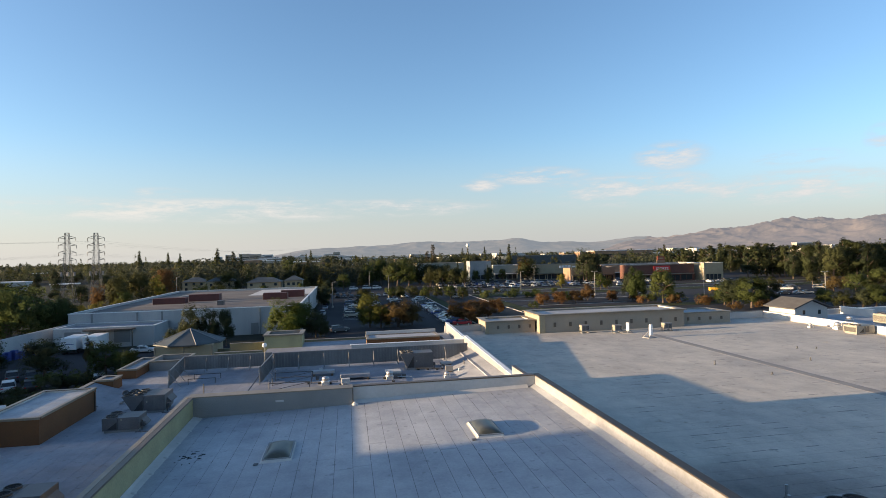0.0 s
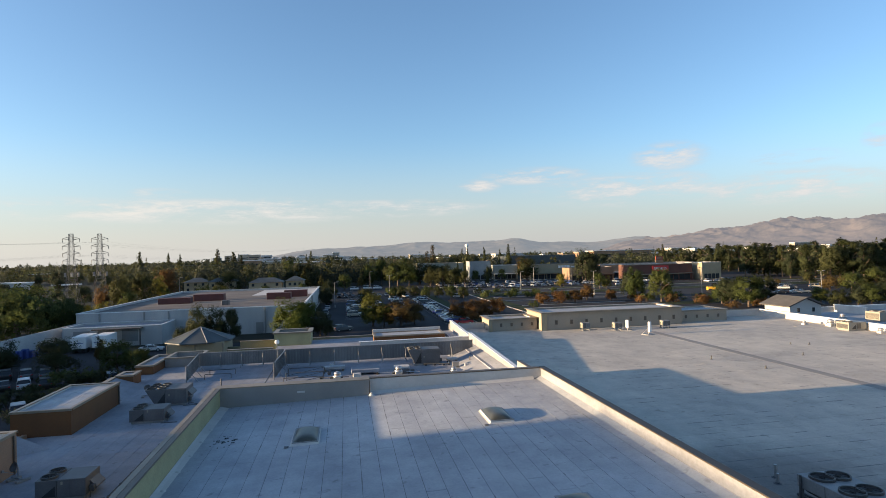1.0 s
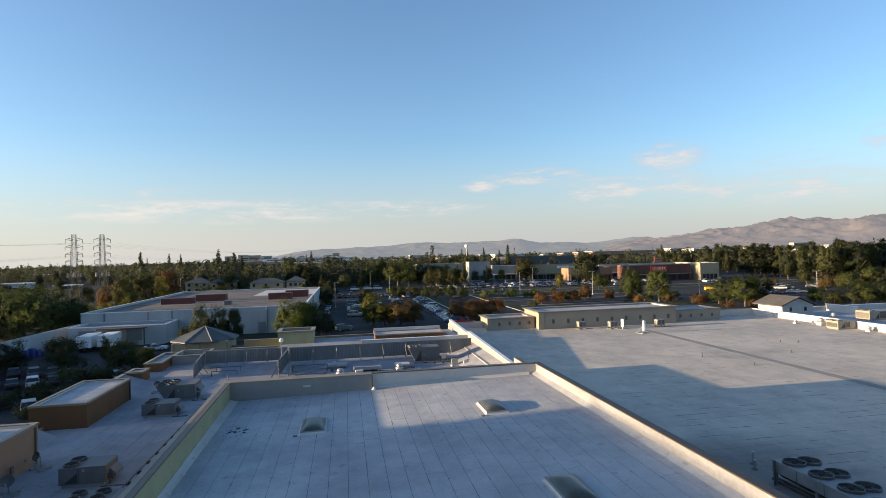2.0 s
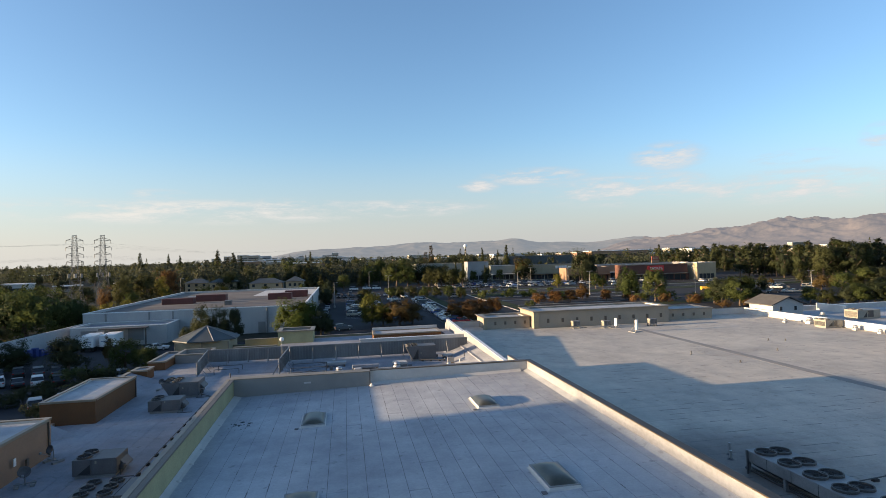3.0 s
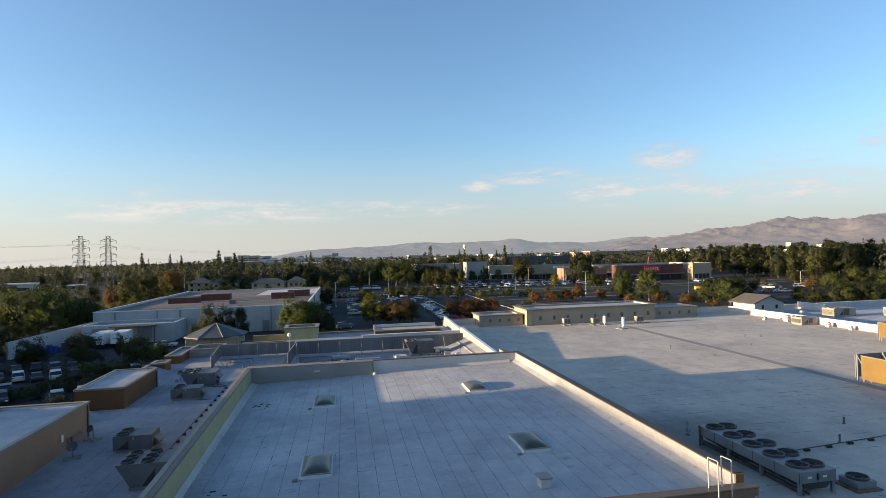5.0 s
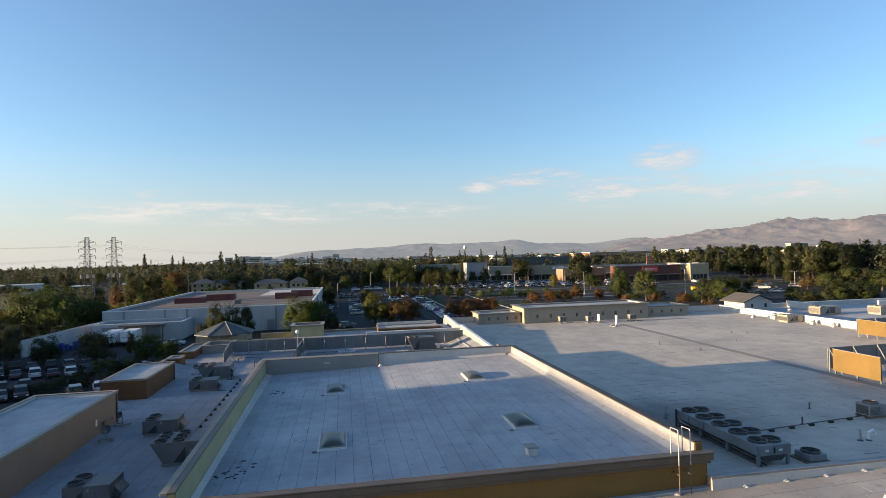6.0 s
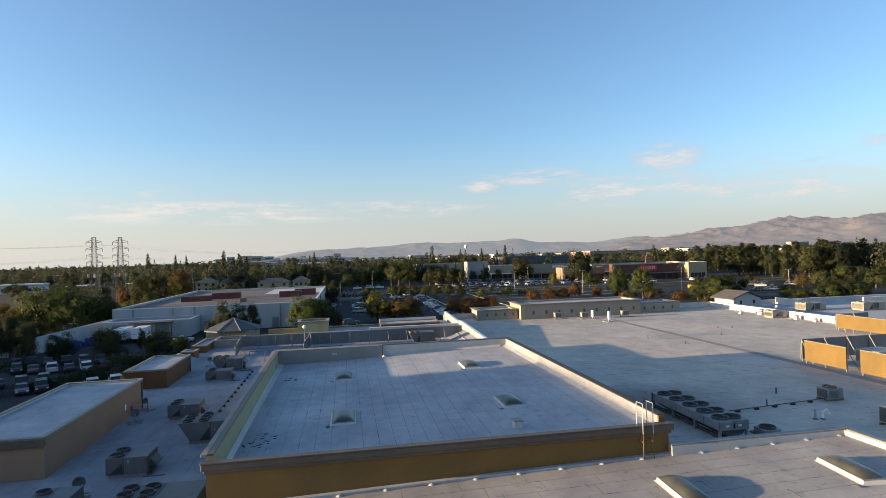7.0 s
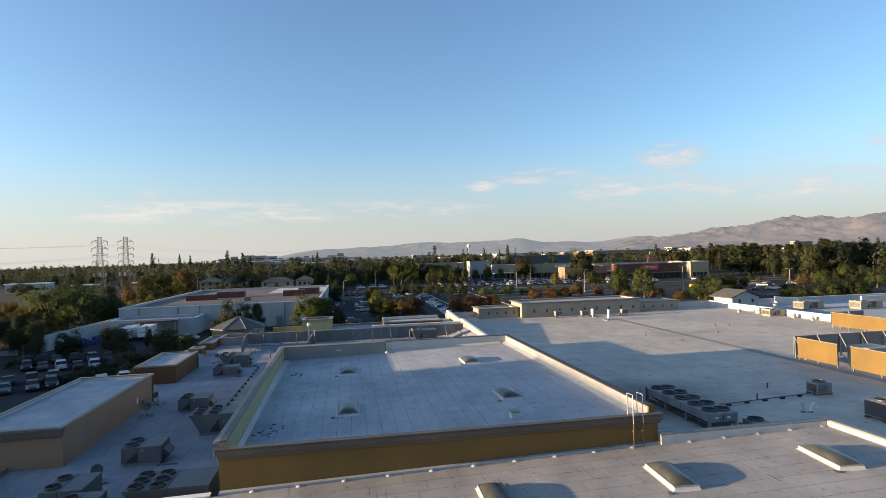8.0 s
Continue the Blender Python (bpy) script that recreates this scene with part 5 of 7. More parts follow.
# white store with maroon roof boxes
wst, r = block("white_store", "long white-painted store with gravel roof and loading yard", -54.5, 147, -6.9, 227, 0, 5.55, 6.1, 0.35, M_WHITEWALL, M_WHITEWALL, M_WHITE, roof=M_GRAVEL)
for x0, y0, x1, y1, z in ((-46, 173, -38, 176, 7.1), (-39, 180, -31, 183, 7.4), (-19, 177, -12.5, 180, 7.3), (-15, 184, -8.5, 187, 7.5)):
    slab("roof_screen", (x0, y0, 5.55), (x1, y1, z), M_MAROON, wst, "dark maroon equipment screen", 0.03)
for x in (-50, -41, -36, -30, -22, -15.5):
    slab("downpipe", (x, 146.8, 0), (x + 0.3, 146.99, 5.9), M_STEEL, wst, "", 0.02)
slab("door", (-17.4, 146.9, 0.05), (-15.8, 146.995, 2.6), M_STEEL, wst, "", 0.02)
slab("door", (-33.5, 146.9, 0.05), (-32, 146.995, 2.4), M_STEEL, wst, "", 0.02)
slab("roof_patch", (-26, 196, 5.55), (-7.6, 226, 5.6), M_COAT, wst, "white-coated roof area")
slab("roof_unit", (-28, 163, 5.55), (-26.4, 164.6, 6.7), M_UNIT, wst, "", 0.03)
slab("roof_unit", (-44, 190, 5.55), (-41.4, 192.6, 6.5), M_UNITGREY, wst, "", 0.03)
slab("pilaster", (-6.9, 150, 0), (-6.6, 152, 6.1), M_GREYWALL, wst, "", 0.02)
slab("pilaster", (-6.9, 178, 0), (-6.6, 180, 6.1), M_GREYWALL, wst, "", 0.02)
settle(wst, -31, 187, 0)
ann, r = block("loading_annex", "lower white-painted annex with flat roof and dock canopy", -53.0, 137.6, -34.5, 146.7, 0, 3.6, 4.0, 0.3, M_WHITEWALL, M_WHITEWALL, M_WHITE, roof=M_ROOF_DULL)
slab("canopy", (-47, 135.8, 3.5), (-38, 137.55, 3.75), M_CAPDARK, ann, "dark dock canopy", 0.02)
slab("canopy_post", (-38.2, 135.9, 0), (-38.0, 136.1, 3.5), M_CAPDARK, ann)
for x in (-51.0, -46.5, -42.0):
    slab("dock_door", (x, 137.5, 0.9), (x + 3.0, 137.595, 3.3), M_STEEL, ann, "", 0.02)
settle(ann, -43, 142, 0)
bm = bmesh.new()
_a = [bm.verts.new(c) for c in ((-58.9, 121.5, 0), (-58.5, 121.4, 0), (-53.5, 146.6, 0), (-53.9, 146.7, 0), (-58.9, 121.5, 3.25), (-58.5, 121.4, 3.25), (-53.5, 146.6, 4.1), (-53.9, 146.7, 4.1))]
for _f in ((3, 2, 1, 0), (4, 5, 6, 7), (0, 1, 5, 4), (1, 2, 6, 5), (2, 3, 7, 6), (3, 0, 4, 7)):
    bm.faces.new([_a[i] for i in _f])
tagged(part("wall_yard", bm, M_WHITEWALL), "tall white-painted yard wall", "wall", kind="structure")
setting("wall_lot", (-90, 118.4, 0), (-62, 118.7, 1.0), M_GREYWALL, "low grey concrete wall", "wall", 0.02)

# trailers and tarpaulin in the yard
def trailer(x, y, rz):
    root = thing("box_trailer", "white box trailer parked at a loading dock", "trailer", (x, y, 0.05), rz, "trailers")
    slab("body", (-1.25, -3.0, 0.9), (1.25, 3.0, 3.1), M_WHITE, root, "", 0.04)
    slab("chassis", (-0.5, -2.9, 0.65), (0.5, 2.9, 0.89), M_RUBBER, root)
    slab("rear_door", (-1.18, -3.04, 0.98), (-0.01, -3.005, 3.02), M_WHITE, root, "", 0.01)
    slab("rear_door", (0.01, -3.04, 0.98), (1.18, -3.005, 3.02), M_WHITE, root, "", 0.01)
    slab("bar", (-0.9, -3.06, 1.9), (0.9, -3.045, 2.0), M_BLUE, root, "blue bar marking")
    for sx in (-1, 1):
        for yy in (-2.2, -1.1, 2.2):
            bm = bmesh.new()
            tube(bm, (sx * 0.85, yy, 0.5), (sx * 1.15, yy, 0.5), 0.5, 0.5, 14)
            part("wheel", bm, M_TYRE, root)
    return root


trailer(-46.9, 132.4, 4)
trailer(-43.4, 132.9, 3)
tarp = thing("tarpaulin_stack", "blue tarpaulin-covered pallets in the yard", "pallets")
for k in range(9):
    rt = random.Random(k)
    x, y, hh = -55.6 + k * 0.38, 124 + k * 1.25 + rt.uniform(-0.1, 0.1), rt.uniform(0.8, 1.8)
    slab("bundle", (x, y, 0.05), (x + 0.9, y + 1.05, hh), M_BLUE, tarp, "", 0.06)
settle(tarp, -54, 129, 0.05)


# ================= cars =================
def car_shell(kind):
    """Half profiles of a car, 4.6 m long, swept across its width with tumblehome."""
    if kind == "van":
        low = [(-2.4, 0.35), (-2.45, 0.9), (-2.3, 1.15), (-1.55, 1.35), (2.35, 1.35), (2.42, 0.9), (2.38, 0.35)]
        top = [(-1.6, 1.33), (-0.85, 2.0), (-0.4, 2.08), (2.1, 2.08), (2.3, 1.33)]
    elif kind == "suv":
        low = [(-2.25, 0.35), (-2.3, 0.8), (-2.15, 1.02), (-0.95, 1.12), (2.2, 1.1), (2.28, 0.85), (2.22, 0.35)]
        top = [(-1.05, 1.1), (-0.35, 1.66), (0.1, 1.72), (1.75, 1.68), (2.15, 1.08)]
    else:
        low = [(-2.28, 0.3), (-2.33, 0.66), (-2.15, 0.82), (-0.95, 0.94), (1.55, 0.96), (2.2, 0.92), (2.3, 0.66), (2.25, 0.3)]
        top = [(-1.05, 0.92), (-0.3, 1.38), (0.15, 1.44), (0.85, 1.4), (1.6, 0.94)]
    return low, top


def swept(bm, outline, half, inset=0.0, taper=0.0):
    """Closes an outline in y and z between two sides, the sides drawn in with height."""
    zmax = max(z for _, z in outline)
    zmin = min(z for _, z in outline)
    rings = []
    for s in (-1, 1):
        rings.append([bm.verts.new((s * (half - inset - taper * (z - zmin) / max(0.01, zmax - zmin)), y, z)) for y, z in outline])
    n = len(outline)
    for i in range(n):
        bm.faces.new((rings[0][i], rings[0][(i + 1) % n], rings[1][(i + 1) % n], rings[1][i]))
    bm.faces.new(rings[0][::-1])
    bm.faces.new(rings[1])
    bmesh.ops.recalc_face_normals(bm, faces=bm.faces)
    return bm


CARS = {}
CAR_WORDS = {"sedan": "sedan", "suv": "sport utility car", "van": "van"}


def wheel_mesh():
    bm = bmesh.new()
    tube(bm, (-0.11, 0, 0), (0.11, 0, 0), 0.33, 0.33, 12)
    return mesh_of("wheel", bm, M_TYRE)


def rim_mesh():
    bm = bmesh.new()
    tube(bm, (-0.118, 0, 0), (0.118, 0, 0), 0.2, 0.2, 10)
    return mesh_of("rim", bm, M_RIM)


WHEEL, RIM = wheel_mesh(), rim_mesh()


def car(kind, colour, x, y, rz, z=0.05):
    """A parked car with its nose towards -y before turning."""
    key = (kind, colour)
    m = Matrix.LocRotScale((x, y, z), Euler((0, 0, radians(rz))), (0.94, 0.96, 0.96))
    if key in CARS:
        return copy_thing(CARS[key], m)
    root = thing("car", "%s %s parked in a marked bay" % (colour, CAR_WORDS[kind]), "car", group="parked cars")
    low, top = car_shell(kind)
    bm = swept(bmesh.new(), low, 0.9, 0.0, 0.06)
    bmesh.ops.bevel(bm, geom=list(bm.edges), offset=0.06, segments=1, affect="EDGES")
    body = part("body", bm, PAINT[colour], root)
    bm = swept(bmesh.new(), top, 0.86, 0.03, 0.16)
    glass = part("cabin_glass", bm, M_CARGLASS, root, "dark tinted glass")
    (y0, z0), (y1, z1), (y2, z2), (y3, z3), (y4, z4) = top
    bm = swept(bmesh.new(), [(y1 - 0.08, z1 - 0.03), (y2, z2 + 0.015), (y3, z3 + 0.015), (y3 + 0.1, z3 - 0.06), (y1, z1 - 0.07)], 0.74)
    for s in (-1, 1):
        tube(bm, (s * 0.84, y2 + 0.35, z0), (s * 0.70, y2 + 0.35, z2 - 0.02), 0.05, 0.05, 5)
    part("roof", bm, PAINT[colour], root)
    for s in (-1, 1):
        for yy in (-1.4, 1.35):
            wh = piece("wheel", WHEEL, root, (s * 0.8, yy, 0.33))
            piece("rim", RIM, wh)
        a = low[1]
        slab("headlight", (s * 0.66 - 0.17, a[0] + 0.0, a[1] - 0.10), (s * 0.66 + 0.17, a[0] + 0.16, a[1] + 0.06), M_LAMP, root, "", 0.02)
        b = low[-2]
        slab("tail_light", (s * 0.7 - 0.14, b[0] - 0.12, b[1] - 0.03), (s * 0.7 + 0.14, b[0] + 0.02, b[1] + 0.12), M_TAIL, root, "", 0.02)
    bm = bmesh.new()
    cube(bm, (-0.5, low[1][0] - 0.005, 0.42), (0.5, low[1][0] + 0.06, 0.58), 0.01)
    part("grille", bm, M_DARK, root)
    bm = bmesh.new()
    cube(bm, (-0.78, -2.05, 0.2), (0.78, 2.05, 0.36))
    part("underside", bm, M_RUBBER, root)
    root.matrix_basis = m
    CARS[key] = root
    return root


rc = random.Random(21)
TONES = ("white", "silver", "grey", "black", "white", "silver", "grey", "blue", "beige", "grey", "black", "silver")


def row(x0, y0, dx, dy, count, rz, fill):
    for k in range(count):
        if rc.random() < fill:
            car(rc.choice(("sedan", "sedan", "suv", "suv", "van") if rc.random() < 0.5 else ("sedan", "suv")), rc.choice(TONES), x0 + dx * k + rc.uniform(-0.15, 0.15), y0 + dy * k + rc.uniform(-0.3, 0.3), rz + rc.choice((0, 180)) + rc.uniform(-2, 2))


row(29.0, 149.5, 0, 2.75, 27, 90, 0.96)
row(5.0, 171, 0, 2.75, 20, 90, 0.7)
row(12.5, 190, 0, 2.75, 16, 90, 0.75)
row(20.5, 196, 0, 2.75, 14, 90, 0.6)
row(-3.2, 150, 0, 6.2, 10, 0, 0.35)
row(0, 250, 2.75, 0, 11, 0, 0.75)
row(2, 262, 2.75, 0, 11, 0, 0.7)
row(70, 275, 2.75, 0, 24, 0, 0.5)
row(48, 283, 2.75, 0, 44, 0, 0.7)
row(48, 289, 2.75, 0, 44, 0, 0.6)
row(46, 306, 2.75, 0, 46, 0, 0.6)
row(46, 312, 2.75, 0, 46, 0, 0.5)
row(140, 262, 2.75, 0, 18, 0, 0.5)
row(160, 205, 2.75, 0, 12, 60, 0.6)
row(168, 214, 2.75, 0, 10, 60, 0.6)
row(150, 188, 2.75, 0, 6, 60, 0.5)
for kind, tone, x, y, rz in (("suv", "black", -52.6, 107.6, 180), ("sedan", "black", -49.9, 107.3, 181), ("suv", "black", -47.0, 107.2, 179), ("suv", "grey", -44.1, 106.8, 182), ("suv", "grey", -41.2, 106.2, 180),
                             ("suv", "white", -45.9, 100.0, 180), ("sedan", "black", -43.2, 99.5, 182), ("suv", "white", -40.6, 99.4, 179), ("suv", "black", -37.9, 99.2, 181), ("sedan", "grey", -48.8, 100.4, 180),
                             ("suv", "black", -45.0, 89.6, 180), ("sedan", "grey", -42.3, 84.4, 0), ("suv", "black", -42.6, 90.6, 181), ("suv", "black", -40.2, 85.0, 1), ("sedan", "black", -47.8, 89.0, 180),
                             ("sedan", "grey", -45.2, 83.2, 0), ("suv", "silver", -33.6, 84.4, 180), ("suv", "white", -31.2, 86.0, 178), ("suv", "black", -51.4, 100.8, 0), ("sedan", "grey", -55.2, 108.2, 180)):
    car(kind, tone, x, y, rz + 27)
for kind, tone, x, y, rz in (("sedan", "white", -33.5, 128.0, 95), ("suv", "white", 45, 226, 80), ("van", "white", 58, 246, 90),
                             ("sedan", "grey", 70, 250, 90), ("sedan", "red", 30.5, 146.5, 90), ("suv", "white", 130, 262, 90), 
                             ("suv", "silver", -29.5, 99.5, 0), ("van", "white", 7, 300, 88), ("van", "white", 13.5, 302, 92), ("van", "white", 18.5, 301, 90), ("sedan", "grey", -2, 146, 100), ("suv", "grey", 2, 144, 110), ("sedan", "white", 26, 238, 20)):
    car(kind, tone, x, y, rz + (27 if x < -28 and y < 112 else 0))


# ================= poles, pylons, far buildings =================
def street_lamp(x, y, h, heads=1, white=False):
    root = thing("street_lamp", "tall steel parking lot lamp on a concrete footing", "street lamp", (x, y, 0), 0, "lot lamps")
    bm = bmesh.new()
    tube(bm, (0, 0, 0), (0, 0, 0.8), 0.3, 0.28, 10)
    part("footing", bm, M_KERB, root)
    bm = bmesh.new()
    tube(bm, (0, 0, 0.8), (0, 0, h), 0.11, 0.07, 8)
    part("pole", bm, M_STEEL, root)
    for k in range(heads):
        s = 1 if k == 0 else -1
        a = slab("arm", (min(0, s * 0.9), -0.04, h - 0.08), (max(0, s * 0.9), 0.04, h), M_STEEL, root)
        slab("lamp_head", (min(s * 0.6, s * 1.3), -0.2, h - 0.02), (max(s * 0.6, s * 1.3), 0.2, h + 0.16), M_WHITE if white else M_STEEL, root, "", 0.04)
    return root


for x, y, h, hd in ((72, 232, 9, 1), (95, 214, 9, 2), (122, 188, 10, 2), (142, 160, 9, 2), (98, 292, 9, 2), (70, 318, 9.5, 2), (15, 305, 9, 1), (-65, 262, 10, 1), (118, 291, 9, 2), (150, 292, 9, 2), (20, 240, 9, 2), (-1, 205, 8.5, 1)):
    street_lamp(x, y, h, hd)


def lattice(bm, z0, z1, w0, w1, steps, r=0.09):
    """Four legs with cross bracing between two heights."""
    for k in range(steps):
        a, b = k / steps, (k + 1) / steps
        za, zb = z0 + (z1 - z0) * a, z0 + (z1 - z0) * b
        wa, wb = w0 + (w1 - w0) * a, w0 + (w1 - w0) * b
        ca = [(sx * wa, sy * wa, za) for sx, sy in ((-1, -1), (1, -1), (1, 1), (-1, 1))]
        cb = [(sx * wb, sy * wb, zb) for sx, sy in ((-1, -1), (1, -1), (1, 1), (-1, 1))]
        for i in range(4):
            j = (i + 1) % 4
            tube(bm, ca[i], cb[i], r * 1.3, r * 1.3, 4, False)
            tube(bm, ca[i], cb[j], r * 0.7, r * 0.7, 4, False)
            tube(bm, ca[j], cb[i], r * 0.7, r * 0.7, 4, False)
            tube(bm, cb[i], cb[j], r * 0.7, r * 0.7, 4, False)


def pylon(x, y, rz, antennas):
    root = thing("pylon", "grey steel lattice power pylon with short cross-arms", "pylon", (x, y, 0), rz, "power pylons")
    bm = bmesh.new()
    lattice(bm, 0, 15, 2.6, 1.0, 4, 0.055)
    part("leg_frame", bm, M_LATTICE, root)
    bm = bmesh.new()
    lattice(bm, 15, 27.6, 1.0, 0.6, 7, 0.05)
    tube(bm, (-0.75, 0, 27.6), (0.75, 0, 27.6), 0.1, 0.1, 5)
    part("mast", bm, M_LATTICE, root)
    for z, w in ((17.8, 2.7), (20.4, 2.7), (23.0, 2.8), (25.6, 2.7)):
        bm = bmesh.new()
        for s in (-1, 1):
            for yy in (-0.7, 0.7):
                tube(bm, (s * 0.9, yy, z), (s * w, 0, z + 0.25), 0.08, 0.05, 4)
                tube(bm, (s * 0.85, yy, z + 0.9), (s * w, 0, z + 0.3), 0.06, 0.05, 4)
            tube(bm, (s * w, 0, z + 0.25), (s * w, 0, z - 1.0), 0.09, 0.09, 6)
        part("cross_arm", bm, M_LATTICE, root)
    for k in range(antennas):
        a = radians(20 + k * 90)
        bm = bmesh.new()
        cube(bm, (2.0 * math.cos(a) - 0.3, 2.0 * math.sin(a) - 0.2, 12.2), (2.0 * math.cos(a) + 0.3, 2.0 * math.sin(a) + 0.2, 13.7), 0.04)
        part("antenna_panel", bm, M_UNITGREY, root, "pale grey panel antenna")
    return root


pylon(-94.0, 236, 8, 4)
pylon(-86.0, 239.6, 8, 3)
bm = bmesh.new()
for x, y in ((-94.0, 236), (-86.0, 239.6)):
    for z, w in ((17.0, 2.7), (20.0, 2.8), (24.6, 2.7)):
        for s in (-1, 1):
            p = None
            for k in range(-16, 25):
                t = k / 24
                q = (x + s * w + t * 60 * 1.0 + (x * 0), y + t * 260, z + 14 * (t * t - abs(t)) * 0.9)
                if p:
                    tube(bm, p, q, 0.011, 0.011, 3, False)
                p = q
tagged(part("power_line", bm, M_LATTICE), "thin sagging power lines between pylons", "power line", kind="stuff")

# far retail row
shop("far_shop", "beige flat-roofed shop with pale sign and shopfront", 112, 338, 148, 352, 9.0, M_CREAM, M_CAP, None, 9)
sg = thing("shop_sign", "white raised sign bars on the beige shop front", "sign", (133, 337.6, 7.4), 0)
for k in range(4):
    slab("bar", (k * 1.9 - 3.8, -0.2, -0.8), (k * 1.9 - 2.3, -0.02, 0.8), M_WHITE, sg, "", 0.03)
slab("bar", (4.2, -0.2, -0.4), (7.0, -0.02, 0.3), M_WHITE, sg, "", 0.03)
shop("far_shop", "low tan shop with dark shopfront beside the brown shop", 122, 303, 147.5, 313, 7.6, M_TAN, M_CAPDARK, None, 6)
shop("far_shop", "brown shop front with red sign panel and glazed entrance", 148, 285, 183, 298, 8.6, M_BRICKRED, M_CAP, None, 10)
sg = thing("shop_sign", "red sign panel with white lettering on the brown shop", "sign", (164.5, 284.8, 6.4), 0)
slab("panel", (-4.6, -0.4, -1.5), (4.6, -0.02, 1.6), M_RED, sg, "red panel", 0.04)
bpy.context.view_layer.update()
lettering("SPORTS", 2.0, (164.5, 284.36, 5.8), M_WHITE, sg, "white raised letters")
sg = thing("roof_sign", "orange-red roof sign with pale bars above the shops", "sign", (191, 330, 8.0), 0)
slab("panel", (-2.4, -0.3, 2.0), (2.4, 0.3, 4.2), M_SIGNORANGE, sg, "orange-red panel", 0.05)
slab("bar", (-1.6, -0.36, 2.8), (1.6, -0.31, 3.4), M_CREAM, sg)
slab("stand", (-2.6, -0.2, 0), (2.6, 0.2, 1.99), M_TAN, sg)
shop("far_shop", "cream corner shop with flat white parapet", 186, 281, 197, 296, 9.0, M_CREAM, M_WHITE, None, 4, False)
shop("far_shop", "low beige shop row with brown roof edge", 150, 325, 215, 350, 8.0, M_TAN, M_WHITE, None, 9)
shop("far_shop", "grey-green shop with dark windows", 93, 355, 109, 368, 9.0, M_TEAL, M_WHITE, None, 5)
shop("far_shop", "white-fronted shop with red-brown side wall", 79, 358, 92.5, 368, 12.0, M_PALEFRONT, M_BRICKRED, None, 4, False)
shop("far_shop", "long grey-green shop behind trees", 48, 372, 78, 396, 11.0, M_TEAL, M_CREAM, None, 7, False)
shop("far_shop", "wide dark-roofed hall with grey walls", 122, 420, 175, 455, 14.0, M_SLATE, M_SLATE, None, 10, False)
for x, y, w, d, h in ((-62, 300, 12, 8, 8.6), (-42, 290, 15, 8, 7.9), (-25, 288, 8, 7, 8.4), (-78, 318, 11, 8, 8.0)):
    hs = thing("house", "two-storey cream house with a grey hipped roof", "house")
    slab("wall", (x, y, 0), (x + w, y + d, h - 2.2), M_CREAM, hs)
    bm = bmesh.new()
    e = [bm.verts.new(c) for c in ((x - 0.6, y - 0.6, h - 2.2), (x + w + 0.6, y - 0.6, h - 2.2), (x + w + 0.6, y + d + 0.6, h - 2.2), (x - 0.6, y + d + 0.6, h - 2.2), (x + d / 2, y + d / 2, h), (x + w - d / 2, y + d / 2, h))]
    for f in ((0, 1, 5, 4), (1, 2, 5), (2, 3, 4, 5), (3, 0, 4), (3, 2, 1, 0)):
        bm.faces.new([e[i] for i in f])
    part("roof", bm, M_SLATE, hs)
    for k in range(3):
        slab("window", (x + 1.2 + k * (w - 3) / 2.2, y - 0.06, 1.2), (x + 2.4 + k * (w - 3) / 2.2, y + 0.02, 2.8), M_GLASS, hs, "", 0.02)
        slab("window", (x + 1.2 + k * (w - 3) / 2.2, y - 0.06, 4.0), (x + 2.4 + k * (w - 3) / 2.2, y + 0.02, 5.3), M_GLASS, hs, "", 0.02)
    settle(hs, x + w / 2, y + d / 2, 0)

# town buildings in the distance
rb = random.Random(8)


def far_building(x, y, w, d, h, tone):
    root = thing("distant_building", "pale flat-roofed building among distant trees", "building", group="distant buildings")
    wl = slab("wall", (x, y, 0), (x + w, y + d, h), tone, root)
    slab("roof_edge", (x - 0.4, y - 0.4, h), (x + w + 0.4, y + d + 0.4, h + 0.7), M_WHITE, root, "", 0.1)
    for f in range(max(1, int(h / 4.5))):
        slab("window_band", (x + 1.5, y - 0.12, 1.6 + f * 4.2), (x + w - 1.5, y + 0.05, 3.4 + f * 4.2), M_GLASS, root)
    settle(root, x + w / 2, y + d / 2, 0)


for k in range(34):
    h = radians(-14 + k * 1.75 + rb.uniform(-0.7, 0.7))
    d = rb.uniform(650, 1500)
    far_building(d * math.sin(h), d * math.cos(h), rb.uniform(26, 80), rb.uniform(15, 30), rb.uniform(9, 17), rb.choice((M_FARWALL, M_FARWALL, M_WHITEWALL, M_TAN)))
far_building(-100, 720, 30, 20, 16, M_FARWALL)
far_building(-62, 780, 34, 20, 17, M_FARWALL)
far_building(-10, 860, 26, 20, 17, M_WHITEWALL)
far_building(-118, 640, 34, 25, 15, M_TAN)
far_building(-40, 900, 40, 30, 18, M_FARWALL)
far_building(-78, 590, 30, 20, 14, M_FARWALL)
far_building(-30, 640, 40, 20, 13.5, M_WHITEWALL)
far_building(-38, 470, 30, 18, 13, M_TAN)
for _x, _y, _w in ((-178, 402, 14), (-150, 410, 10)):
    far_building(_x, _y, _w, 7, 3.4, M_FARWALL)
for k in range(16):
    h = radians(-12 + k * 0.72 + rb.uniform(-0.3, 0.3))
    d = rb.uniform(950, 1350)
    far_building(d * math.sin(h), d * math.cos(h), rb.uniform(9, 24), 12, rb.uniform(18, 26), rb.choice((M_FARWALL, M_WHITEWALL, M_SAND)))
far_building(1330, 1500, 60, 20, 24, M_FARWALL)
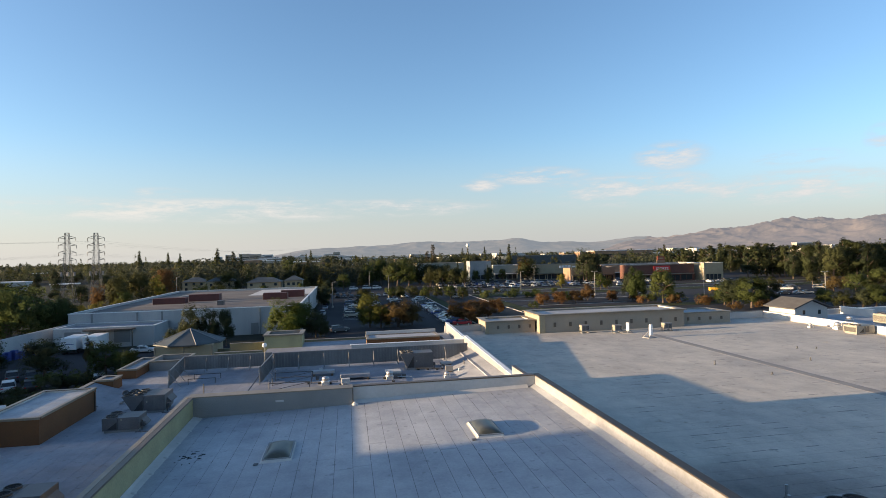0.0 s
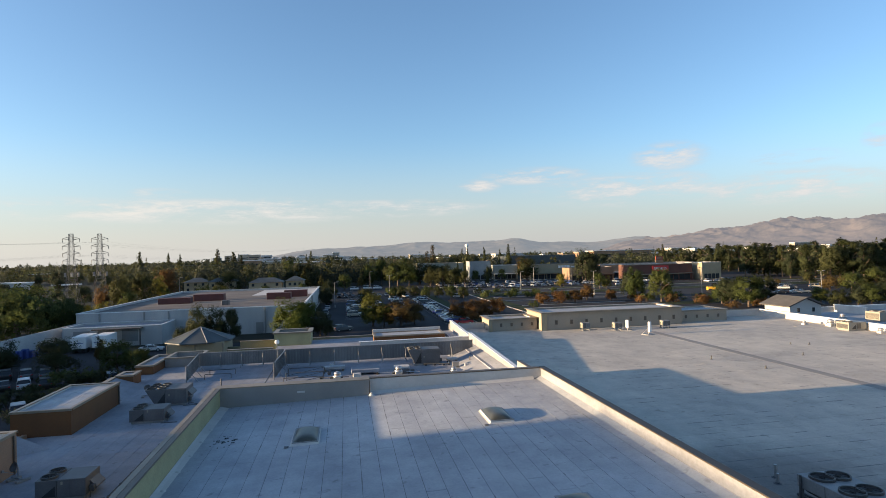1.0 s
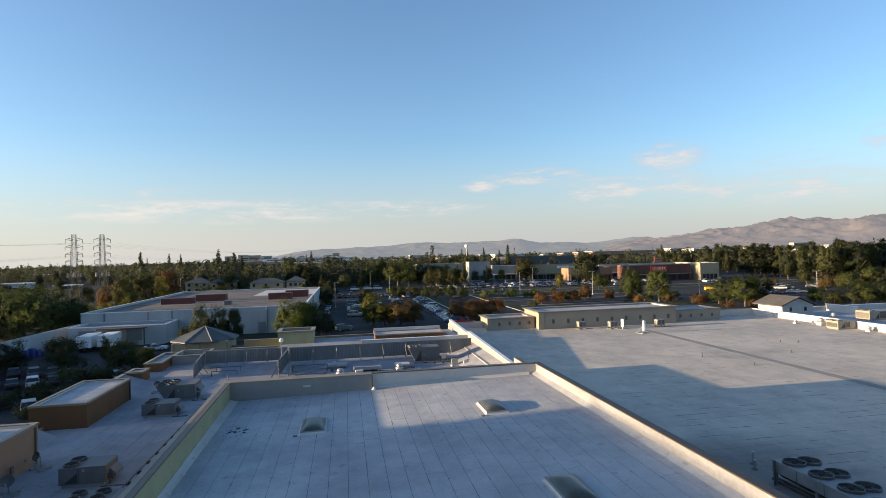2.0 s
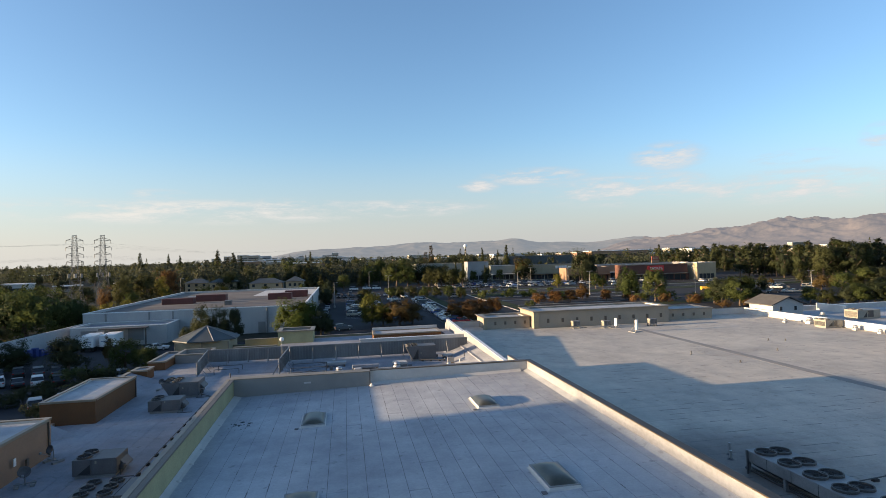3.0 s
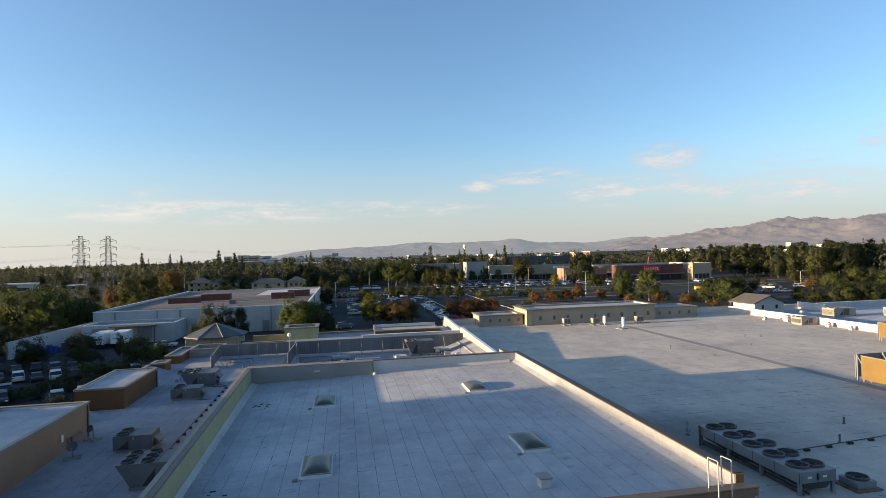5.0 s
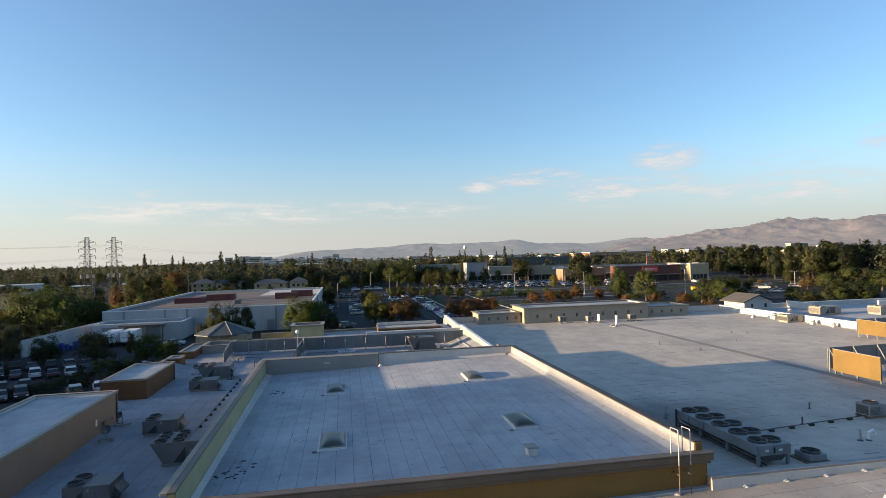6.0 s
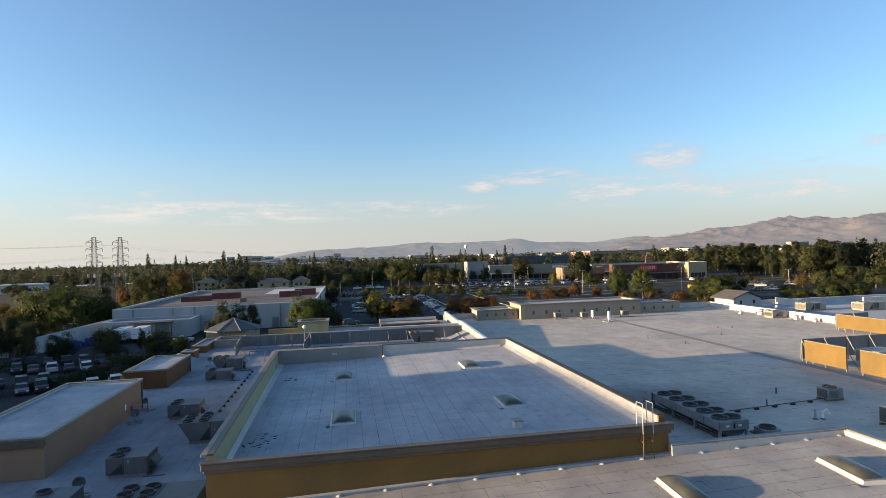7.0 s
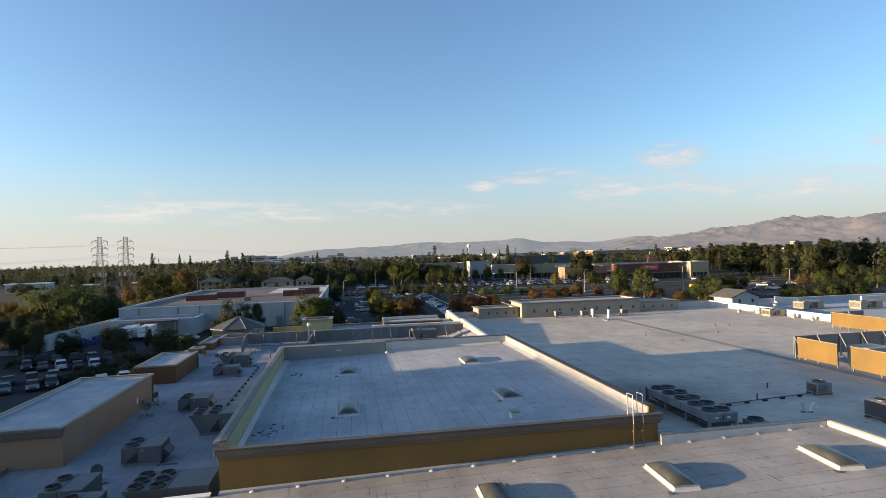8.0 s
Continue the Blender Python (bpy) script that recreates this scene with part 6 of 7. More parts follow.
far_building(-215, 398, 25, 8, 5.6, M_WHITEWALL)
far_building(-305, 632, 24, 8, 7.0, M_BROWN)
far_building(-4, 484, 26, 12, 9.4, M_TAN)

# water tower
wt = thing("water_tower", "white ball water tower on a slim column", "water tower", (195, 900, 0))
bm = bmesh.new()
lathe(bm, [(1.6, 0), (0.8, 3), (0.7, 25), (1.4, 27.2)], 14)
part("column", bm, M_WHITE, wt)
bm = bmesh.new()
bmesh.ops.create_uvsphere(bm, u_segments=20, v_segments=12, radius=3.0, matrix=Matrix.Translation((0, 0, 29.5)))
part("tank", bm, M_WHITE, wt, smooth=True)

# yellow loader by the street
ld = thing("loader", "yellow wheel loader parked by the street trees", "loader", (137, 203, 0.05), 70)
slab("body", (-1.1, -1.5, 1.0), (1.1, 2.2, 2.2), M_YELLOW, ld, "", 0.08)
slab("cab", (-0.8, -0.9, 2.2), (0.8, 0.7, 3.6), M_CARGLASS, ld, "dark glazed cab", 0.06)
slab("bucket", (-1.4, -3.6, 0.3), (1.4, -2.6, 1.3), M_YELLOW, ld, "", 0.06)
slab("arm", (-0.5, -2.7, 0.9), (0.5, -1.4, 1.4), M_YELLOW, ld, "", 0.05)
for s in (-1, 1):
    for yy in (-1.1, 1.5):
        bm = bmesh.new()
        tube(bm, (s * 0.95, yy, 0.75), (s * 1.4, yy, 0.75), 0.75, 0.75, 14)
        part("wheel", bm, M_TYRE, ld)

# unseen hall added to the west to cast shade over the upper roof
hall, r = block("tall_hall", "tall tan stucco block added out of view to shade the upper roof", -97, 24.4, -82, 40.9, 0, 18.6, 19.3, 0.4, M_TAN, M_COAT, M_CAP)
settle(hall, -90, 30, 0)

# ================= roof equipment =================
def fan(parent, x, y, z, r):
    """A condenser fan: raised ring, dark throat, hub and guard bars."""
    bm = bmesh.new()
    n = 20
    rings = [[bm.verts.new((x + q * math.cos(2 * math.pi * i / n), y + q * math.sin(2 * math.pi * i / n), z + h)) for i in range(n)] for q, h in ((r * 1.08, 0), (r * 1.06, 0.1), (r * 0.95, 0.1), (r * 0.93, 0.02))]
    for a, b in zip(rings, rings[1:]):
        for i in range(n):
            bm.faces.new((a[i], a[(i + 1) % n], b[(i + 1) % n], b[i]))
    f = part("fan", bm, M_LOUVRE, parent)
    bm = bmesh.new()
    lathe(bm, [(r * 0.93, 0.005), (r * 0.93, 0.03)], 18, (x, y, z))
    part("throat", bm, M_DARK, f)
    bm = bmesh.new()
    lathe(bm, [(r * 0.25, 0.03), (r * 0.22, 0.07)], 10, (x, y, z))
    for k in range(3):
        a = k * math.pi / 3
        tube(bm, (x + r * math.cos(a), y + r * math.sin(a), z + 0.085), (x - r * math.cos(a), y - r * math.sin(a), z + 0.085), 0.012, 0.012, 4)
    part("guard", bm, M_RUBBER, f)
    return f


def cooling_unit(x0, y0, x1, y1, z0, z1, fans=2, vee=False, hood=True, mat=None, wordy="beige-grey packaged rooftop cooling unit with top fans"):
    """A packaged unit: curb, body, fan section at its west end, intake hood at its east end."""
    mat = mat or M_UNIT
    root = thing("cooling_unit", wordy, "cooling unit", group="rooftop cooling units")
    w = x1 - x0
    xs = x0 + w * (0.42 if fans < 5 else 0.5)
    slab("curb", (x0 + 0.1 + (0.5 if vee else 0), y0 + 0.08, z0), (x1 - 0.1, y1 - 0.08, z0 + 0.18), M_UNITGREY, root, "grey roof curb")
    body = slab("body", (xs + 0.01, y0, z0 + 0.18), (x1, y1, z1), mat, root, "", 0.02)
    for k in range(2):
        a = xs + 0.08 + k * (x1 - xs) / 2
        slab("access_panel", (a, y0 - 0.012, z0 + 0.28), (a + (x1 - xs) / 2 - 0.14, y0 - 0.001, z1 - 0.1), M_LOUVRE if mat is M_UNITCREAM and k == 0 else mat, body, "", 0.004)
    slab("rating_plate", (xs + 0.2, y0 - 0.02, z0 + 0.8), (xs + 0.29, y0 - 0.013, z0 + 0.95), M_UNITCREAM, body, "pale plate")
    bm = bmesh.new()
    if vee:
        prism(bm, [(z0 + 0.2, x0 + 0.7), (z1, x0), (z1, xs), (z0 + 0.2, xs)], "y", y0, y1)
    else:
        cube(bm, (x0, y0, z0 + 0.18), (xs, y1, z1), 0.015)
    sec = part("fan_section", bm, mat, root)
    bm = bmesh.new()
    a = xs - 0.05
    for yy in ((y0 - 0.012, y0 - 0.001),):
        prism(bm, [(z0 + 0.25, a - 0.62), (z1 - 0.28, a), (z0 + 0.25, a)], "y", yy[0], yy[1])
    part("coil_opening", bm, M_DARK, sec, "dark triangular coil opening")
    bm = bmesh.new()
    for k in range(9):
        z = z0 + 0.3 + k * (z1 - z0 - 0.5) / 9
        if vee:
            f = (z - z0 - 0.2) / (z1 - z0 - 0.2)
            xx = x0 + 0.7 * (1 - f)
        else:
            xx = x0
        cube(bm, (xx - 0.03, y0 + 0.1, z), (xx + 0.02, y1 - 0.1, z + 0.05))
    part("coil_louvre", bm, M_LOUVRE, sec)
    nx = 1 if fans <= 2 else (2 if fans <= 4 else 2)
    ny = max(1, fans // nx)
    for i in range(nx):
        for j in range(ny):
            fx = x0 + (xs - x0) * (i + 0.5) / nx
            fy = y0 + (y1 - y0) * (j + 0.5) / ny
            fan(sec, fx, fy, z1 + 0.002, min((xs - x0) / nx, (y1 - y0) / ny) * 0.42)
    if hood:
        bm = bmesh.new()
        prism(bm, [(z1 - 0.3, x1 + 0.005), (z1 - 0.62, x1 + 0.3), (z1 - 0.7, x1 + 0.3), (z1 - 0.7, x1 + 0.005)], "y", y0 + 0.5, y1 - 0.15)
        part("intake_hood", bm, mat, root)
        slab("gas_train", (x1 + 0.01, y0 + 0.3, z0 + 0.25), (x1 + 0.25, y0 + 0.6, z0 + 0.55), M_COPPER, root, "", 0.03)
    bm = bmesh.new()
    tube(bm, (x1 + 0.12, y0 + 0.2, z0 + 0.02), (x1 + 0.12, y0 + 0.2, z0 + 0.4), 0.03, 0.03, 6)
    tube(bm, (x1 - 0.2, y0 - 0.15, z0 + 0.04), (x1 + 0.9, y0 - 0.15, z0 + 0.04), 0.03, 0.03, 6)
    part("drain_pipe", bm, M_COPPER, root)
    settle(root, (x0 + x1) / 2, (y0 + y1) / 2, z0)
    return root


cooling_unit(-12.8, 61.4, -9.75, 63.5, ZL, 6.85, 6, True, True)
cooling_unit(-12.3, 56.7, -10.0, 58.3, ZL, 6.5, 2)
cooling_unit(-11.97, 43.85, -9.75, 45.5, ZL, 6.54, 2)
cooling_unit(-9.5, 37.5, -5.6, 39.6, ZL, 6.88, 6, True, False)
cooling_unit(-11.82, 32.6, -9.7, 34.3, ZL, 6.58, 2)
cooling_unit(-9.1, 25.3, -5.4, 27.6, ZL, 6.85, 6, True, False)
cooling_unit(-12.9, 26.2, -11.1, 28.4, ZL, 6.8, 2, False, False)
cooling_unit(-11.4, 24.6, -9.9, 25.9, ZL, 6.8, 1, False, False)
cooling_unit(9.0, 71.6, 12.3, 73.4, ZL, 7.15, 4, True, True)
cooling_unit(73.8, 79.0, 77.6, 81.2, 6.2, 7.5, 2, False, False, M_UNITCREAM, "cream rooftop cooling unit with a dark fan end")
cooling_unit(81.5, 76.0, 85.6, 78.2, 6.2, 7.5, 2, False, False, M_UNITCREAM, "cream rooftop cooling unit with a dark fan end")
cooling_unit(62.4, 72.6, 64.9, 74.4, ZM, 7.35, 2, False, True, M_UNITCREAM, "cream packaged rooftop cooling unit by the parapet")


def split_condenser(x0, y0, x1, y1, z0, z1, fans, wordy):
    """A louvred condensing unit with top fans, standing on sleepers."""
    root = thing("condenser", wordy, "condenser", group="split condensers")
    body = slab("body", (x0, y0, z0 + 0.14), (x1, y1, z1), M_UNITGREY, root, "", 0.025)
    n = 7
    for k in range(n):
        z = z0 + 0.24 + k * (z1 - z0 - 0.42) / (n - 1)
        slab("louvre", (x0 + 0.08, y0 - 0.02, z), (x0 + (x1 - x0) * 0.62, y0 - 0.001, z + 0.035), M_UNIT, body)
    slab("service_panel", (x0 + (x1 - x0) * 0.68, y0 - 0.015, z0 + 0.2), (x1 - 0.05, y0 - 0.001, z1 - 0.12), M_UNITGREY, body, "", 0.006)
    slab("side_coil", (x0 - 0.015, y0 + 0.08, z0 + 0.22), (x0 - 0.001, y1 - 0.08, z1 - 0.1), M_LOUVRE, body)
    for k in range(fans):
        fan(root, x0 + (x1 - x0) * (k + 0.5) / fans, (y0 + y1) / 2, z1 + 0.002, min((x1 - x0) / fans, y1 - y0) * 0.4)
    for y in (y0 + 0.08, y1 - 0.2):
        slab("sleeper", (x0 - 0.1, y, z0), (x1 + 0.1, y + 0.12, z0 + 0.139), M_WOOD, root, "", 0.01)
    bm = bmesh.new()
    for q in (0.1, 0.19):
        tube(bm, (x0 - 0.14, y0 + q, z0 + 0.06), (x0 - 0.14, y0 + q, z0 + 0.5), 0.022, 0.022, 6)
        tube(bm, (x0 - 0.14, y0 + q, z0 + 0.5), (x0, y0 + q, z0 + 0.5), 0.022, 0.022, 6)
    part("pipework", bm, M_COPPER, root)
    settle(root, (x0 + x1) / 2, (y0 + y1) / 2, z0)
    return root


split_condenser(33.15, 32.8, 34.35, 33.8, ZM + 0.012, 7.16, 1, "small grey condenser on timber sleepers")
split_condenser(31.9, 26.4, 33.9, 28.0, ZM + 0.012, 7.45, 2, "grey two-fan condenser with exposed pipework")


def skylight(x, y, z, w=0.68, d=0.84, rise=0.26, high=0.11):
    """A domed skylight on a low curb."""
    root = thing("skylight", "low domed bronze acrylic skylight on a white-flashed curb", "skylight", (x, y, z), 0, "roof skylights")
    bm = bmesh.new()
    rings = [[bm.verts.new((sx * (w + e), sy * (d + e), h)) for sx, sy in ((-1, -1), (1, -1), (1, 1), (-1, 1))] for e, h in ((0.13, 0), (0.05, 0.03), (0.01, high), (-0.06, high), (-0.06, 0.03))]
    for a, b in zip(rings, rings[1:]):
        for i in range(4):
            bm.faces.new((a[i], a[(i + 1) % 4], b[(i + 1) % 4], b[i]))
    part("curb", bm, M_COAT, root, "white-coated curb")
    bm = bmesh.new()
    t = high + 0.035
    for lo, hi in (((-w - 0.03, -d - 0.03, high), (w + 0.03, -d + 0.05, t)), ((-w - 0.03, d - 0.05, high), (w + 0.03, d + 0.03, t)), ((-w - 0.03, -d + 0.05, high), (-w + 0.05, d - 0.05, t)), ((w - 0.05, -d + 0.05, high), (w + 0.03, d - 0.05, t))):
        cube(bm, lo, hi)
    part("frame", bm, M_UNITGREY, root, "dull aluminium frame")
    bm = bmesh.new()
    nx, ny = 12, 18
    g = []
    for i in range(nx + 1):
        u = -1 + 2 * i / nx
        r = []
        for j in range(ny + 1):
            v = -1 + 2 * j / ny
            h = t + rise * (max(0.0, 1 - abs(u) ** 2.4) ** 0.75) * (max(0.0, 1 - abs(v) ** (2.0 if d < 1 else 4.0)) ** 0.75)
            r.append(bm.verts.new((u * (w - 0.04), v * (d - 0.04), h)))
        g.append(r)
    for i in range(nx):
        for j in range(ny):
            bm.faces.new((g[i][j], g[i + 1][j], g[i + 1][j + 1], g[i][j + 1]))
    part("dome", bm, M_DOME, root, "smoky bronze dome", True)
    for sx, sy in ((-1, -1), (1, 1)):
        slab("corner_patch", (sx * (w + 0.26) - 0.1, sy * (d + 0.15) - 0.12, 0.0), (sx * (w + 0.26) + 0.1, sy * (d + 0.15) + 0.12, 0.02), M_SEAM, root, "", 0.004)
    return root


front_z = lambda x: ZF + 0.0225 * (x - 16)
sk = skylight(10.45, 42.45, zu(10.45) + 0.012, 0.58, 1.12, 0.2, 0.11)
for x, y in ((10.38, 31.25), (0.87, 31.25), (0.83, 42.25)):
    copy_thing(sk, Matrix.Translation((x, y, zu(x) + 0.012)))
sk = skylight(21.55, 19.7, front_z(21.55) + 0.014, 0.5, 1.25, 0.22, 0.15)
for x, y, rz in ((14.08, 19.8, -4), (6.6, 19.75, -2), (-1.1, 19.65, 0)):
    copy_thing(sk, pose(x, y, front_z(x) + 0.014, 0, 0, rz))
sk.rotation_euler = (0, 0, radians(-7))

# twin-row condenser with ten fans
cd = thing("condenser", "long grey condenser with ten top fans on legs", "condenser")
X0, X1, Y0, Y1, ZT = 21.25, 23.1, 27.65, 34.7, 7.36
body = slab("body", (X0, Y0, 6.85), (X1, Y1, ZT), M_UNITGREY, cd, "", 0.02)
for k in range(5):
    y = Y0 + (k + 0.5) * (Y1 - Y0) / 5
    for x in (X0 + 0.55, X1 - 0.55):
        fan(body, x, y, ZT + 0.002, 0.44)
    slab("seam", (X0 - 0.008, y - 0.72, 6.87), (X0 - 0.001, y - 0.70, ZT - 0.02), M_DARK, body)
bm = bmesh.new()
prism(bm, [(6.84, X0 + 0.12), (6.84, X1 - 0.12), (6.55, X1 - 0.45), (6.55, X0 + 0.45)], "y", Y0 + 0.1, Y1 - 0.1)
part("coil", bm, M_LOUVRE, cd, "dark finned coil")
for k in range(4):
    y = Y0 + 0.05 + k * (Y1 - Y0 - 0.25) / 3
    for x in (X0 + 0.03, X1 - 0.18):
        slab("leg", (x, y, ZM + 0.012), (x + 0.15, y + 0.15, 6.85), M_UNITGREY, cd, "", 0.015)
for x in (X0 + 0.1, X1 - 1.0):
    slab("end_panel", (x, Y0 - 0.015, 6.95), (x + 0.85, Y0 - 0.001, 7.25), M_UNITGREY, cd, "", 0.01)
    bm = bmesh.new()
    cube(bm, (x + 0.3, Y0 - 0.022, 7.05), (x + 0.5, Y0 - 0.016, 7.15))
    part("label_plate", bm, M_WHITE, cd, "pale plate")
bm = bmesh.new()
tube(bm, (X0 - 0.1, Y1 - 0.3, ZM), (X0 - 0.1, Y1 - 0.3, ZT + 0.05), 0.05, 0.05, 8)
tube(bm, (X0 + 0.2, Y1 + 0.2, ZM + 0.1), (X0 + 0.2, Y0, ZM + 0.1), 0.06, 0.06, 8)
tube(bm, (X0 + 0.45, Y1 + 0.2, ZM + 0.1), (X0 + 0.45, Y0, ZM + 0.1), 0.05, 0.05, 8)
part("pipework", bm, M_COPPER, cd)
settle(cd, (X0 + X1) / 2, (Y0 + Y1) / 2, ZM)
cd2 = thing("condenser", "round-topped grey condenser low on the roof", "condenser", (24.5, 28.0, ZM + 0.012))
slab("body", (-0.5, -0.5, 0.08), (0.5, 0.5, 0.4), M_UNITGREY, cd2, "", 0.03)
fan(cd2, 0, 0, 0.4, 0.42)
slab("base", (-0.65, -0.65, 0), (0.65, 0.65, 0.079), M_WOOD, cd2)

# access ladder on the upper block
ld = thing("roof_ladder", "fixed steel ladder with tall hooped hand rails", "ladder")
for x in (14.35, 14.85):
    bm = bmesh.new()
    tube(bm, (x, 23.36, 8.6), (x, 23.36, 9.98), 0.022, 0.022, 8)
    tube(bm, (x, 23.36, 9.98), (x - 0.06, 23.8, 9.98), 0.022, 0.022, 8)
    tube(bm, (x - 0.06, 23.8, 9.98), (x - 0.06, 23.8, 8.9), 0.022, 0.022, 8)
    part("grab_rail", bm, M_GALV, ld, "pale galvanised hooped rail")
    bm = bmesh.new()
    tube(bm, (x, 23.36, front_z(14.6)), (x, 23.36, 8.6), 0.02, 0.02, 8)
    part("side_rail", bm, M_CAPDARK, ld, "brown-painted rail")
for k in range(6):
    bm = bmesh.new()
    tube(bm, (14.35, 23.36, 7.65 + k * 0.23), (14.85, 23.36, 7.65 + k * 0.23), 0.011, 0.011, 6)
    part("rung", bm, M_CAPDARK, ld)
for x in (14.33, 14.83):
    slab("bracket", (x, 23.38, 8.2), (x + 0.05, 23.8, 8.24), M_CAPDARK, ld)
settle(ld, 14.6, 23.5, ZF)


# ochre equipment screens
def screen_panel(root, a, b, z0, z1, mat, t=0.08):
    """A panel between two plan points with ribs, top rail and posts."""
    a, b = Vector((*a, 0)), Vector((*b, 0))
    u = (b - a).normalized()
    nrm = Vector((-u.y, u.x, 0)) * t / 2
    bm = bmesh.new()
    c = [a - nrm, b - nrm, b + nrm, a + nrm]
    lo = [bm.verts.new((p.x, p.y, z0)) for p in c]
    hi = [bm.verts.new((p.x, p.y, z1)) for p in c]
    bm.faces.new(lo[::-1])
    bm.faces.new(hi)
    for i in range(4):
        bm.faces.new((lo[i], lo[(i + 1) % 4], hi[(i + 1) % 4], hi[i]))
    return part("panel", bm, mat, root)


def post(root, x, y, z0, z1, lean=None, r=0.05):
    bm = bmesh.new()
    cube(bm, (x - r, y - r, z0), (x + r, y + r, z1), 0.008)
    p = part("post", bm, M_STEEL, root)
    if lean:
        bm = bmesh.new()
        tube(bm, (x, y, z1 - 0.15), (x + lean[0], y + lean[1], z0 + 0.05), 0.03, 0.03, 6)
        part("brace", bm, M_STEEL, p)
    return p


for wx, wy, gap in ((41.5, 39.6, 4.25), (41.6, 33.2, 5.2)):
    root = thing("equipment_screen", "ochre-painted equipment screen on steel posts", "screen", group="ochre screens")
    screen_panel(root, (wx, wy), (wx, wy + gap), 6.62, 8.4, M_ORANGE)
    slab("top_rail", (wx - 0.06, wy - 0.02, 8.4), (wx + 0.06, wy + gap + 0.02, 8.45), M_CAP, root)
    for k in range(3):
        post(root, wx + 0.1, wy + 0.1 + k * (gap - 0.2) / 2, ZM + 0.012, 8.38, (1.3, 0))
    settle(root, wx, wy + gap / 2, ZM)
root = thing("equipment_screen", "grey back of an equipment screen with ribs and braces", "screen", group="ochre screens")
for k in range(5):
    screen_panel(root, (41.7 + k * 2.4, 44.6), (44.06 + k * 2.4, 44.6), 6.62, 8.4, M_SCREEN)
    post(root, 41.8 + k * 2.4, 44.5, ZM + 0.012, 8.45, (0, -1.2))
settle(root, 47, 44.6, ZM)
root = thing("equipment_screen", "ochre-painted equipment screen on steel posts", "screen", group="ochre screens")
screen_panel(root, (60.0, 50.4), (60.0, 59.2), 6.75, 8.35, M_ORANGE)
slab("top_rail", (59.94, 50.38, 8.35), (60.06, 59.22, 8.4), M_CAP, root)
for k in range(5):
    post(root, 60.1, 50.6 + k * 2.12, ZM + 0.012, 8.33, (1.3, 0))
settle(root, 60, 55, ZM)
root = thing("equipment_screen", "grey back of an equipment screen with ribs and braces", "screen", group="ochre screens")
for k in range(2):
    screen_panel(root, (60.2 + k * 2.4, 59.6), (62.5 + k * 2.4, 59.6), 6.75, 8.35, M_SCREEN)
    post(root, 60.3 + k * 2.4, 59.5, ZM + 0.012, 8.4, (0, -1.2))
settle(root, 62, 59.6, ZM)
root = thing("roof_duct", "cream sheet-metal duct inside the equipment screen", "duct")
slab("trunk", (44.0, 39.0, 6.9), (46.5, 41.2, 8.0), M_UNITCREAM, root, "", 0.03)
slab("stand", (44.2, 39.2, ZM + 0.012), (46.3, 41.0, 6.9), M_STEEL, root)
settle(root, 45, 40, ZM)

# grey louvred screens round the sunken roof
def grey_screen(name_label, pts, z0, z1, brace):
    root = thing("equipment_screen", name_label, "screen", group="grey screens")
    for (ax, ay), (bx, by) in zip(pts, pts[1:]):
        L = math.hypot(bx - ax, by - ay)
        n = max(1, round(L / 2.45))
        for k in range(n):
            p = (ax + (bx - ax) * k / n, ay + (by - ay) * k / n)
            q = (ax + (bx - ax) * (k + 0.985) / n, ay + (by - ay) * (k + 0.985) / n)
            pn = screen_panel(root, p, q, z0, z1, M_SCREEN, 0.05)
            bm = bmesh.new()
            for i in range(8):
                f = (i + 0.5) / 8
                x, y = p[0] + (q[0] - p[0]) * f, p[1] + (q[1] - p[1]) * f
                cube(bm, (x - 0.05, y - 0.05, z0 + 0.01), (x + 0.05, y + 0.05, z1 - 0.01))
            part("rib", bm, M_SCREEN, pn)
            post(root, p[0] - brace[0] * 0.09, p[1] - brace[1] * 0.09 - 0.02, ZL, z1 + 0.03, brace)
        bm = bmesh.new()
        tube(bm, (ax, ay, z1 + 0.03), (bx, by, z1 + 0.03), 0.05, 0.05, 6)
        part("top_rail", bm, M_STEEL, root)
    settle(root, pts[0][0], pts[0][1], ZL)


grey_screen("weathered grey metal equipment screen with ribs on posts", [(-11.9, 70.0), (-12.6, 77.0)], 5.72, 7.02, (1.0, 0))
grey_screen("weathered grey metal equipment screen with ribs on posts", [(-12.6, 77.2), (-3.9, 77.0)], 5.72, 7.05, (0, -1.1))
grey_screen("weathered grey metal equipment screen with ribs on posts", [(-3.9, 69.0), (-3.7, 75.4)], 5.72, 7.1, (1.0, 0))
grey_screen("weathered grey metal equipment screen with ribs on posts", [(-3.6, 75.6), (16.7, 75.6)], 5.72, 7.2, (0, -1.1))


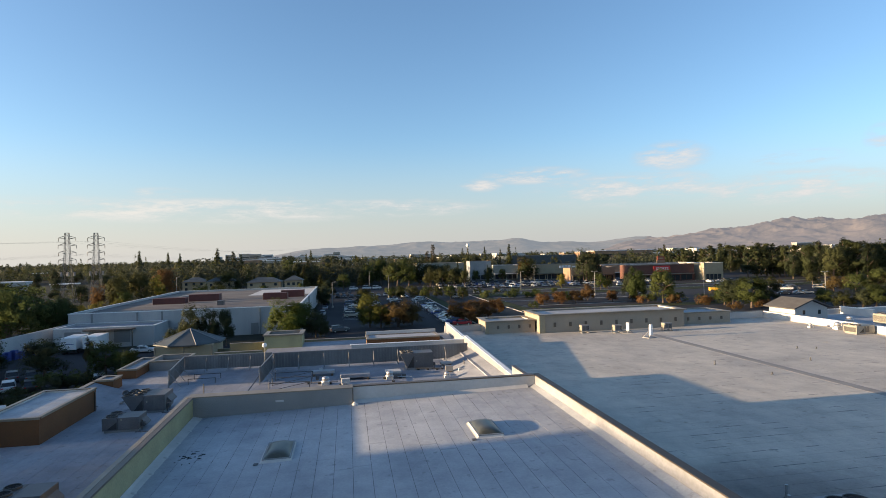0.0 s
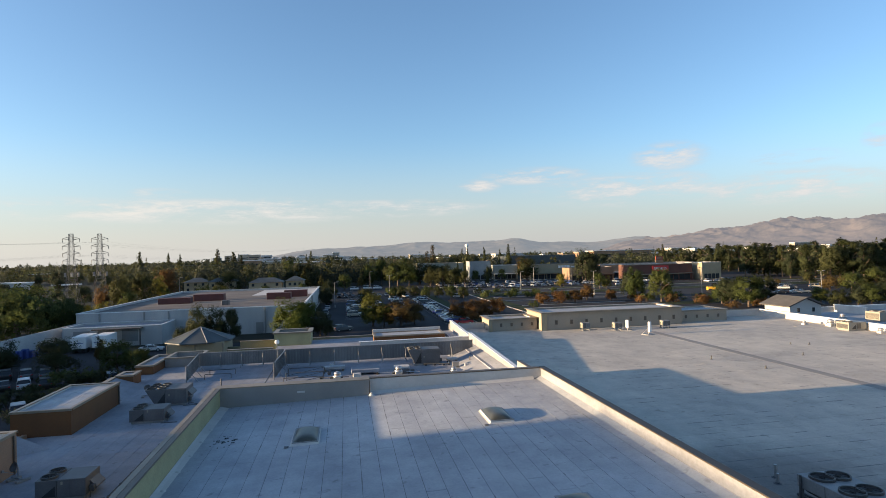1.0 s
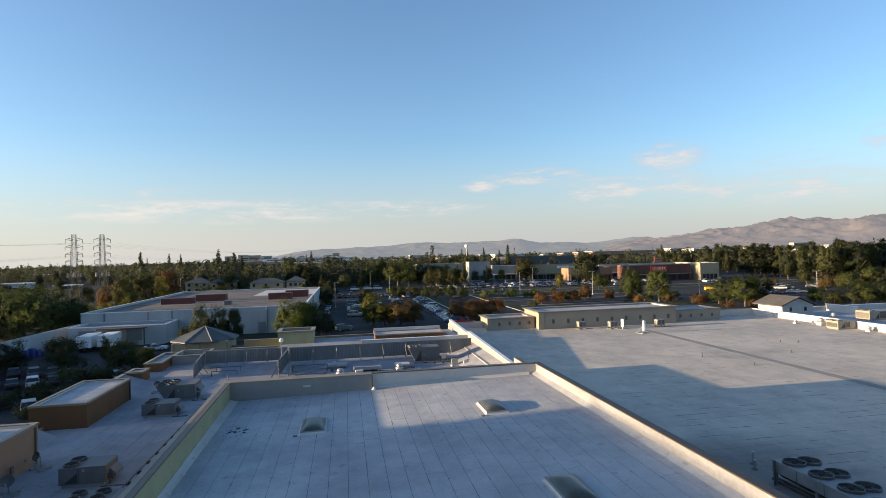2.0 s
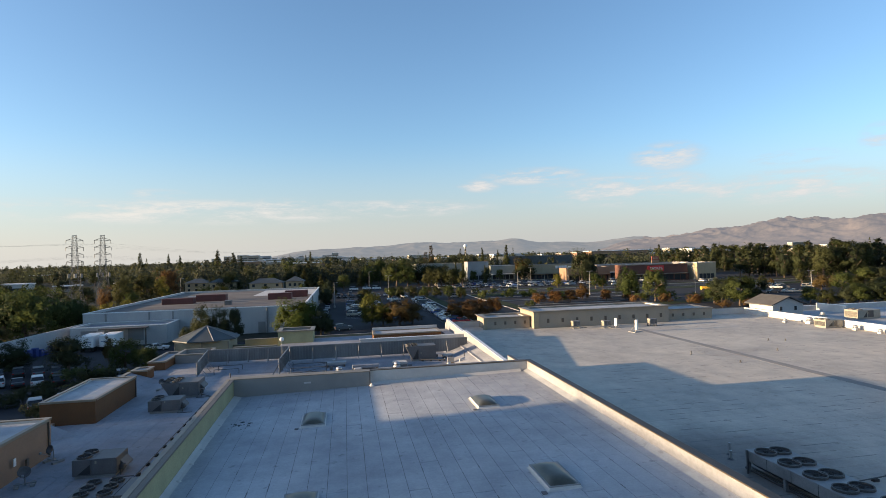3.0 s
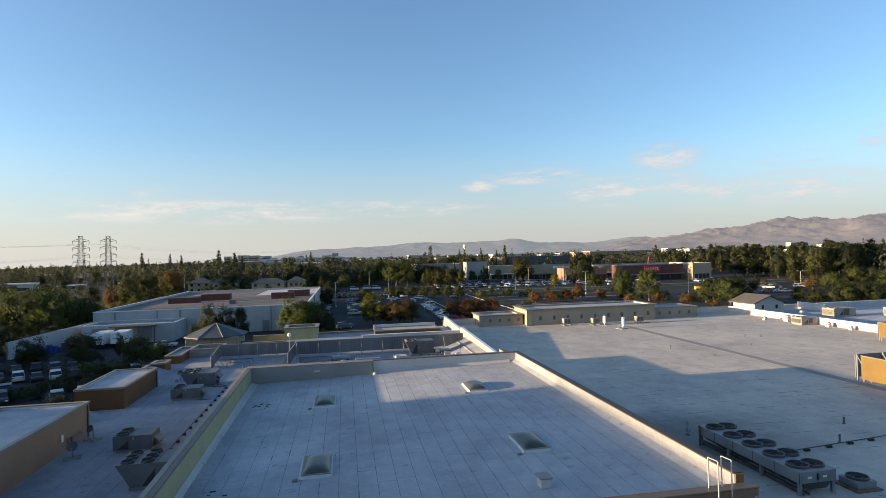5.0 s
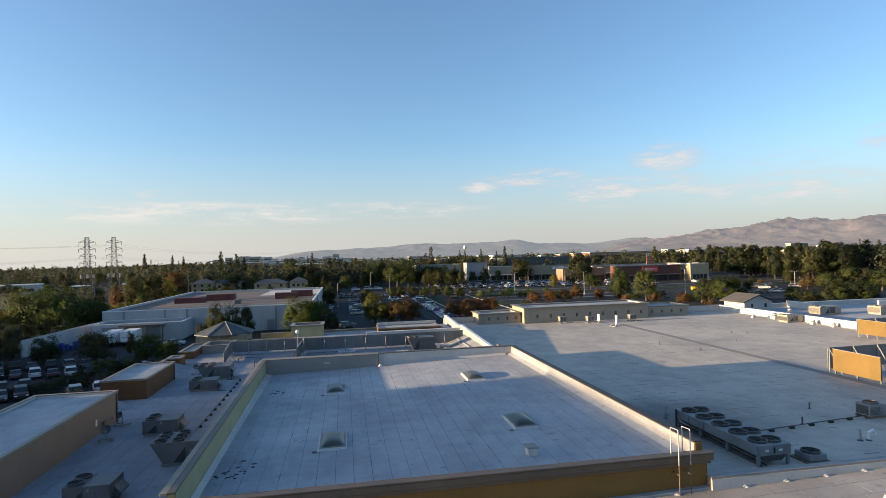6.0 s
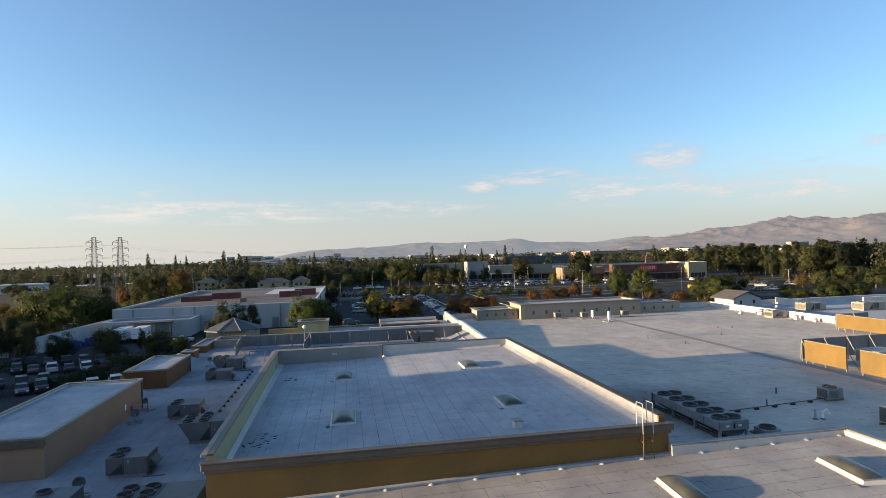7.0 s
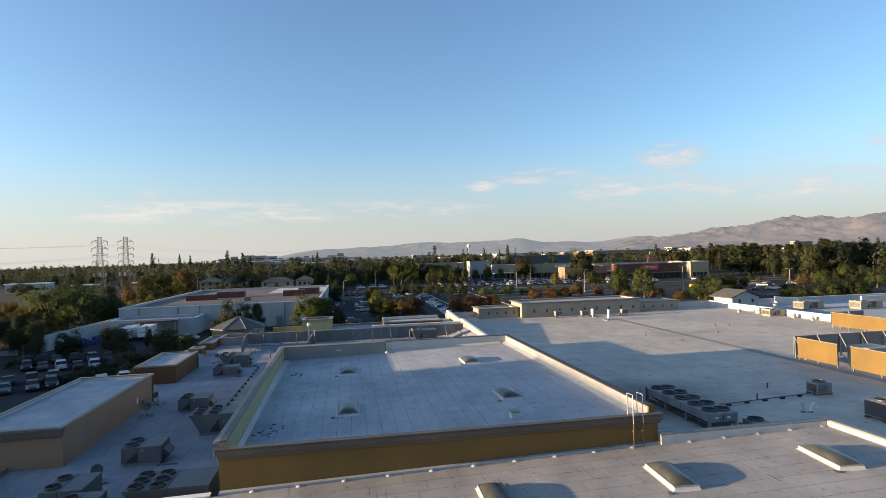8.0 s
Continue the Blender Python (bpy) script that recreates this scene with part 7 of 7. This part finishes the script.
# vents, dishes, fans
def exhaust_fan(x, y, z, s=1.0, dark=False):
    root = thing("exhaust_fan", "spun aluminium mushroom exhaust fan on a curb", "roof fan", (x, y, z), 0, "exhaust fans")
    slab("curb", (-0.42 * s, -0.42 * s, 0), (0.42 * s, 0.42 * s, 0.3 * s), M_PATCH, root, "", 0.02)
    bm = bmesh.new()
    lathe(bm, [(0.5 * s, 0.3 * s), (0.56 * s, 0.36 * s), (0.4 * s, 0.5 * s), (0.3 * s, 0.55 * s)], 16)
    part("shroud", bm, M_GALV, root, "", True)
    bm = bmesh.new()
    lathe(bm, [(0.3 * s, 0.55 * s), (0.42 * s, 0.62 * s), (0.36 * s, 0.82 * s), (0.12 * s, 0.92 * s)], 16)
    part("cap", bm, M_GALV, root, "", True)
    return root


for x, y, z, s in ((1.9, 67.5, ZL, 0.8), (7.7, 68.3, ZL, 0.8), (12.9, 67.3, ZL, 0.6), (64.2, 77.0, ZM + 0.012, 1.0), (64.4, 75.4, ZM + 0.012, 1.0), (62.5, 79.4, ZM + 0.012, 0.6), (64.3, 70.2, ZM + 0.012, 0.7), (64.4, 67.0, ZM + 0.012, 0.6), (72.0, 83.0, 6.2, 0.9)):
    exhaust_fan(x, y, z, s)


def vent_pipe(x, y, z, h, r=0.05, hooked=False, mat=None):
    root = thing("vent_pipe", "short grey plumbing vent pipe through the roof", "vent pipe", (x, y, z), 0, "vent pipes")
    bm = bmesh.new()
    lathe(bm, [(r * 2.6, 0), (r * 1.5, 0.03), (r * 1.3, 0.06)], 10)
    part("boot", bm, M_SEAM, root, "dull flashing boot")
    bm = bmesh.new()
    tube(bm, (0, 0, 0.05), (0, 0, h), r, r, 9)
    if hooked:
        tube(bm, (0, 0, h - r), (0.3, 0, h + 0.06), r, r, 9)
        tube(bm, (0.28, 0, h + 0.06), (0.45, 0, h - 0.2), r, r, 9)
    part("pipe", bm, mat or M_COPPER, root)
    return root


for x, y, z, h in ((38.4, 57.2, ZM + 0.012, 0.25), (45.9, 61.4, ZM + 0.012, 0.28), (49.5, 67.0, ZM + 0.012, 0.25), (51.0, 66.2, ZM + 0.012, 0.25), (31.6, 35.7, ZM + 0.012, 0.4), (28.6, 33.0, ZM + 0.012, 0.45), (36.6, 62.0, ZM + 0.012, 0.4),
                   (-8.2, 66.5, ZL + 0.012, 0.9), (-5.2, 64.0, ZL + 0.012, 0.5), (13.2, 56.5, ZL, 1.1), (4.0, 58.0, ZL, 0.6), (5.0, 63.5, ZL, 0.7), (6.2, 63.6, ZL, 0.6), (3.2, 63.2, ZL, 0.5), (15.2, 70.5, ZL, 0.9)):
    vent_pipe(x, y, z, h)
for x, y, h, hk in ((29.25, 29.75, 0.62, False), (29.7, 29.65, 0.5, True), (22.0, 36.8, 0.6, False), (21.6, 36.2, 0.45, False)):
    vent_pipe(x, y, ZM + 0.012, h, 0.07, hk, M_WHITE if hk else M_GALV)


def dish(x, y, z, rz, r=0.3):
    root = thing("satellite_dish", "grey satellite dish on a weighted roof stand", "satellite dish", (x, y, z), rz, "satellite dishes")
    bm = bmesh.new()
    g = []
    n = 16
    c = Vector((0, -0.1, 0.75))
    q = Euler((radians(62), 0, 0)).to_quaternion()
    rings = []
    for k in range(5):
        f = k / 4
        rings.append([bm.verts.new(c + q @ Vector((r * f * math.cos(2 * math.pi * i / n), r * f * math.sin(2 * math.pi * i / n), 0.16 * f * f))) for i in range(n)] if k else [bm.verts.new(c)] * n)
    for a, b in zip(rings[1:], rings[2:]):
        for i in range(n):
            bm.faces.new((a[i], a[(i + 1) % n], b[(i + 1) % n], b[i]))
    for i in range(n):
        bm.faces.new((rings[0][0], rings[1][i], rings[1][(i + 1) % n]))
    ret = bmesh.ops.extrude_face_region(bm, geom=list(bm.faces))
    bmesh.ops.translate(bm, vec=q @ Vector((0, 0, -0.03)), verts=[v for v in ret["geom"] if isinstance(v, bmesh.types.BMVert)])
    part("reflector", bm, M_UNIT, root, "", True)
    bm = bmesh.new()
    tube(bm, (0, 0, 0.05), (0, 0, 0.75), 0.03, 0.03, 8)
    part("mast", bm, M_STEEL, root)
    bm = bmesh.new()
    tube(bm, (0, -0.2, 0.45), (0, -0.75, 0.75), 0.018, 0.018, 6)
    cube(bm, (-0.05, -0.82, 0.7), (0.05, -0.7, 0.82), 0.01)
    part("feed_arm", bm, M_STEEL, root)
    for sx in (-0.45, 0.25):
        slab("ballast", (sx, -0.35, 0), (sx + 0.2, 0.35, 0.12), M_GREYWALL, root, "", 0.01)
    slab("tray", (-0.5, -0.04, 0.12), (0.5, 0.04, 0.16), M_STEEL, root)
    return root


dish(-14.1, 43.6, ZL + 0.012, 20)
dish(-14.4, 47.2, ZL + 0.012, -30, 0.24)
dish(-13.8, 65.2, ZL + 0.012, 10, 0.26)
dish(-12.2, 30.3, ZL + 0.012, 40, 0.3)
# wind-blown debris beside the parapet, and lap marks on the sheets
rd = random.Random(14)
for x, y in ((-3.1, 42.6), (-3.2, 28.4)):
    bm = bmesh.new()
    for k in range(22):
        px_, py_ = x + rd.gauss(0, 0.4), y + rd.gauss(0, 0.5)
        a, b = rd.uniform(0.015, 0.12), rd.uniform(0.015, 0.05)
        cube(bm, (px_ - a, py_ - b, zu(px_) + 0.013), (px_ + a, py_ + b, zu(px_) + rd.uniform(0.02, 0.035)))
    tagged(part("roof_debris", bm, M_RUBBER), "dark leaf litter and rubber scraps on the roof", "debris", kind="stuff")
bm = bmesh.new()
for k in range(900):
    if k < 560:
        row_y, px_ = 24.0 + round(rd.uniform(1, 66)) * 1.0, rd.uniform(18, 64.5)
        a, b, z = rd.uniform(0.15, 0.75), rd.uniform(0.015, 0.03), ZM + 0.0145
    elif k < 630:
        px_, row_y = -4.28 + round(rd.uniform(0.6, 25.4)) * 0.7608, rd.uniform(24.6, 49.8)
        a, b, z = rd.uniform(0.012, 0.024), rd.uniform(0.04, 0.4), zu(px_) + 0.013
    else:
        px_, row_y = rd.uniform(-7.5, 24.5), 6.0 + round(rd.uniform(1, 17)) * 0.972
        a, b = (rd.uniform(0.1, 0.5), 0.014) if rd.random() < 0.6 else (0.014, rd.uniform(0.1, 0.4))
        z = front_z(px_) + 0.0145
    cube(bm, (px_ - a, row_y - b, z - 0.006), (px_ + a, row_y + b, z + 0.004))
tagged(part("lap_marks", bm, M_DARKSEAM), "dark open laps and tar marks on the roofing", "tar marks", kind="stuff")


def panel_antenna(x, y, rz, h):
    """A tall sector panel on a ballast frame."""
    root = thing("panel_antenna", "white panel antenna on a steel roof frame", "antenna", (x, y, ZM + 0.012), rz, "roof antennas")
    bm = bmesh.new()
    cube(bm, (-0.2, -0.2, 0.3), (0.2, 0.1, 0.35 + h), 0.06)
    part("panel", bm, M_WHITE, root)
    bm = bmesh.new()
    tube(bm, (0, 0.14, 0), (0, 0.14, h + 0.2), 0.04, 0.04, 8)
    part("mast", bm, M_GALV, root)
    bm = bmesh.new()
    for sx in (-0.5, 0.5):
        tube(bm, (0, 0.14, h * 0.7), (sx, 0.7, 0.04), 0.025, 0.025, 6)
    cube(bm, (-0.6, -0.3, 0), (0.6, 0.8, 0.06))
    part("stand", bm, M_STEEL, root)
    return root


panel_antenna(39.6, 78.2, 20, 1.25)
panel_antenna(39.0, 82.6, -30, 1.0)
for x, y in ((34.0, 84.6), (37.9, 83.3), (44.6, 83.0)):
    cb = thing("antenna_cabinet", "grey equipment cabinet, west side painted as sunlit, on a steel roof stand", "cabinet", (x, y, ZM + 0.012), 0, "roof cabinets")
    body = slab("cabinet_body", (-0.5, -0.42, 0.3), (0.55, 0.42, 1.02), M_UNITGREY, cb, "", 0.02)
    # west side given a paler colour in place of sunlight
    slab("side_panel", (-0.515, -0.38, 0.34), (-0.501, 0.38, 0.98), M_UNITCREAM, body, "west side painted pale as if sunlit")
    slab("door", (-0.4, -0.435, 0.36), (0.02, -0.421, 0.96), M_UNIT, body, "", 0.005)
    for k in range(4):
        slab("louvre", (0.1, -0.435, 0.42 + k * 0.13), (0.48, -0.421, 0.49 + k * 0.13), M_DARK, body)
    for sx in (-0.5, 0.43):
        slab("foot", (sx, -0.6, 0), (sx + 0.1, 0.6, 0.09), M_STEEL, cb)
        for yy in (-0.36, 0.3):
            slab("leg", (sx + 0.02, yy, 0.09), (sx + 0.08, yy + 0.06, 0.3), M_STEEL, cb)
    bm = bmesh.new()
    tube(bm, (-0.6, 0.1, 0.02), (-0.6, 0.1, 0.75), 0.03, 0.03, 6)
    tube(bm, (-0.6, 0.1, 0.75), (-0.5, 0.1, 0.75), 0.03, 0.03, 6)
    tube(bm, (0.7, -0.2, 0.04), (1.6, -0.3, 0.04), 0.03, 0.03, 6)
    part("conduit", bm, M_COPPER, cb)

# globe on a mast at the screen
gl = thing("roof_beacon", "white round disc antenna on a thin mast", "antenna", (-4.3, 74.6, ZL))
bm = bmesh.new()
tube(bm, (0, 0, 0), (0, 0, 2.7), 0.04, 0.03, 8)
part("mast", bm, M_STEEL, gl)
bm = bmesh.new()
lathe(bm, [(0.06, -0.06), (0.21, -0.045), (0.24, 0.0), (0.21, 0.035), (0.06, 0.05)], 18)
bmesh.ops.rotate(bm, verts=bm.verts, matrix=Matrix.Rotation(radians(80), 3, "X"))
bmesh.ops.translate(bm, verts=bm.verts, vec=(0, -0.1, 2.75))
part("disc", bm, M_WHITE, gl, "white disc", True)

# gas line on blocks beside the upper block
gp = thing("gas_pipe", "thin gas pipe on black rubber blocks along the roof", "pipe")
bm = bmesh.new()
tube(bm, (-8.6, 40.2, ZL + 0.2), (-8.6, 60.6, ZL + 0.2), 0.03, 0.03, 7)
tube(bm, (-8.6, 60.6, ZL + 0.2), (-9.6, 61.6, ZL + 0.2), 0.03, 0.03, 7)
part("pipe", bm, M_COPPER, gp)
for k in range(14):
    y = 40.6 + 19.7 * k / 13
    slab("support_block", (-8.71, y - 0.07, ZL + 0.012), (-8.49, y + 0.07, ZL + 0.17), M_RUBBER, gp, "", 0.01)
settle(gp, -7, 45, ZL)
gp = thing("conduit", "thin black refrigerant line on blocks across the roof", "pipe")
bm = bmesh.new()
tube(bm, (23.3, 32.0, ZM + 0.16), (33.6, 33.2, ZM + 0.16), 0.03, 0.03, 7)
part("pipe", bm, M_COPPER, gp)
for k in range(7):
    x = 24.4 + k * 1.5
    slab("support_block", (x - 0.14, 32.13 + k * 0.174 - 0.1, ZM + 0.012), (x + 0.14, 32.13 + k * 0.174 + 0.1, ZM + 0.14), M_RUBBER, gp, "", 0.01)
settle(gp, 28, 32.5, ZM)

# sunken roof: ducts and frames
for x0, y0, x1, y1, h, lab, mt in ((3.2, 68.6, 5.9, 69.9, 0.34, "low blue-grey sheet-metal duct on sleepers", M_ROOF_DULL), (7.4, 69.6, 8.9, 70.6, 0.22, "white-coated duct on sleepers", M_COAT), (-3.2, 62.3, -0.9, 63.6, 0.3, "weathered timber platform on sleepers", M_WOOD), (0.4, 71.2, 2.6, 71.9, 0.3, "grey sheet-metal duct on sleepers", M_GALV), (13.2, 72.5, 14.4, 73.1, 0.2, "white-coated duct on sleepers", M_COAT)):
    dc = thing("roof_duct", lab, "duct")
    slab("trunk", (x0, y0, ZL + 0.2), (x1, y1, ZL + 0.2 + h), mt, dc, "", 0.04)
    for x in (x0 + 0.15, x1 - 0.3):
        slab("sleeper", (x, y0 - 0.1, ZL), (x + 0.15, y1 + 0.1, ZL + 0.199), M_WOOD, dc)
    settle(dc, (x0 + x1) / 2, (y0 + y1) / 2, ZL)
fr = thing("steel_rack", "dark steel pipe rack standing on the roof", "rack")
bm = bmesh.new()
for y in (66.0, 68.2, 70.4):
    tube(bm, (-2.8, y, ZL), (-2.8, y, ZL + 0.7), 0.035, 0.035, 6)
    tube(bm, (0.6, y, ZL), (0.6, y, ZL + 0.7), 0.035, 0.035, 6)
    tube(bm, (-2.8, y, ZL + 0.7), (0.6, y, ZL + 0.7), 0.035, 0.035, 6)
    tube(bm, (-2.8, y, ZL + 0.05), (0.6, y, ZL + 0.65), 0.025, 0.025, 6)
part("frame", bm, M_LATTICE, fr)
settle(fr, -1, 68, ZL)
fr = thing("steel_rack", "dark steel pipe rack standing on the roof", "rack")
bm = bmesh.new()
for y in (70.9, 73.0):
    tube(bm, (-10.6, y, ZL), (-10.6, y, ZL + 0.5), 0.035, 0.035, 6)
    tube(bm, (-8.2, y, ZL), (-8.2, y, ZL + 0.5), 0.035, 0.035, 6)
    tube(bm, (-10.6, y, ZL + 0.5), (-8.2, y, ZL + 0.5), 0.035, 0.035, 6)
part("frame", bm, M_LATTICE, fr)
settle(fr, -9.5, 72, ZL)

# roof strip and small details
tagged(slab("roof_joint", (40.75, 25, ZM + 0.014), (41.7, 80.5, ZM + 0.022), M_GREYWALL), "dull grey expansion joint across the main roof", "roof joint", kind="structure")
tagged(slab("scupper_vent", (-0.2, BY1 - 0.8, ZB + 0.45), (0.25, BY1 - 0.755, ZB + 0.55), M_COAT), "small white scupper plate on the parapet", "scupper")
vb = thing("roof_vent", "small white-coated box vent by the parapet", "vent", (9.4, 26.6, zu(9.4) + 0.012))
slab("body", (-0.2, -0.25, 0), (0.2, 0.25, 0.35), M_COAT, vb, "", 0.02)
slab("cap", (-0.26, -0.31, 0.35), (0.26, 0.31, 0.42), M_UNITCREAM, vb, "", 0.02)

# gusset flashings along parapets
gus = bmesh.new()
lathe(gus, [(0.17, 0.0), (0.15, 0.025), (0.09, 0.06), (0.03, 0.075)], 9)
G = mesh_of("flashing_patch", gus, M_COAT, True)
GF = G.copy()
GF.materials[0] = M_ROOF
for k in range(5):
    o = piece("flashing_patch", GF, front, (17.3 + k * 1.85 + 5, FY - 0.33 + 18, front_z(17.3 + k * 1.85)))
    o.rotation_euler = (0, 0, math.pi)
for k in range(10):
    o = piece("flashing_patch", GF, front, (-3.2 + k * 1.95 + 5, FY - 0.22 + 18, front_z(-3.2 + k * 1.95)))
    o.rotation_euler = (0, 0, math.pi)
mid_u = Vector(((BX0 + BX1) / 2, (BY0 + BY1) / 2, 5.0))
for k in range(13):
    o = piece("flashing_patch", G, upper, Vector((BX1 - 0.33, 25.2 + k * 1.95, zu(BX1 - 0.33))) - mid_u)
    o.rotation_euler = (0, 0, math.pi / 2)
    o = piece("flashing_patch", G, upper, Vector((BX0 + 0.325, 25.6 + k * 1.95, zu(BX0))) - mid_u)
    o.rotation_euler = (0, 0, -math.pi / 2)
for k in range(6):
    o = piece("flashing_patch", G, upper, Vector((5.3 + k * 1.9, BY1 - 0.33, zu(5.3 + k * 1.9))) - mid_u)
    o.rotation_euler = (0, 0, math.pi)

# plates and stains on the tan tower
pl = tagged(slab("wall_plate", (-15.045, 44.4, 6.3), (-15.02, 44.62, 6.72), M_WHITE), "small white plate on the tan tower wall", "plate")
pl = tagged(slab("wall_box", (-15.045, 45.5, 5.9), (-14.95, 45.75, 6.3), M_CAPDARK), "small brown junction box on the tan tower wall", "box")

# clutter on the sunken roof: pipe runs on blocks, boxes, loose timbers
rk = random.Random(31)
for k in range(7):
    x0, y0 = -2.5 + k * 2.6, 60.6 + rk.uniform(0, 11)
    run = thing("roof_pipe_run", "thin dark pipe run on rubber blocks over the sunken roof", "pipe", group="sunken roof pipes")
    L = rk.uniform(2.5, 5.5)
    a = rk.uniform(-0.25, 0.25) if k % 2 else math.pi / 2 + rk.uniform(-0.2, 0.2)
    bm = bmesh.new()
    tube(bm, (0, 0, 0.16), (L * math.cos(a), L * math.sin(a), 0.16), 0.035, 0.035, 6)
    part("pipe", bm, M_COPPER if k % 3 else M_GALV, run)
    for q in range(3):
        f = (q + 0.3) / 3
        slab("support_block", (f * L * math.cos(a) - 0.12, f * L * math.sin(a) - 0.12, 0), (f * L * math.cos(a) + 0.12, f * L * math.sin(a) + 0.12, 0.12), M_RUBBER, run, "", 0.01)
    run.location = (x0, y0, ZL + 0.002)
for k in range(9):
    bx = thing("roof_box", "small weathered electrical box on the sunken roof", "box", (rk.uniform(-2.5, 16), rk.uniform(61, 74.5), ZL + 0.002), rk.uniform(-10, 10), "sunken roof boxes")
    w_, h_ = rk.uniform(0.15, 0.4), rk.uniform(0.25, 0.7)
    slab("case", (-w_, -w_ * 0.7, 0.08), (w_, w_ * 0.7, h_), (M_UNITGREY, M_UNIT, M_COAT)[k % 3], bx, "", 0.02)
    slab("foot", (-w_ * 0.8, -w_ * 0.5, 0), (w_ * 0.8, w_ * 0.5, 0.079), M_WOOD, bx)

# ---- roofing pieces ----
sheets(roof_u, -4.28, 24.1, 15.5, 49.6, ZB + 0.002, 0.775, 10.5, "y", M_ROOF, gap=0.017)
sheets(roof_f, -8.0, 6.0, 24.97, 23.5, ZF + 0.002, 0.98, 2.45, "x", M_ROOF_FRONT, gap=0.02)
sheets(roof_m, 17.35, 24.0, 65.2, 91.0, ZM + 0.002, 1.0, 24.5, "x", M_ROOF_GREY, gap=0.012)
sheets(roof_s, -17.98, 24.0, -4.7, 84.0, ZL + 0.002, 1.0, 12.0, "y", M_ROOF_DULL)
sheet_fill(roof_f, ((-34.6, -59.6, 24.97, 5.98), (-34.6, 6.0, -8.02, 23.4)), ZF + 0.002, 0.98, 2.45, M_ROOF_FRONT)
sheet_fill(roof_m2, ((25.4, -59.9, 65.1, 23.7),), ZM + 0.002, 1.0, 24.5, M_ROOF_GREY)
